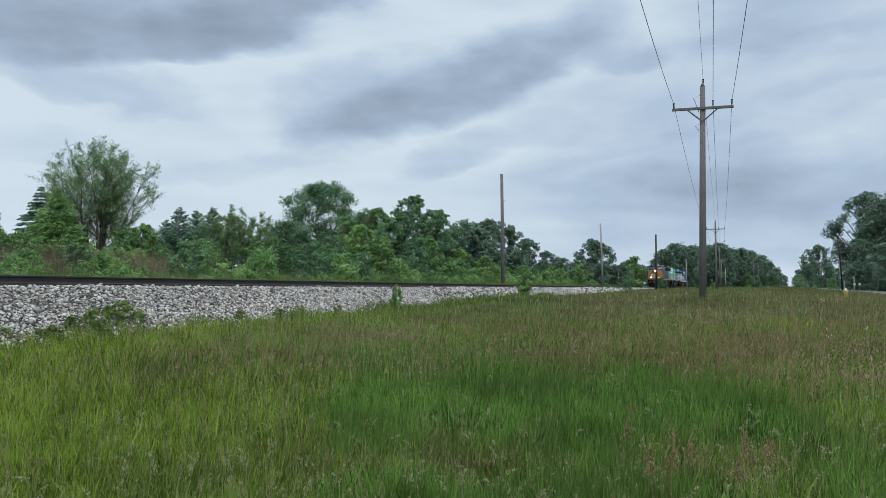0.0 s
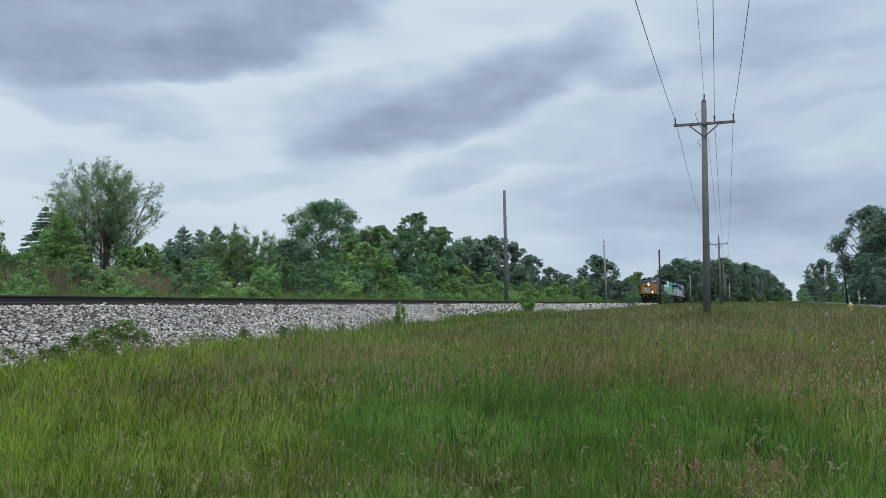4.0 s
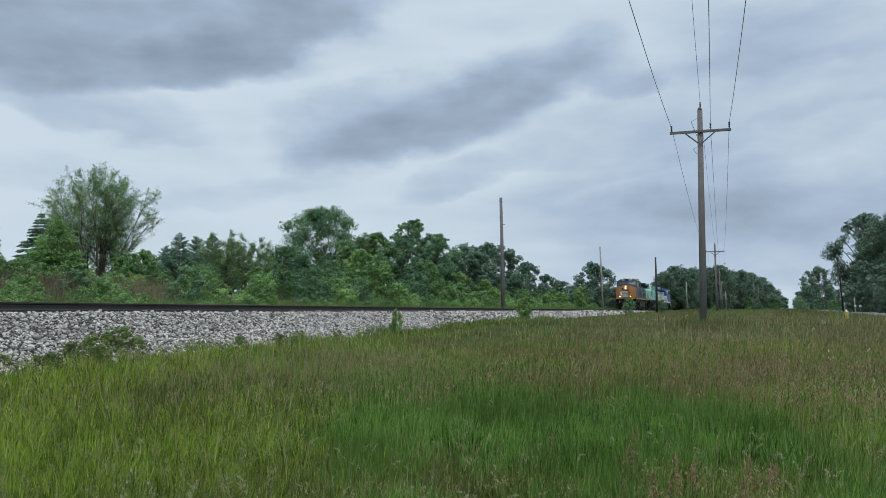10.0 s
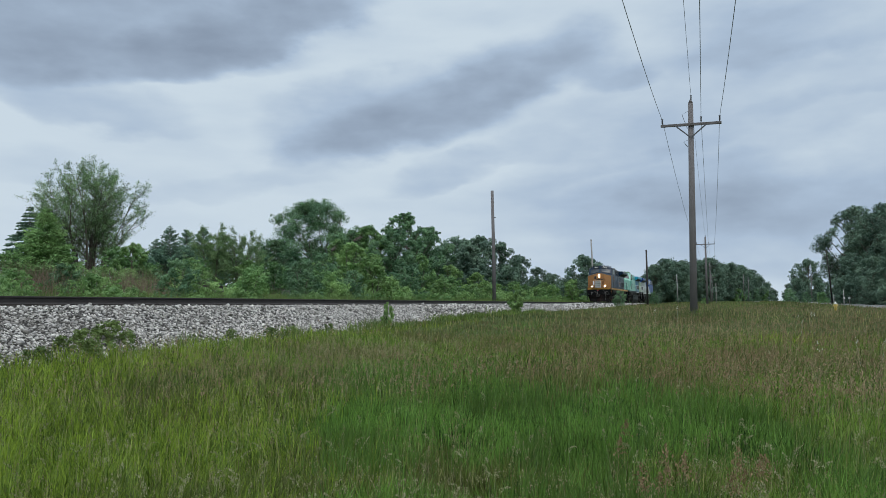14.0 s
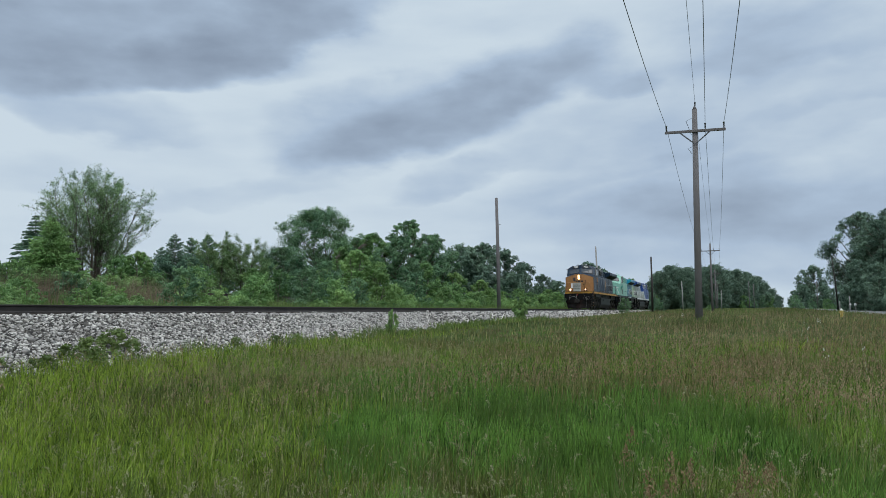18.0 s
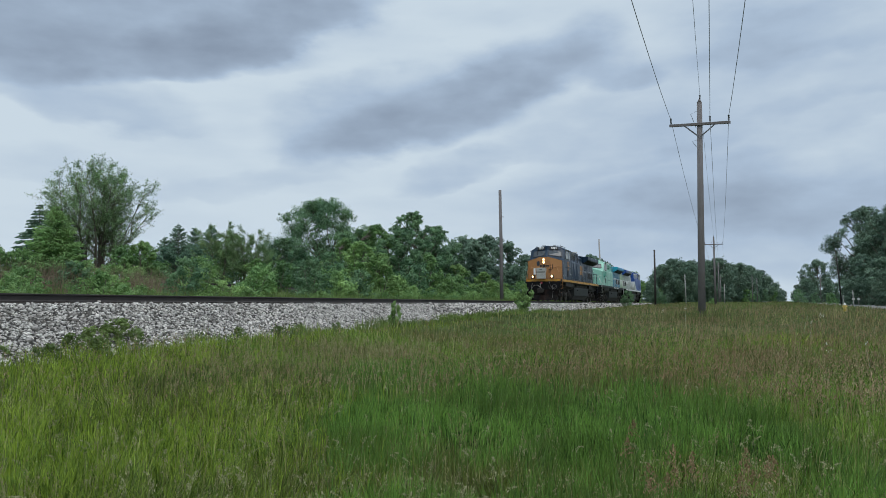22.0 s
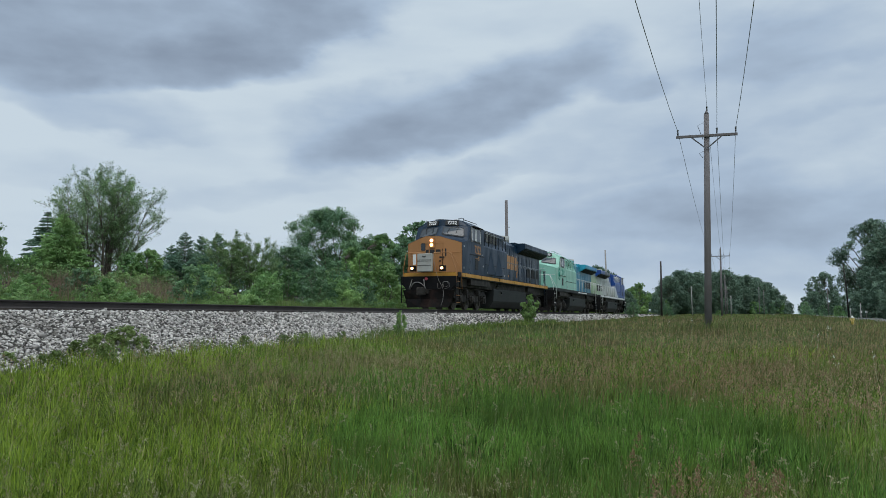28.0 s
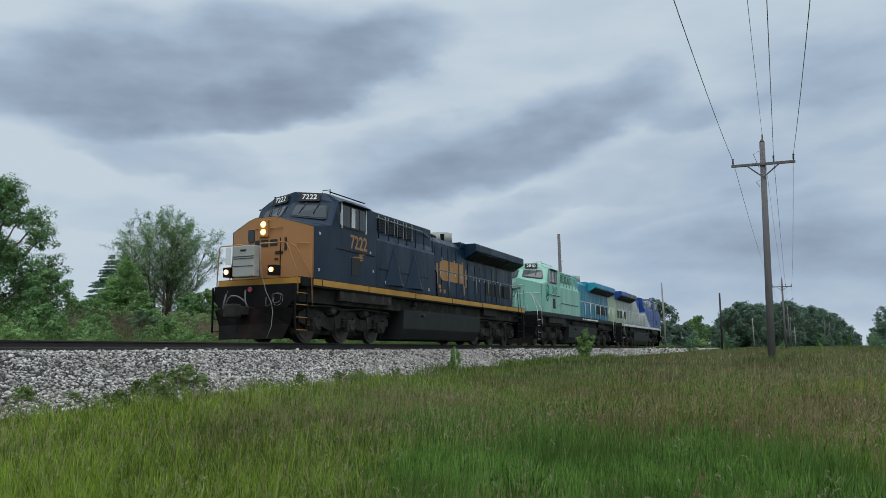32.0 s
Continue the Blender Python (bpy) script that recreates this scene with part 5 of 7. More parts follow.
post(*polar(7.25, 86), 1.2, 0.04, MAT["pole_grey"], "thin grey post beside the road")
post(*polar(4.55, 150), 2.6, 0.05, MAT["pole_grey"], "thin grey post beside the road")
for az, d, hh in ((1.75, 225, 7.4), (2.05, 232, 6.8), (5.95, 190, 6.0)):
    post(*polar(az, d), hh, 0.10, MAT["pole_wood"], "grey-brown utility pole among the far trees", "utility_pole")


def cross_sign(x, y):
    """A small white-painted post with two slanting boards."""
    p = tagged(empty("cross_sign", pose(x, y, float(ground(x, y)) - 0.2, 0, 0, 30)), "small white post with two slanting boards on the bank", "sign")
    part("post", tube([(0, 0, 0), (0, 0, 3.0)], 0.04, 8), MAT["pole_grey"], p)
    for z in (2.3, 2.6):
        part("board", box_between((-0.8, -0.06, z + 0.16), (0.1, -0.06, z - 0.08), 0.06, 0.03), MAT["sign_white"], p)


cross_sign(*polar(-33.35, 66))


def bare_trunk():
    """The long dark leaning trunk at the edge of the trees across the road."""
    x, y = polar(7.15, 108)
    g = float(ground(x, y))
    t = tagged(empty("bare_trunk", pose(x, y, g - 0.3, 0, -3.2)), "tall dark bare tree trunk at the edge of the trees", "tree")
    bm = tube([(0, 0, 0), (0.05, 0, 3.4), (-0.05, 0, 7.0)], 0.10, 8, 0.05)
    for z, dx, dz in ((4.6, 0.6, 0.5), (6.0, -0.6, 0.5)):
        add_tube(bm, [(0, 0, z), (dx, 0.1, z + dz)], 0.05, 5, 0.02)
    part("trunk", bm, MAT["rail"], t)


bare_trunk()


def wildflowers():
    """White umbels standing in the meadow by the road."""
    rng = np.random.default_rng(31)
    pts = []
    for az, d, n in ((5.6, 24, 4), (7.4, 14, 3), (-3.0, 30, 2)):
        x, y = polar(az, d)
        xs, ys = x + rng.normal(0, 0.35, n), y + rng.normal(0, 0.5, n)
        pts.append(np.stack((xs, ys), 1))
    pts = np.concatenate(pts)
    seed_heads("white_flowers", "small white wildflowers scattered in the meadow", MAT["flower"], pts[:, 0], pts[:, 1], rng.uniform(0.45, 0.7, len(pts)), 32, 8, 0.016, 0.03, 0.003)


MAT["flower"] = leaf_material("white_petals", (0.45, 0.45, 0.38), (0.75, 0.75, 0.68), trans=0.2)
wildflowers()

# ---------------------------------------------------------------- the train
def glow(name, colour, strength):
    m, nt, bs = node_material(name, 0.3)
    bs.inputs["Base Color"].default_value = (0.4, 0.2, 0.07, 1)
    bs.inputs["Emission Color"].default_value = (*colour, 1)
    bs.inputs["Emission Strength"].default_value = strength
    return m


def dark_glass(name, tint=(0.020, 0.028, 0.036)):
    m, nt, bs = node_material(name, 0.06)
    bs.inputs["Base Color"].default_value = (*tint, 1)
    bs.inputs["IOR"].default_value = 1.5
    bs.inputs["Specular IOR Level"].default_value = 0.5
    bs.inputs["Coat Weight"].default_value = 0.0
    bs.inputs["Coat Roughness"].default_value = 0.04
    return m


def livery(name, stops, slant=0.0, lo=0.0, rough=0.38, dirt=(0.10, 0.09, 0.08), waves=0.0, spec=0.45):
    """Paint whose colour changes along the locomotive in sharp, slanting steps."""
    m, nt, bs = node_material(name, rough)
    bs.inputs["Specular IOR Level"].default_value = spec
    N, L = nt.nodes.new, nt.links.new
    tc = N("ShaderNodeTexCoord")
    sep = N("ShaderNodeSeparateXYZ")
    L(tc.outputs["Object"], sep.inputs[0])
    nz = N("ShaderNodeTexNoise")
    nz.inputs["Scale"].default_value, nz.inputs["Detail"].default_value = 0.5, 2
    L(tc.outputs["Object"], nz.inputs["Vector"])
    a = N("ShaderNodeMath")
    a.operation = "MULTIPLY_ADD"
    L(sep.outputs[2], a.inputs[0])
    a.inputs[1].default_value = slant
    L(sep.outputs[1], a.inputs[2])
    b = N("ShaderNodeMath")
    b.operation = "MULTIPLY_ADD"
    L(nz.outputs["Fac"], b.inputs[0])
    b.inputs[1].default_value = waves
    L(a.outputs[0], b.inputs[2])
    mr = N("ShaderNodeMapRange")
    L(b.outputs[0], mr.inputs[0])
    mr.inputs[1].default_value, mr.inputs[2].default_value = lo, lo + 24.0
    ramp = N("ShaderNodeValToRGB")
    e = ramp.color_ramp.elements
    while len(e) > 1:
        e.remove(e[-1])
    e[0].position, e[0].color = (stops[0][0] - lo) / 24, (*stops[0][1], 1)
    for y, c in stops[1:]:
        k = e.new((y - lo) / 24)
        k.color = (*c, 1)
    L(mr.outputs[0], ramp.inputs[0])
    n3 = N("ShaderNodeTexNoise")
    n3.inputs["Scale"].default_value, n3.inputs["Detail"].default_value, n3.inputs["Roughness"].default_value = 1.1, 8, 0.65
    mp = N("ShaderNodeMapping")
    mp.inputs["Scale"].default_value = (1, 1.6, 0.45)
    L(tc.outputs["Object"], mp.inputs[0]), L(mp.outputs[0], n3.inputs["Vector"])
    r = N("ShaderNodeMapRange")
    L(n3.outputs["Fac"], r.inputs[0])
    for k, v in ((1, 0.48), (2, 0.75), (3, 0.0), (4, 0.45)):
        r.inputs[k].default_value = v
    mx = N("ShaderNodeMix")
    mx.data_type = "RGBA"
    L(r.outputs[0], mx.inputs[0]), L(ramp.outputs[0], mx.inputs[6])
    mx.inputs[7].default_value = (*dirt, 1)
    L(mx.outputs[2], bs.inputs["Base Color"])
    rr = N("ShaderNodeMapRange")
    L(n3.outputs["Fac"], rr.inputs[0])
    for k, v in ((1, 0.3), (2, 0.7), (3, rough - 0.1), (4, rough + 0.25)):
        rr.inputs[k].default_value = v
    L(rr.outputs[0], bs.inputs["Roughness"])
    return m


NAVY, GOLD = (0.003, 0.018, 0.040), (0.36, 0.166, 0.058)
MINT, TEAL, SKYB = (0.25, 0.49, 0.385), (0.012, 0.18, 0.28), (0.03, 0.20, 0.42)
MAT["navy"] = livery("navy_paint", [(0, NAVY)], dirt=(0.010, 0.024, 0.040), spec=0.26, rough=0.33)
MAT["gold"] = livery("gold_paint", [(0, GOLD)], rough=0.45, dirt=(0.30, 0.16, 0.05))
MAT["stripe_gold"] = livery("bright_gold_stripe", [(0, (0.47, 0.235, 0.03))], rough=0.45, dirt=(0.34, 0.19, 0.05))
MAT["mint"] = livery("mint_paint", [(0, MINT), (12.6, MINT), (13.2, (0.04, 0.32, 0.33)), (15.5, TEAL), (23.5, TEAL)], slant=0.5, waves=2.0, dirt=(0.12, 0.22, 0.19))
MAT["mint_wing"] = livery("teal_blue_paint", [(0, (0.02, 0.30, 0.40)), (16, (0.02, 0.30, 0.42)), (18.5, SKYB), (22, SKYB)], dirt=(0.03, 0.12, 0.2))
MAT["mint_plain"] = livery("pale_mint_paint", [(0, (0.235, 0.49, 0.395))], dirt=(0.2, 0.3, 0.27))
ROYAL, PEARL = (0.008, 0.055, 0.24), (0.40, 0.43, 0.40)
MAT["pearl"] = livery("white_and_blue_paint", [(-8, (0.50, 0.56, 0.62)), (-5.6, (0.50, 0.56, 0.62)), (-5.0, ROYAL), (4.6, ROYAL), (5.0, (0.55, 0.58, 0.62)), (6.2, PEARL), (12, PEARL), (16, (0.36, 0.48, 0.31))],
                       slant=-2.0, lo=-8.0, waves=1.2, dirt=(0.22, 0.23, 0.22))
MAT["royal"] = livery("royal_blue_paint", [(0, (0.05, 0.06, 0.07)), (18.4, (0.05, 0.06, 0.07)), (18.8, ROYAL), (22, ROYAL)], dirt=(0.03, 0.04, 0.08))
MAT["white_paint"] = surface("white_paint", (0.60, 0.61, 0.60), (0.74, 0.75, 0.74), scale=3, rough=0.5, bump=0.03, stain=(0.4, 0.38, 0.34), stain_amount=0.5)
MAT["black_paint"] = surface("black_paint", (0.003, 0.003, 0.0035), (0.008, 0.008, 0.009), scale=3, rough=0.6, bump=0.06, stain=(0.018, 0.015, 0.013), stain_scale=1.6, stain_amount=0.5, spec=0.14)
MAT["truck_grime"] = surface("grimy_truck_steel", (0.008, 0.0075, 0.007), (0.045, 0.041, 0.036), scale=4, fine=40, rough=0.75, bump=0.2, stain=(0.10, 0.088, 0.075), stain_scale=2.2, stain_amount=0.7, spec=0.2)
MAT["tank_grey"] = surface("dusty_fuel_tank_paint", (0.012, 0.0145, 0.0150), (0.027, 0.031, 0.031), scale=1.5, rough=0.6, bump=0.05, stain=(0.032, 0.031, 0.028), stain_scale=0.9, stain_amount=0.5, spec=0.25)
MAT["plow"] = surface("rusty_black_plow", (0.003, 0.003, 0.003), (0.008, 0.0065, 0.006), scale=2.5, rough=0.75, bump=0.08, stain=(0.028, 0.013, 0.010), stain_scale=1.8, stain_amount=0.6, spec=0.12)
MAT["wheel_steel"] = surface("worn_wheel_steel", (0.06, 0.05, 0.045), (0.13, 0.115, 0.10), scale=5, rough=0.55, metal=0.6, bump=0.05)
MAT["alu"] = surface("dull_aluminium", (0.42, 0.43, 0.43), (0.55, 0.56, 0.56), scale=5, rough=0.5, metal=0.3, bump=0.03, stain=(0.3, 0.29, 0.27), stain_scale=2, stain_amount=0.4)
MAT["grey_box"] = surface("grey_cabinet_paint", (0.28, 0.285, 0.265), (0.38, 0.385, 0.36), scale=2, rough=0.55, bump=0.03, stain=(0.30, 0.28, 0.24), stain_scale=2, stain_amount=0.5)
MAT["screen"] = surface("dark_radiator_screen", (0.004, 0.004, 0.005), (0.010, 0.010, 0.011), scale=20, fine=90, rough=0.7, bump=0.4)
MAT["hose"] = surface("pale_rubber_hose", (0.16, 0.155, 0.145), (0.25, 0.24, 0.225), scale=10, rough=0.7, bump=0.05)
MAT["lamp_lit"] = glow("lit_headlamp", (1.0, 0.42, 0.13), 3.0)
MAT["lamp_core"] = glow("lit_lamp_filament", (1.0, 0.80, 0.50), 120.0)
MAT["lamp_red"] = surface("red_marker_lens", (0.42, 0.05, 0.07), (0.5, 0.07, 0.09), rough=0.2, bump=0)
MAT["glass"] = dark_glass("dark_cab_glass")
MAT["rubber"] = surface("window_rubber", (0.012, 0.012, 0.013), (0.02, 0.02, 0.021), rough=0.7, bump=0.05)
MAT["rail_grey"] = surface("worn_grey_handrail_paint", (0.10, 0.12, 0.135), (0.17, 0.19, 0.205), scale=6, rough=0.5, bump=0.03)
MAT["digit_white"] = surface("white_digits", (0.78, 0.78, 0.76), (0.85, 0.85, 0.83), rough=0.5, bump=0)
MAT["digit_gold"] = livery("gold_lettering", [(0, (0.38, 0.185, 0.06))], rough=0.5, dirt=(0.05, 0.045, 0.04))
MAT["digit_green"] = livery("green_lettering", [(0, (0.03, 0.27, 0.20))], rough=0.5, dirt=(0.05, 0.2, 0.16))


def add_poly(bm, pts, mat=0):
    f = bm.faces.new([bm.verts.new(p) for p in pts])
    f.material_index = mat
    return f


def writing(text, size, matrix, mat, parent, name="number", depth=0.004, stretch=1.0):
    """Raised characters as a mesh, in the built-in font, centred."""
    cu = bpy.data.curves.new(name, "FONT")
    cu.body, cu.size, cu.extrude, cu.align_x, cu.align_y = text, size, depth, "CENTER", "CENTER"
    cu.offset = size * 0.018
    ob = bpy.data.objects.new(name, cu)
    me = bpy.data.meshes.new_from_object(ob)
    bpy.data.objects.remove(ob)
    me.transform(matrix @ Matrix.Diagonal((stretch, 1, 1, 1)))
    me.materials.clear()
    me.materials.append(mat)
    return part(name, me, None, parent)


SIDE = Matrix(((0, 0, 1, 0), (1, 0, 0, 0), (0, 1, 0, 0), (0, 0, 0, 1)))   # text on a wall that faces +x, read along +y


def side_text(s, y, z, x):
    """Writing on the side that faces s * x: reads from the viewer's left."""
    return Matrix.Translation((s * x, y, z)) @ (SIDE if s > 0 else Matrix(((0, 0, -1, 0), (-1, 0, 0, 0), (0, 1, 0, 0), (0, 0, 0, 1))))


def wheelset_mesh():
    bm = bmesh.new()
    add_tube(bm, [(-0.78, 0, 0), (0.78, 0, 0)], 0.095, 12)
    for s in (-1, 1):
        # tread, flange on the inner side, dished web
        add_tube(bm, [(s * 0.83, 0, 0), (s * 0.70, 0, 0)], 0.515, 32, 0.533)
        add_tube(bm, [(s * 0.70, 0, 0), (s * 0.675, 0, 0)], 0.562, 32)
        add_tube(bm, [(s * 0.84, 0, 0), (s * 0.86, 0, 0)], 0.45, 24, 0.44)
        add_tube(bm, [(s * 0.86, 0, 0), (s * 0.92, 0, 0)], 0.15, 14, 0.13)
        for k in range(4):
            a = k * math.pi / 2
            add_tube(bm, [(s * 0.855, 0.3 * math.cos(a), 0.3 * math.sin(a)), (s * 0.875, 0.3 * math.cos(a), 0.3 * math.sin(a))], 0.055, 8)
    me = bpy.data.meshes.new("wheelset")
    bm.to_mesh(me)
    bm.free()
    me.materials.append(MAT["wheel_steel"])
    return me


def truck(loco, yc, wheel_me, wheels):
    """A three-axle truck: cast side frames, journal boxes, springs, brake gear and wheelsets."""
    bm = bmesh.new()
    for s in (-1, 1):
        out = [(-2.75, 0.62), (-2.75, 0.86), (-2.35, 1.02), (-1.55, 0.98), (-1.2, 0.80), (-0.75, 0.80), (-0.4, 1.02), (0.4, 1.02), (0.75, 0.80), (1.2, 0.80), (1.55, 0.98), (2.35, 1.02), (2.75, 0.86), (2.75, 0.62),
               (2.35, 0.52), (1.5, 0.50), (1.05, 0.38), (0.55, 0.46), (-0.55, 0.46), (-1.05, 0.38), (-1.5, 0.50), (-2.35, 0.52)]
        add_prism(bm, [(yc + a, b) for a, b in out], "x", s * 1.03 - 0.07, s * 1.03 + 0.07, 0.018)
    add_box(bm, -1.0, 1.0, yc - 0.5, yc + 0.5, 0.62, 0.95, 0.02)
    for e in (-2.7, 2.7):
        add_box(bm, -1.0, 1.0, yc + e - 0.08, yc + e + 0.08, 0.62, 0.84, 0.01)
    tr = part("truck", bm, MAT["truck_grime"], loco, "grimy three-axle truck")
    for dy in (-1.45, 0.55, 1.45):
        part("traction_motor", box(-0.62, 0.62, yc + dy - 0.48, yc + dy + 0.48, 0.17, 0.72, 0.05), MAT["truck_grime"], tr)
    part("brake_rigging", box(-0.75, 0.75, yc - 2.62, yc + 2.62, 0.26, 0.40, 0.02), MAT["truck_grime"], tr)
    for k, dy in enumerate((-2.0, 0.0, 2.0)):
        ob = new("wheelset", wheel_me)
        ob.parent = tr
        ob.matrix_basis = pose(0, yc + dy, 0.533)
        wheels.append((ob, yc + dy))
        for s in (-1, 1):
            bm = add_box(bmesh.new(), s * 1.15 - 0.10, s * 1.15 + 0.10, yc + dy - 0.21, yc + dy + 0.21, 0.36, 0.74, 0.03)
            add_tube(bm, [(s * 1.22, yc + dy, 0.533), (s * 1.31, yc + dy, 0.533)], 0.16, 14, 0.13)
            part("journal_box", bm, MAT["truck_grime"], tr)
            for q in (-0.33, 0.33):
                bm = bmesh.new()
                for i in range(4):
                    add_tube(bm, [(s * 1.12, yc + dy + q, 0.50 + 0.085 * i), (s * 1.12, yc + dy + q, 0.555 + 0.085 * i)], 0.085, 10)
                part("spring", bm, MAT["truck_grime"], tr)
    for s in (-1, 1):
        for dy in (-1.0, 1.0):
            bm = bmesh.new()
            add_tube(bm, [(s * 1.2, yc + dy, 0.98), (s * 1.22, yc + dy - 0.34, 0.95)], 0.11, 12)
            add_tube(bm, [(s * 1.2, yc + dy, 0.98), (s * 1.2, yc + dy + 0.1, 0.55), (s * 1.2, yc + dy + 0.05, 0.25)], 0.035, 6)
            part("brake_cylinder", bm, MAT["truck_grime"], tr)
        bm = tube([(s * 1.24, yc - 2.6, 1.08), (s * 1.26, yc - 1.3, 1.12), (s * 1.24, yc - 0.5, 1.04), (s * 1.26, yc + 0.6, 1.12), (s * 1.24, yc + 2.5, 1.06)], 0.022, 6)
        part("sand_pipe", bm, MAT["truck_grime"], tr)
        for dy in (-2.9, 2.9):
            part("sand_pipe", tube([(s * 0.8, yc + dy * 0.97, 1.2), (s * 0.85, yc + dy, 0.6), (s * 0.78, yc + dy * 0.92, 0.10)], 0.024, 6), MAT["truck_grime"], tr)
    return tr


def handrail(loco, pts, mat, r=0.019):
    return part("handrail", tube(pts, r, 7), mat, loco)


def locomotive(label, S, wheel_me, wheels):
    """A North American six-axle freight locomotive, nose at low y, wide cab, radiators flaring at the rear. Rail top is z = 0."""
    L = tagged(empty("locomotive"), label, "locomotive", group="train of three locomotives")
    body, nose_m, wing_m, rail_m, stripe = S["body"], S["nose"], S["wing"], S["rail"], S["stripe"]
    B, T = MAT["black_paint"], MAT["truck_grime"]
    # frame and deck
    part("underframe", add_box(add_box(bmesh.new(), -1.25, 1.25, 1.5, 21.3, 1.18, 1.62, 0.02), -0.8, 0.8, 1.3, 21.5, 0.95, 1.2, 0.02), T, L)
    part("walkway", box(-1.50, 1.50, 1.35, 21.55, 1.62, 1.885, 0.008), S["deck"], L)
    for s in (-1, 1):
        part("sill_stripe", box(min(s * 1.495, s * 1.515), max(s * 1.495, s * 1.515), 1.95, 21.5, 1.68, 1.865, 0.003), stripe, L)
        for y in (2.4, 5.2, 8.7, 12.1, 15.5, 18.9, 21.0):
            part("sill_joint", box(min(s * 1.49, s * 1.522), max(s * 1.49, s * 1.522), y - 0.015, y + 0.015, 1.66, 1.88), B, L)
        # equipment hung under the sill beside the truck
        part("battery_box", box(s * 1.33 - 0.13, s * 1.33 + 0.13, 3.5, 6.9, 1.30, 1.62, 0.02), T, L)
        part("battery_box", box(s * 1.3 - 0.12, s * 1.3 + 0.12, 15.9, 17.6, 1.32, 1.62, 0.02), T, L)
    part("sill_stripe", box(-1.46, 1.46, 1.325, 1.352, 1.68, 1.865, 0.003), stripe, L)
    # nose: a flat middle panel and two swept sides, the top edge highest in the middle
    F = [(-1.48, 1.95), (-0.62, 1.60), (-0.35, 1.58), (0.35, 1.58), (0.62, 1.60), (1.48, 1.95)]
    top_z = [3.43, 3.68, 3.76, 3.76, 3.68, 3.43]
    bm = bmesh.new()
    for (xa, ya), (xb, yb), za, zb in zip(F, F[1:], top_z, top_z[1:]):
        add_poly(bm, [(xa, ya, 1.885), (xb, yb, 1.885), (xb, yb, zb), (xa, ya, za)])
    bmesh.ops.remove_doubles(bm, verts=bm.verts, dist=0.001)
    r = bmesh.ops.extrude_face_region(bm, geom=list(bm.faces))
    bmesh.ops.translate(bm, vec=(0, 0.08, 0), verts=[v for v in r["geom"] if isinstance(v, bmesh.types.BMVert)])
    bmesh.ops.recalc_face_normals(bm, faces=bm.faces)
    bmesh.ops.bevel(bm, geom=[e for e in bm.edges if e.calc_face_angle(0) > 0.3], offset=0.02, segments=2, affect="EDGES")
    nose = part("nose", bm, nose_m, L, S["nose_label"])
    # cab: sides, nose roof, raked front, chamfered roof
    wb, wt = [(-1.49, 2.92, 3.46), (0, 2.42, 3.66), (1.49, 2.92, 3.46)], [(-1.28, 3.32, 4.24), (0, 2.96, 4.34), (1.28, 3.32, 4.24)]
    rf, rb = [(-1.0, 3.36, 4.56), (0, 3.05, 4.64), (1.0, 3.36, 4.56)], [(-1.0, 5.75, 4.56), (0, 5.75, 4.64), (1.0, 5.75, 4.56)]
    bm = bmesh.new()
    for s in (-1, 1):
        side = [(s * 1.5, 1.96, 1.885), (s * 1.5, 1.96, 3.43), (s * 1.5, 2.92, 3.58), (s * 1.5, 3.34, 4.42), (s * 1.5, 5.75, 4.42), (s * 1.5, 5.75, 1.885)]
        add_poly(bm, side)
        add_poly(bm, [(s * 1.5, 3.34, 4.42), (s * 1.0, 3.36, 4.72), (s * 1.0, 5.75, 4.72), (s * 1.5, 5.75, 4.42)])
        add_poly(bm, [(s * 1.0, 3.36, 4.72), (0, 3.05, 4.80), (0, 5.75, 4.80), (s * 1.0, 5.75, 4.72)])
        # top of the nose
        add_poly(bm, [(s * 1.5, 1.96, 3.43), (s * 0.62, 1.61, 3.68), (s * 0.35, 1.59, 3.76), (0, 2.42, 3.80), (s * 1.5, 2.92, 3.58)])
        # raked front with the windscreen's field, then the brow with the number boards
        add_poly(bm, [(s * 1.5, 2.92, 3.58), (0, 2.42, 3.80), (0, 2.96, 4.44), (s * 1.34, 3.30, 4.38)])
        add_poly(bm, [(s * 1.34, 3.30, 4.38), (0, 2.96, 4.44), (0, 3.05, 4.80), (s * 1.0, 3.36, 4.72)])
        add_poly(bm, [(s * 1.5, 2.92, 3.58), (s * 1.34, 3.30, 4.38), (s * 1.5, 3.34, 4.42)])
        add_poly(bm, [(s * 1.34, 3.30, 4.38), (s * 1.0, 3.36, 4.72), (s * 1.5, 3.34, 4.42)])
    add_poly(bm, [(-0.35, 1.59, 3.76), (0, 2.42, 3.80), (0.35, 1.59, 3.76)])
    add_poly(bm, [(1.5, 5.75, 1.885), (1.5, 5.75, 4.42), (1.0, 5.75, 4.72), (0, 5.75, 4.80), (-1.0, 5.75, 4.72), (-1.5, 5.75, 4.42), (-1.5, 5.75, 1.885)])
    bmesh.ops.remove_doubles(bm, verts=bm.verts, dist=0.002)
    bmesh.ops.recalc_face_normals(bm, faces=bm.faces)
    bmesh.ops.bevel(bm, geom=[e for e in bm.edges if len(e.link_faces) == 2 and e.calc_face_angle(0) > 0.25], offset=0.018, segments=2, affect="EDGES")
    cab = part("cab", bm, body, L)
    part("cab_roof_rail", tube([(-1.05, 3.45, 4.78), (-1.05, 5.7, 4.78)], 0.02, 6), S["trim"], cab)
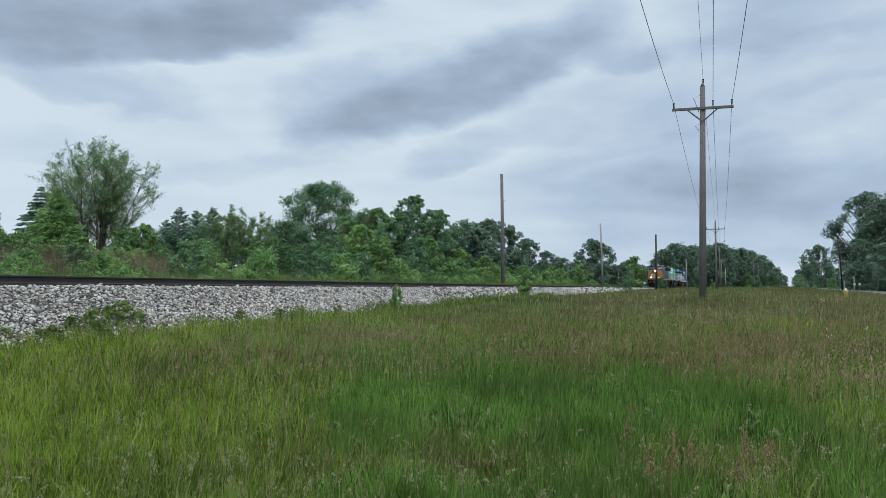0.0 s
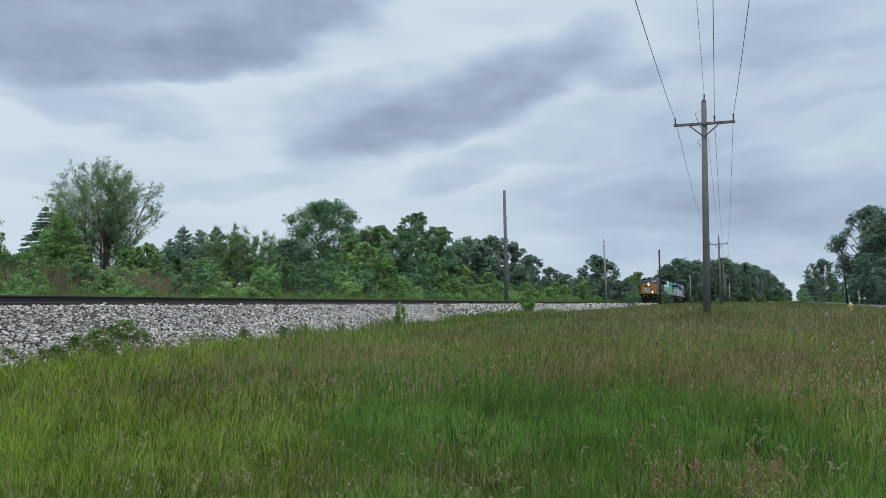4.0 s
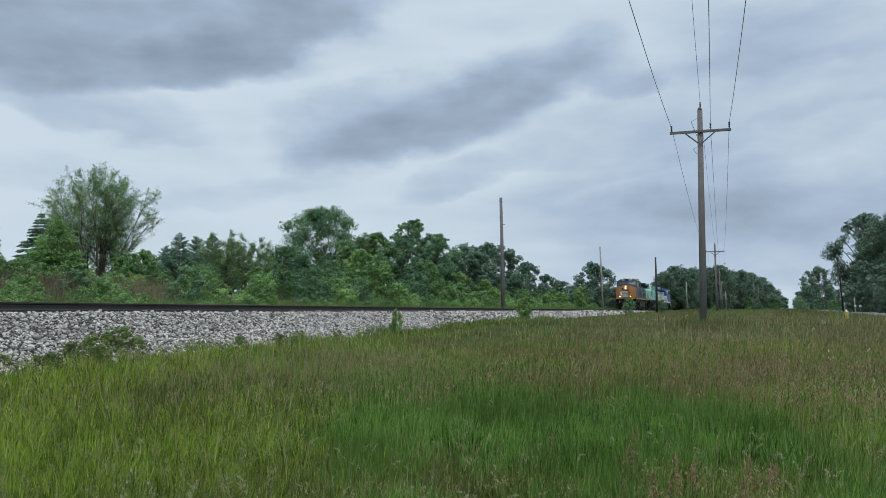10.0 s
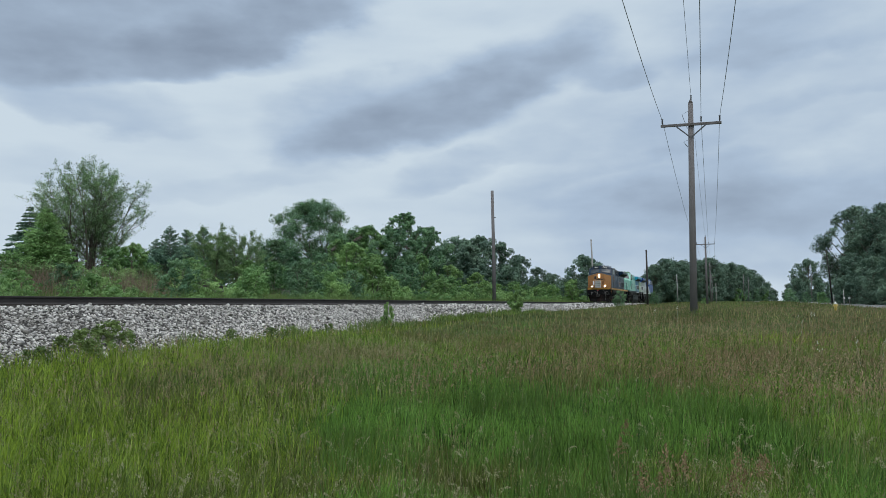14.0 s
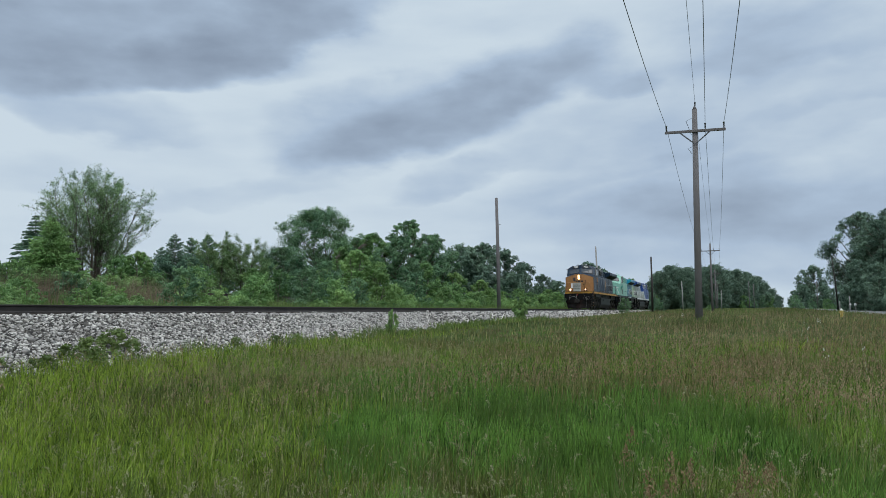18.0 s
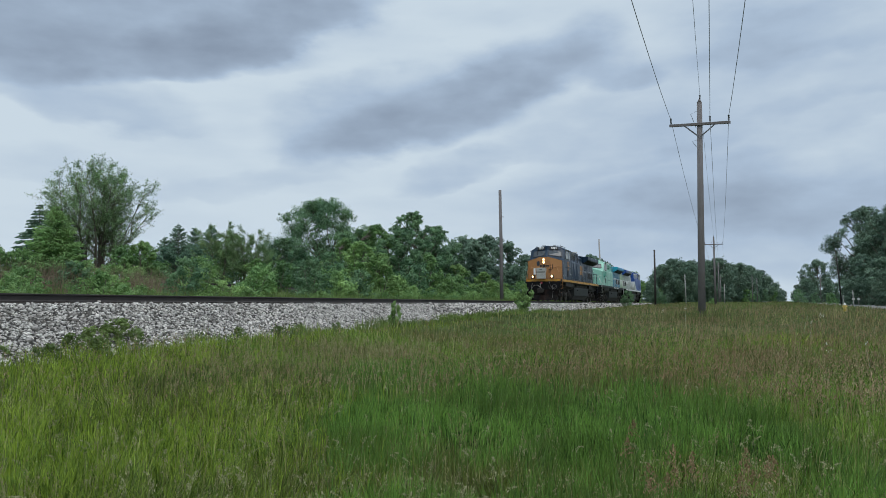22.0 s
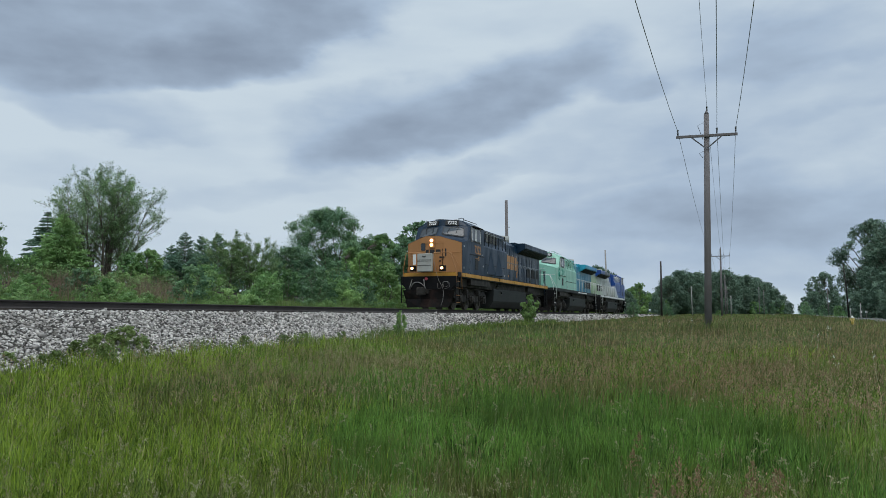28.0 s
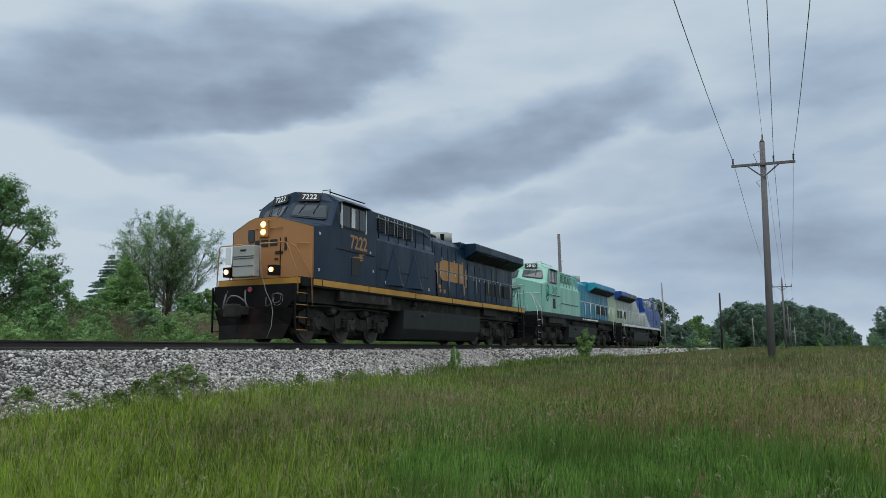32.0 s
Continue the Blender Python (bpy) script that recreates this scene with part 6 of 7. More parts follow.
    part("cab_roof_rail", tube([(1.05, 3.45, 4.78), (1.05, 5.7, 4.78)], 0.02, 6), S["trim"], cab)
    for x in (-0.55, 0.75):
        part("roof_grab", tube([(x, 3.5, 4.7), (x, 3.55, 4.86), (x + 0.3, 3.55, 4.86), (x + 0.3, 3.5, 4.7)], 0.014, 5), S["trim"], cab)
    bm = tube([(0.35, 4.4, 4.76), (0.35, 4.4, 4.92)], 0.03, 8)
    add_tube(bm, [(0.35, 4.3, 4.90), (0.35, 4.75, 4.92)], 0.03, 8, 0.07)
    add_tube(bm, [(0.25, 4.3, 4.90), (0.22, 4.62, 4.92)], 0.025, 8, 0.055)
    part("horn", bm, MAT["alu"], cab)
    # windscreens, number boards and wipers: set on the raked front by its own axes
    for s in (-1, 1):
        a, b = Vector((0, 2.42, 3.80)), Vector((s * 1.5, 2.92, 3.58))
        c, d = Vector((s * 1.34, 3.30, 4.38)), Vector((0, 2.96, 4.44))
        n = (b - a).cross(d - a).normalized()
        n = n if n.y < 0 else -n

        def at(u, v, off=0.0, a=a, b=b, c=c, d=d, n=n):
            return a + (b - a) * u * (1 - v) + (d - a) * v * (1 - u) + (c - a) * u * v + n * off
        for nm, m, u0, u1, v0, v1, off in (("window_frame", MAT["rubber"], 0.10, 0.88, 0.22, 0.90, 0.012), ("windscreen", MAT["glass"], 0.13, 0.85, 0.28, 0.85, 0.022)):
            bm = bmesh.new()
            k = 0.06
            loop = [(u0 + k, v0), (u1 - k, v0), (u1, v0 + k), (u1 - 0.01, v1 - k), (u1 - k - 0.02, v1), (u0 + k, v1), (u0, v1 - k), (u0, v0 + k)]
            lo, hi = [bm.verts.new(at(u, v, 0.0)) for u, v in loop], [bm.verts.new(at(u, v, off)) for u, v in loop]
            bm.faces.new(hi)
            for i in range(8):
                bm.faces.new((lo[i], lo[(i + 1) % 8], hi[(i + 1) % 8], hi[i]))
            bmesh.ops.recalc_face_normals(bm, faces=bm.faces)
            part(nm, bm, m, cab)
        for u in (0.36, 0.66):
            part("wiper", tube([at(u, 0.95, 0.05), at(u - 0.08, 0.42, 0.04)], 0.012, 5), MAT["rubber"], cab)
        # number board on the brow
        p, q, t_ = Vector((0, 2.96, 4.44)), Vector((s * 1.34, 3.30, 4.38)), Vector((0, 3.05, 4.80))
        ux = (q - p).normalized()
        uz = (t_ - p) - ux * (t_ - p).dot(ux)
        uz.normalize()
        nn = ux.cross(uz)
        nn = nn if nn.y < 0 else -nn
        cen = p + ux * 0.56 + uz * 0.165
        bm = bmesh.new()
        loop = [(-0.36, -0.10), (-0.32, -0.14), (0.32, -0.14), (0.36, -0.10), (0.36, 0.10), (0.32, 0.14), (-0.32, 0.14), (-0.36, 0.10)]
        lo, hi = [bm.verts.new(cen + ux * i + uz * j - nn * 0.04) for i, j in loop], [bm.verts.new(cen + ux * i + uz * j + nn * 0.05) for i, j in loop]
        bm.faces.new(hi)
        for i in range(8):
            bm.faces.new((lo[i], lo[(i + 1) % 8], hi[(i + 1) % 8], hi[i]))
        bmesh.ops.recalc_face_normals(bm, faces=bm.faces)
        board = part("number_board", bm, MAT["rubber"], L, "black number board with white digits")
        tx = ux if ux.x > 0 else -ux
        m = Matrix.Translation(cen + nn * 0.052) @ Matrix((tx, uz, nn)).transposed().to_4x4()
        writing(S["number"], 0.24, m, MAT["digit_white"], board, "digits", 0.002, 1.05)
    # cab side windows
    for s in (-1, 1):
        bm = bmesh.new()
        add_box(bm, s * 1.5 - 0.015, s * 1.5 + 0.015, 3.42, 5.05, 3.60, 4.38, 0.01)
        fr = part("window_frame", bm, MAT["rubber"], cab)
        for y0, y1 in ((3.50, 3.95), (4.02, 4.50), (4.57, 4.98)):
            part("side_window", box(s * 1.5 - 0.02, s * 1.5 + 0.022, y0, y1, 3.66, 4.33, 0.006), MAT["glass"], cab)
        for y in (3.46, 4.98):
            part("window_post", box(s * 1.52 - 0.02, s * 1.52 + 0.02, y - 0.025, y + 0.025, 3.58, 4.40, 0.004), MAT["white_paint"], cab)
        part("sun_shade", box(s * 1.56 - 0.09, s * 1.56 + 0.09, 3.4, 5.1, 4.39, 4.42, 0.004), S["trim"], cab)
        part("window_panel", box(s * 1.5 - 0.02, s * 1.5 + 0.026, 4.06, 4.28, 3.68, 4.31, 0.004), MAT["white_paint"], cab)
        part("mirror", box(s * 1.60 - 0.01, s * 1.60 + 0.01, 3.26, 3.36, 3.66, 4.05, 0.006), MAT["alu"], cab)
        part("cab_door", box(s * 1.5 - 0.01, s * 1.5 + 0.014, 4.10, 4.62, 2.15, 2.72, 0.006), MAT["rubber"], cab)
        part("grab_bar", box(s * 1.5 - 0.01, s * 1.5 + 0.035, 3.2, 5.6, 2.90, 2.93, 0.004), MAT["rubber"], cab)
        for y, z in ((2.25, 3.25), (2.22, 2.15), (5.3, 3.0), (5.5, 2.4)):
            part("side_light", box(s * 1.5 - 0.01, s * 1.5 + 0.02, y - 0.04, y + 0.04, z - 0.045, z + 0.045, 0.006), MAT["alu"], cab)
        if S["side_number"]:
            writing(S["number"], 0.62, side_text(s, 4.55, 3.20, 1.503), S["number_mat"], cab, "road_number", 0.003, 0.88)
    # cabinets behind the cab, full width below, stepped back above
    bm = bmesh.new()
    out = [(-1.48, 1.885), (-1.48, 3.50), (-1.3, 3.82), (-1.3, 4.50), (-1.0, 4.62), (1.0, 4.62), (1.3, 4.50), (1.3, 3.82), (1.48, 3.50), (1.48, 1.885)]
    add_prism(bm, out, "y", 5.77, 10.5, 0.02)
    cabinet = part("electrical_cabinet", bm, body, L)
    for s in (-1, 1):
        for y in (6.15, 6.85, 7.55, 8.25):
            bm = add_box(bmesh.new(), s * 1.29 - 0.05, s * 1.29 + 0.05, y, y + 0.50, 3.86, 4.42, 0.015)
            gl = part("grid_louvre", bm, MAT["screen"], cabinet)
            for yy in (y + 0.01, y + 0.49):
                part("louvre_frame", box(s * 1.345 - 0.012, s * 1.345 + 0.012, yy - 0.018, yy + 0.018, 3.84, 4.44, 0.003), S["louvre"], gl)
            for k in range(5):
                part("slat", box(s * 1.345 - 0.01, s * 1.345 + 0.01, y + 0.04, y + 0.46, 3.90 + 0.1 * k, 3.93 + 0.1 * k), body, gl)
        for y0, zt in ((6.3, 3.45), (7.9, 3.35)) if S["lead"] else ():
            bm = bmesh.new()
            for tri in ([(s * 1.49, y0, 2.0), (s * 1.49, y0 + 1.5, 2.0), (s * 1.49, y0 + 0.75, zt)],):
                lo = [bm.verts.new(v) for v in tri]
                apex = bm.verts.new((s * 1.68, y0 + 0.95, 2.03))
                for i in range(3):
                    bm.faces.new((lo[i], lo[(i + 1) % 3], apex))
                bm.faces.new(lo)
            bmesh.ops.recalc_face_normals(bm, faces=bm.faces)
            part("blower_cowl", bm, body, cabinet)
        part("hood_rail", tube([(s * 1.40, 5.8, 4.2), (s * 1.42, 5.85, 4.30), (s * 1.42, 9.4, 4.28), (s * 1.3, 10.3, 4.20)], 0.026, 6), S["hood_rail"] if S["lead"] else S["trim"], cabinet)
        for y in (6.0, 6.75, 7.45, 8.15, 8.85, 9.6, 10.35):
            part("rail_post", tube([(s * 1.43, y, 3.58), (s * 1.43, y, 4.30)], 0.018, 5), S["trim"], cabinet)
        part("grab_bar", box(s * 1.48 - 0.01, s * 1.48 + 0.03, 6.0, 9.9, 2.52, 2.55, 0.004), MAT["rubber"], cabinet)
        for y in (6.4, 7.7, 9.1, 9.9):
            part("side_light", box(s * 1.48 - 0.01, s * 1.48 + 0.02, y - 0.04, y + 0.04, 2.02, 2.14, 0.006), MAT["alu"], cabinet)
    # long hood with doors, then the radiator section
    bm = bmesh.new()
    out = [(-0.98, 1.885), (-0.98, 4.20), (-0.74, 4.44), (0.74, 4.44), (0.98, 4.20), (0.98, 1.885)]
    add_prism(bm, out, "y", 10.52, 21.15, 0.02)
    hood = part("long_hood", bm, body, L)
    for s in (-1, 1):
        y = 10.7
        for k in range(12):
            w = 0.62 if k % 3 else 0.82
            if y + w > 20.9:
                break
            d = part("hood_door", box(s * 0.985 - 0.012, s * 0.985 + 0.014, y, y + w - 0.05, 2.0, 4.05 if y < 14.2 else 3.6, 0.008), body, hood)
            part("latch", box(s * 1.0 - 0.01, s * 1.0 + 0.02, y + w - 0.15, y + w - 0.09, 2.9, 3.02, 0.004), MAT["alu"], d)
            y += w + 0.04
        for y0, y1, z0, z1 in ((17.2, 18.2, 2.35, 2.95), (18.5, 19.4, 2.35, 2.95), (19.7, 20.6, 2.35, 2.95)):
            part("vent", box(s * 1.0 - 0.01, s * 1.0 + 0.03, y0, y1, z0, z1, 0.008), MAT["screen"], hood)
        for y in (11.0, 12.2, 13.5, 14.4):
            part("lifting_eye", tube([(s * 0.99, y, 3.5), (s * 1.03, y, 3.55), (s * 0.99, y, 3.6)], 0.018, 5), MAT["alu"], hood)
    bm = bmesh.new()
    for s in (-1, 1):
        add_prism(bm, [(s * 0.97, 3.80), (s * 1.53, 4.12), (s * 1.55, 4.16), (s * 1.55, 4.44), (s * 1.50, 4.49), (s * 0.97, 4.49)], "y", 14.75, 21.4, 0.015)
    add_box(bm, -0.98, 0.98, 14.3, 21.35, 4.25, 4.52, 0.02)
    wing = part("radiator_wing", bm, wing_m, L)
    for s in (-1, 1):
        for k in range(14):
            bm = bmesh.new()
            y = 14.95 + k * 0.455
            a, b = Vector((s * 1.03, y, 3.835)), Vector((s * 1.50, y, 4.10))
            n = Vector((s * 0.5, 0, -0.87)) * 0.012
            vs = [bm.verts.new(v) for v in (a + n, b + n, b + n + Vector((0, 0.40, 0)), a + n + Vector((0, 0.40, 0)))]
            bm.faces.new(vs)
            r = bmesh.ops.extrude_face_region(bm, geom=list(bm.faces))
            bmesh.ops.translate(bm, vec=Vector((s * 0.5, 0, -0.87)) * 0.02, verts=[v for v in r["geom"] if isinstance(v, bmesh.types.BMVert)])
            bmesh.ops.recalc_face_normals(bm, faces=bm.faces)
            part("radiator_screen", bm, MAT["screen"], wing)
    part("exhaust_stack", prism([(-0.42, 13.7), (0.42, 13.7), (0.36, 14.75), (-0.36, 14.75)], "z", 4.42, 4.86, 0.03), B, hood, "black exhaust stack with a pale lip")
    part("stack_lip", tube([(0, 14.2, 4.46), (0, 14.2, 4.94)], 0.58, 24, 0.56), MAT["grey_box"], hood)
    part("roof_lump", prism([(-0.35, 12.7), (0.35, 12.7), (0.3, 13.2), (-0.3, 13.2)], "z", 4.42, 4.72, 0.06), B, hood)
    part("roof_hatch", box(-0.7, 0.7, 10.8, 11.8, 4.43, 4.56, 0.03), B, hood)
    part("roof_fan", tube([(0, 16.2, 4.5), (0, 16.2, 4.58)], 0.6, 20), B, wing)
    part("roof_fan", tube([(0, 18.9, 4.5), (0, 18.9, 4.58)], 0.6, 20), B, wing)
    part("cable_conduit", tube([(0.95, 10.55, 4.42), (1.05, 10.7, 3.8), (1.08, 11.5, 2.9), (1.08, 11.55, 1.9)], 0.03, 6), B, hood)
    # fuel tank, air reservoirs
    part("fuel_tank", prism([(-1.32, 0.55), (-1.05, 0.16), (1.05, 0.16), (1.32, 0.55), (1.36, 1.22), (1.2, 1.30), (-1.2, 1.30), (-1.36, 1.22)], "y", 8.05, 15.6, 0.03), MAT["tank_grey"], L, "long dusty dark fuel tank")
    for s in (-1, 1):
        part("fuel_filler", tube([(s * 1.36, 9.6, 1.05), (s * 1.44, 9.6, 1.08)], 0.06, 10), MAT["tank_grey"], L)
        part("bell", tube([(s * 1.36, 8.9, 1.38), (s * 1.36, 8.9, 1.55)], 0.12, 12, 0.05), MAT["tank_grey"], L)
    # trucks
    truck(L, 4.55, wheel_me, wheels)
    truck(L, 18.15, wheel_me, wheels)
    # ends: pilot or plow, coupler, steps, hoses
    bm = bmesh.new()
    P = [(-1.40, 1.10, 0.98), (-0.30, 0.72, 1.0), (0.30, 0.72, 1.0), (1.40, 1.10, 0.98)]
    Q = [(-1.12, 0.98, 0.10), (-0.18, 0.46, 0.10), (0.18, 0.46, 0.10), (1.12, 0.98, 0.10)]
    mid = [((a[0] + b[0]) / 2, (a[1] + b[1]) / 2 + 0.10, 0.52) for a, b in zip(P, Q)]
    for rows_ in ((P, mid), (mid, Q)):
        for i in range(3):
            add_poly(bm, [rows_[0][i], rows_[0][i + 1], rows_[1][i + 1], rows_[1][i]])
    bmesh.ops.remove_doubles(bm, verts=bm.verts, dist=0.001)
    r = bmesh.ops.extrude_face_region(bm, geom=list(bm.faces))
    bmesh.ops.translate(bm, vec=(0, 0.05, 0), verts=[v for v in r["geom"] if isinstance(v, bmesh.types.BMVert)])
    bmesh.ops.recalc_face_normals(bm, faces=bm.faces)
    part("snow_plow", bm, MAT["plow"], L, "rusty black snow plow")
    part("pilot_plate", prism([(-1.45, 1.68), (-1.45, 1.25), (-1.2, 1.0), (-0.95, 0.55), (0.95, 0.55), (1.2, 1.0), (1.45, 1.25), (1.45, 1.68)], "y", 1.12, 1.30, 0.015), B, L)
    part("rear_plate", box(-1.45, 1.45, 21.45, 21.60, 0.35, 1.68, 0.015), B, L)
    for y, d in ((1.15, -1), (21.58, 1)):
        bm = add_box(bmesh.new(), -0.16, 0.16, min(y, y + d * 0.75), max(y, y + d * 0.75), 0.78, 1.02, 0.02)
        add_box(bm, -0.26, 0.12, min(y + d * 0.7, y + d * 1.05), max(y + d * 0.7, y + d * 1.05), 0.70, 1.08, 0.05)
        part("coupler", bm, MAT["truck_grime"], L, "rusty knuckle coupler")
        # hoses droop in arcs from the end plate
        for x0, x1, z0, z1, dip in ((-0.98, -0.10, 1.02, 1.0, -0.36), (0.50, 0.78, 1.30, 1.28, 0.26), (-0.30, 0.30, 1.0, 1.0, 0.28)):
            pts = [(x0 + (x1 - x0) * i / 8, y + d * (0.10 + 0.16 * math.sin(math.pi * i / 8)), z0 + (z1 - z0) * i / 8 - dip * (1 - abs(i / 4 - 1) ** 2.6)) for i in range(9)]
            part("air_hose", tube(pts, 0.022, 6), MAT["hose"] if S["lead"] and d < 0 and dip < 0 else T, L)
    for s in (-1, 1):
        for y, d in ((1.12, 1), (21.1, -1)):
            bm = bmesh.new()
            add_box(bm, s * 1.47 - 0.02, s * 1.47 + 0.02, y - 0.05, y + 0.0, 0.32, 1.66)
            add_box(bm, s * 1.47 - 0.02, s * 1.47 + 0.02, y + 0.56 * d - 0.02, y + 0.56 * d + 0.02, 0.32, 1.66)
            st = part("step_well", bm, B, L)
            for z in (0.36, 0.72, 1.08, 1.42):
                bm = add_box(bmesh.new(), s * 1.34 - 0.14, s * 1.34 + 0.14, min(y, y + 0.54 * d), max(y, y + 0.54 * d), z - 0.02, z, 0.004)
                part("step", bm, B, st)
                part("step_edge", box(s * 1.485 - 0.012, s * 1.485 + 0.012, min(y, y + 0.54 * d), max(y, y + 0.54 * d), z - 0.018, z + 0.006, 0.003), S["step_edge"] if d > 0 or not S["lead"] else T, st)
            if d < 0:
                handrail(L, [(s * 1.52, y - 0.6, 0.9), (s * 1.52, y - 0.6, 1.9), (s * 1.46, y - 0.6, 2.92)], S["rear_rail"])
        # side handrail with its posts
        handrail(L, [(s * 1.42, 10.2, 2.92), (s * 1.46, 10.4, 2.95), (s * 1.46, 21.2, 2.95), (s * 1.3, 21.45, 2.95)], S["long_rail"], 0.021)
        for k in range(8):
            y = 10.45 + k * 1.5
            part("stanchion", tube([(s * 1.46, min(y, 21.2), 1.87), (s * 1.46, min(y, 21.2), 2.95)], 0.02, 6), S["long_rail"], L)
        # rear platform rail
        handrail(L, [(s * 1.3, 21.45, 2.95), (s * 0.45, 21.45, 2.95), (s * 0.45, 21.45, 1.88)], S["rear_rail"])
        for x in (1.3, 0.9):
            part("stanchion", tube([(s * x, 21.45, 1.88), (s * x, 21.45, 2.95)], 0.018, 5), S["rear_rail"], L)
        # front platform rail
        handrail(L, [(s * 0.30, 0.98, 1.88), (s * 0.30, 0.96, 2.80), (s * 0.34, 0.96, 2.86), (s * 1.14, 1.0, 2.86), (s * 1.20, 1.02, 2.82), (s * 1.44, 1.22, 1.98), (s * 1.45, 1.24, 1.36), (s * 1.40, 1.24, 1.30), (s * 1.28, 1.26, 1.30)], rail_m)
        handrail(L, [(s * 0.95, 1.60, 2.86), (s * 1.02, 1.54, 2.86), (s * 1.12, 1.56, 2.80), (s * 1.49, 1.86, 2.0), (s * 1.52, 1.88, 1.05)], rail_m)
    # lamps
    hl = part("headlight_housing", box(-0.16, 0.16, 1.50, 1.60, 3.14, 3.66, 0.02), S["lamp_box"], L)
    for z in (3.29, 3.52):
        bm = tube([(0, 1.51, z), (0, 1.485, z), (0, 1.48, z)], 0.10, 16, 0.09)
        part("headlight", bm, MAT["lamp_lit"] if S["lead"] else MAT["alu"], hl)
        if S["lead"]:
            part("bulb", tube([(0, 1.478, z), (0, 1.472, z)], 0.046, 12), MAT["lamp_core"], hl)
    for s in (-1, 1):
        d = part("ditch_light_housing", box(s * 0.80 - 0.14, s * 0.80 + 0.14, 0.86, 1.12, 1.92, 2.21, 0.02), B if S["lead"] else S["lamp_box"], L)
        bm = tube([(s * 0.80, 0.87, 2.07), (s * 0.80, 0.83, 2.07), (s * 0.80, 0.825, 2.07)], 0.075, 16, 0.07)
        part("ditch_light", bm, MAT["lamp_lit"] if S["lead"] else MAT["alu"], d)
        if S["lead"]:
            part("bulb", tube([(s * 0.80, 0.823, 2.07), (s * 0.80, 0.818, 2.07)], 0.042, 12), MAT["lamp_core"], d)
    part("nose_window", prism([(-0.60 + a, b + 0.06) for a, b in ((0.02, 2.96), (0.0, 3.0), (0.0, 3.28), (0.04, 3.34), (0.20, 3.34), (0.24, 3.28), (0.24, 3.0), (0.2, 2.94))], "y", 1.555, 1.60, 0.008), MAT["glass"], nose)
    part("nose_door_seam", box(0.56, 0.58, 1.575, 1.60, 1.95, 3.1, 0.003), B, nose)
    for s in (-1, 1):
        part("nose_grab", tube([(s * 0.20, 1.59, 3.40), (s * 0.22, 1.54, 3.40), (s * 0.62, 1.56, 3.40), (s * 0.64, 1.61, 3.40)], 0.012, 5), rail_m, nose)
        part("nose_grab", tube([(s * 1.05, 1.78, 2.92), (s * 1.06, 1.72, 2.92), (s * 1.36, 1.84, 2.92), (s * 1.38, 1.90, 2.92)], 0.014, 5), rail_m, nose)
    part("marker_lamp", tube([(-0.12, 1.14, 1.55), (-0.12, 1.08, 1.55)], 0.075, 12), MAT["lamp_red"], L)
    return L


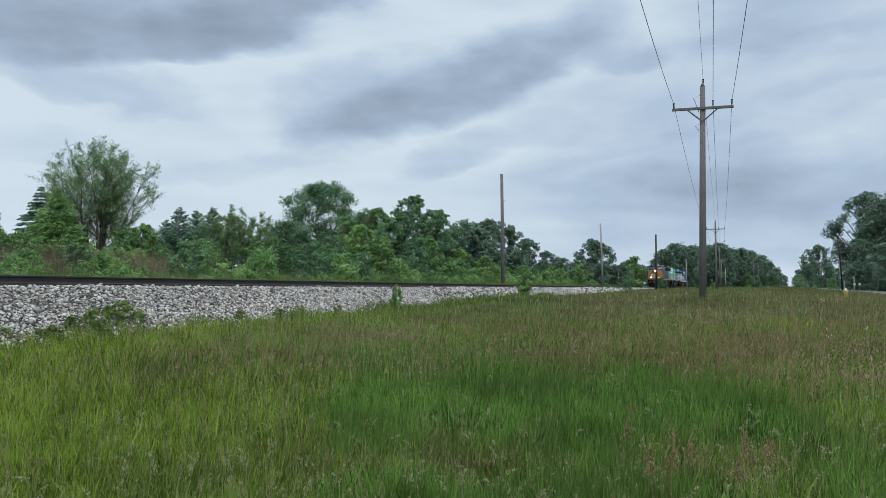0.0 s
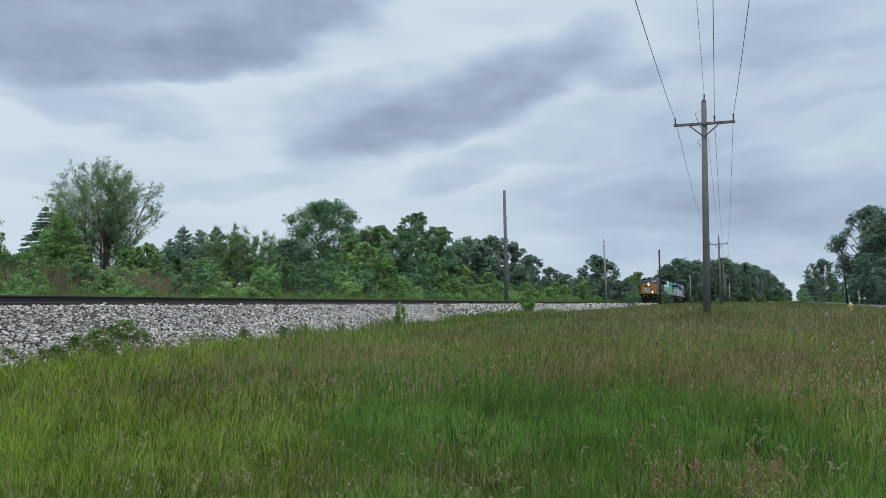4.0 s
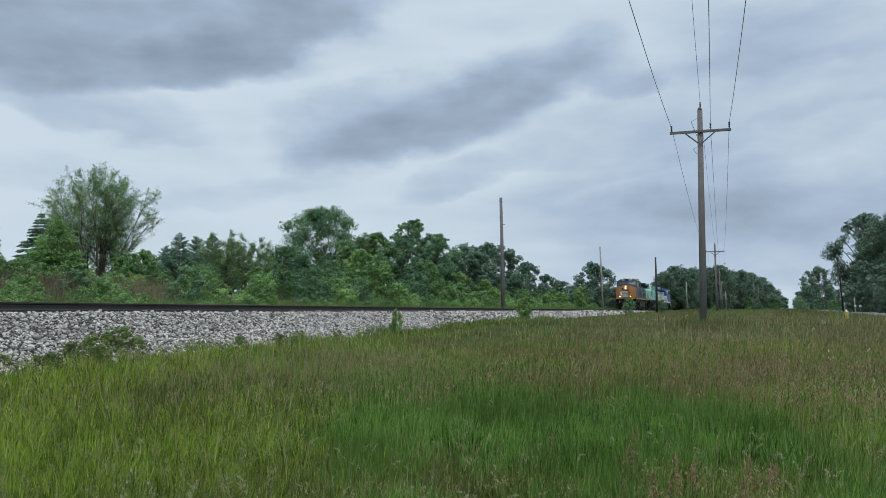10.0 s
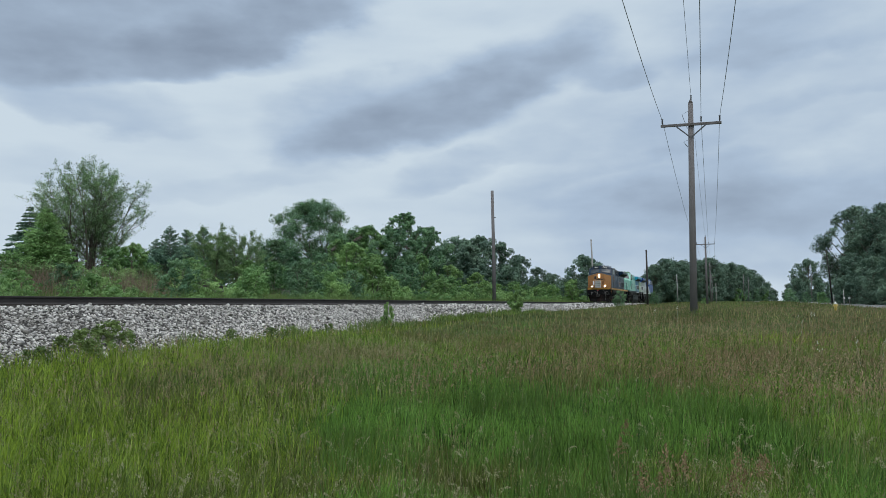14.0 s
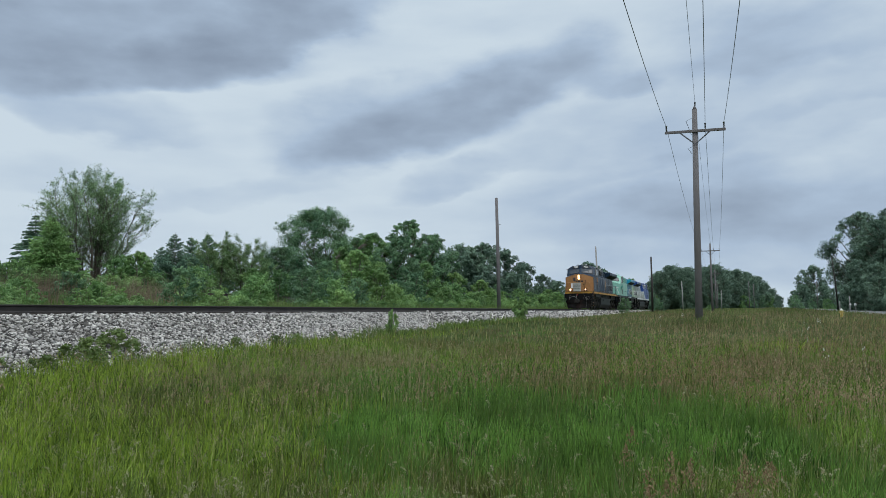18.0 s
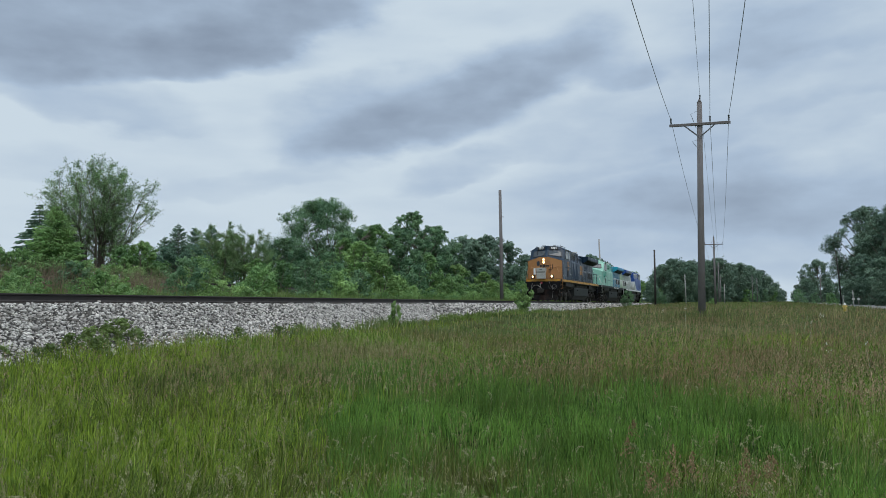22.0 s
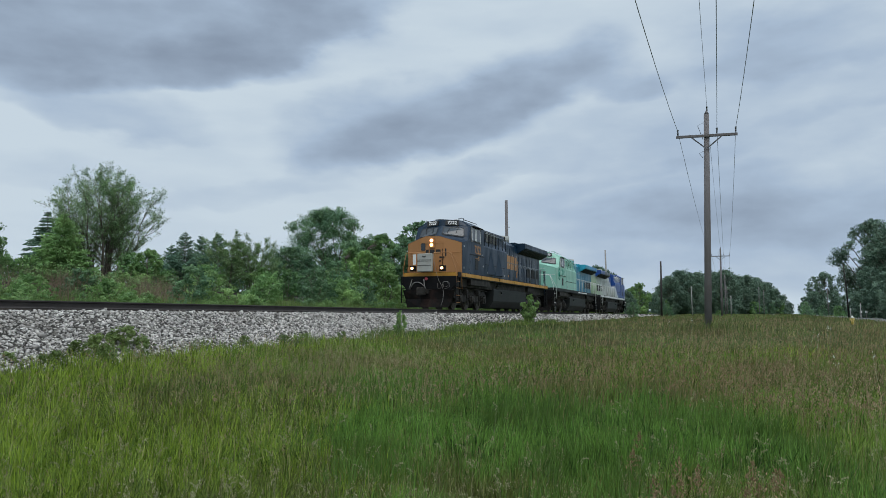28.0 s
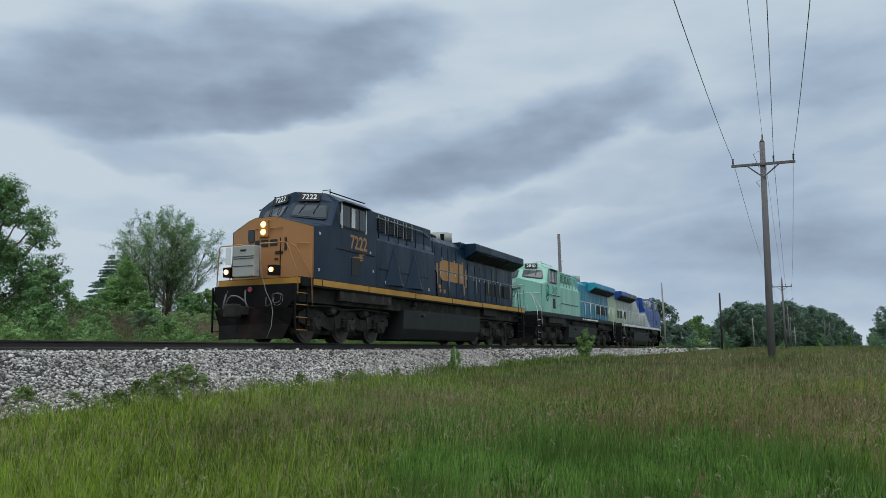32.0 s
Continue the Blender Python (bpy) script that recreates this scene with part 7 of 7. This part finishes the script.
def lead_extras(L):
    """What only the leading locomotive carries: a grey cabinet on the front deck, nose marks and side marks as plain shapes."""
    bm = add_box(bmesh.new(), -0.46, 0.30, 0.70, 1.05, 1.89, 2.80, 0.03)
    cabn = part("front_cabinet", bm, MAT["grey_box"], L, "light grey steel cabinet on the front deck")
    for z in (2.20, 2.42, 2.48):
        part("seam", box(-0.45, 0.29, 0.688, 0.704, z - 0.012, z + 0.006), MAT["rubber"], cabn)
    part("handle", box(-0.18, 0.02, 0.67, 0.704, 2.64, 2.68, 0.006), MAT["rubber"], cabn)
    # dark plain shapes on the nose
    for x0, x1, z0, z1 in ((-0.34, -0.18, 2.90, 3.06), (-0.12, 0.14, 2.86, 3.06), (0.20, 0.46, 2.86, 3.06), (0.40, 0.54, 2.62, 2.70), (0.60, 0.66, 2.62, 2.70), (0.38, 0.50, 2.44, 2.5)):
        part("nose_mark", box(x0, x1, 1.562, 1.60, z0, z1, 0.003), MAT["rubber"], L)
    part("vent_slot", box(0.70, 0.76, 1.60, 1.64, 2.72, 3.10, 0.003), MAT["rubber"], L)
    # jumper cable looped over the deck
    pts = [(0.34, 0.94, 2.80), (0.38, 0.88, 2.4), (0.50, 0.84, 1.9), (0.66, 0.82, 1.45), (0.86, 0.82, 1.1), (0.92, 0.80, 0.85), (0.88, 0.80, 0.45), (0.80, 0.72, 0.15)]
    part("jumper_cable", tube(pts, 0.0095, 6), MAT["hose"], L)
    for r, cx, cz, tall in ((0.15, 0.98, 1.25, 0.9), (0.17, 1.03, 1.22, 1.05)):
        loop = [(cx + r * math.cos(a * 0.524) + 0.03 * math.sin(a * 1.3), 0.86 + 0.02 * math.sin(a), cz + r * tall * math.sin(a * 0.524)) for a in range(13)]
        part("jumper_cable", tube(loop, 0.007, 5), MAT["hose"], L)
    # end hoses that hang from the deck to the bow of the middle one
    for xa, xb in ((-0.86, -1.0), (-0.22, -0.10)):
        pts = [(xa, 1.02, 1.52), (xa * 0.8 + xb * 0.2, 0.98, 1.42), ((xa + xb) / 2, 0.95, 1.2), (xb, 0.98, 1.02)]
        part("air_hose", tube(pts, 0.024, 6), MAT["hose"], L)
    part("white_panel", box(-0.68, -0.52, 0.66, 0.70, 2.24, 2.76, 0.01), MAT["white_paint"], L, "upright white plate beside the cabinet")
    for s in (-1, 1):
        # broad gold shapes on the hood, and a bolt-like bar under the number
        for y0, y1, z0, z1 in ((11.65, 11.80, 2.47, 3.32), (11.87, 12.12, 2.32, 2.46), (14.75, 14.87, 2.52, 3.32), (11.96, 12.15, 2.14, 2.28), (12.36, 12.58, 2.14, 2.28), (14.47, 14.66, 2.17, 2.57)):
            part("side_mark", box(s * 1.0 - 0.006, s * 1.0 + 0.010, y0, y1, z0, z1, 0.003), MAT["digit_gold"], L)
        for out in ([(11.99, 2.82), (12.24, 2.66), (12.86, 2.66), (12.86, 3.52), (12.24, 3.52), (11.99, 3.36)], [(13.01, 2.66), (13.91, 2.66), (13.91, 3.52), (13.01, 3.52)], [(14.07, 2.66), (14.50, 2.66), (14.50, 3.52), (14.07, 3.52)]):
            part("side_mark", prism(out, "x", s * 1.0 - 0.004, s * 1.0 + 0.009), MAT["digit_gold"], L)
        for out in ([(4.0, 2.72), (4.6, 2.80), (4.55, 2.88), (5.15, 2.94), (4.75, 2.82), (4.85, 2.74)], [(4.25, 2.62), (4.75, 2.66), (4.9, 2.72), (4.5, 2.70)]):
            part("side_mark", prism(out, "x", s * 1.5 - 0.004, s * 1.5 + 0.006), MAT["digit_gold"], L)


def build_train():
    wheel_me = wheelset_mesh()
    wheels = []
    M = MAT
    schemes = [
        ("dark blue and gold freight locomotive with lit headlights", dict(body=M["navy"], nose=M["gold"], wing=M["navy"], rear_rail=M["navy"], rail=M["gold"], stripe=M["stripe_gold"], deck=M["black_paint"], louvre=M["grey_box"], trim=M["black_paint"], long_rail=M["rail_grey"], hood_rail=M["rail_grey"], step_edge=M["gold"],
              lamp_box=M["gold"], number="7222", number_mat=M["digit_gold"], side_number=True, lead=True, nose_label="gold nose panel with dark marks")),
        ("mint green freight locomotive shading to teal and blue", dict(body=M["mint"], nose=M["mint_plain"], wing=M["mint_wing"], rear_rail=M["white_paint"], rail=M["white_paint"], stripe=M["tank_grey"], deck=M["black_paint"], louvre=M["mint_plain"], trim=M["mint_plain"], long_rail=M["white_paint"], step_edge=M["white_paint"],
              lamp_box=M["mint_plain"], number="2010", number_mat=M["digit_green"], side_number=True, lead=False, nose_label="pale mint green nose")),
        ("white and royal blue freight locomotive running backwards", dict(body=M["pearl"], nose=M["white_paint"], wing=M["royal"], rear_rail=M["white_paint"], rail=M["white_paint"], stripe=M["white_paint"], deck=M["tank_grey"], louvre=M["white_paint"], trim=M["white_paint"], long_rail=M["white_paint"], step_edge=M["white_paint"],
              lamp_box=M["white_paint"], number="", number_mat=M["digit_white"], side_number=False, lead=False, nose_label="white nose"))]
    locos = []
    for label, S in schemes:
        ws = []
        L = locomotive(label, S, wheel_me, ws)
        locos.append(L)
        wheels.append(ws)
    lead_extras(locos[0])
    # round mark and dark sill of the second locomotive
    ring = [(1.507, 3.05 + 0.34 * math.cos(a * 0.524) * 0.8, 3.0 + 0.46 * math.sin(a * 0.524)) for a in range(13)]
    part("round_mark", tube(ring, 0.035, 6), MAT["digit_green"], locos[1], "green ring mark")
    part("round_mark", tube([(1.505, 3.05, 2.8), (1.505, 3.05, 3.2)], 0.09, 8), MAT["digit_green"], locos[1])
    ring = [(-0.15 + 0.24 * math.cos(a * 0.524), 1.56, 2.95 + 0.24 * math.sin(a * 0.524)) for a in range(13)]
    part("round_mark", tube(ring, 0.03, 6), MAT["digit_green"], locos[1], "green ring mark")
    # pale marks along the sill, and rust under the cab door
    rng = random.Random(5)
    for s in (-1, 1):
        y = 11.0
        while y < 15.4:
            w = rng.uniform(0.08, 0.22)
            part("sill_mark", box(s * 1.518 - 0.004, s * 1.518 + 0.004, y, y + w, 1.72, 1.81), MAT["digit_white"], locos[1])
            y += w + rng.choice((0.05, 0.05, 0.16))
    return locos, wheels


LOCOS, WHEELS = build_train()
SPACING = 22.7


def train_y(t):
    """Where the leading nose stands: the train slows a little on its way, from 4.8 to 4.5 m/s."""
    left = 32.0 - t
    return 17.25 + 4.53 * left + 0.004 * left * left


def on_line(y, backwards):
    """The pose of a locomotive whose forward end is at y, both trucks on the line."""
    ya, yb = y + 4.55, y + 18.15
    a, b = Vector((line_x(ya), ya, RAIL)), Vector((line_x(yb), yb, RAIL))
    way = (b - a).normalized()
    turn = -math.degrees(math.atan2(way.x, way.y))
    if backwards:
        return pose(*(a + way * 18.05), 0, 0, 180 + turn)
    return pose(*(a - way * 4.55), 0, 0, turn)


def motions():
    for k, ob in enumerate(LOCOS):
        walk(ob, [(t, on_line(train_y(t) + SPACING * k, k == 2)) for t in range(0, 33)])
        way = -1 if k == 2 else 1
        steps = 240
        for wheel, wy in WHEELS[k]:
            walk(wheel, [(32.0 * i / steps, pose(0, wy, 0.533, way * math.degrees((train_y(0) - train_y(32.0 * i / steps)) / 0.533) % 360)) for i in range(steps + 1)])


motions()
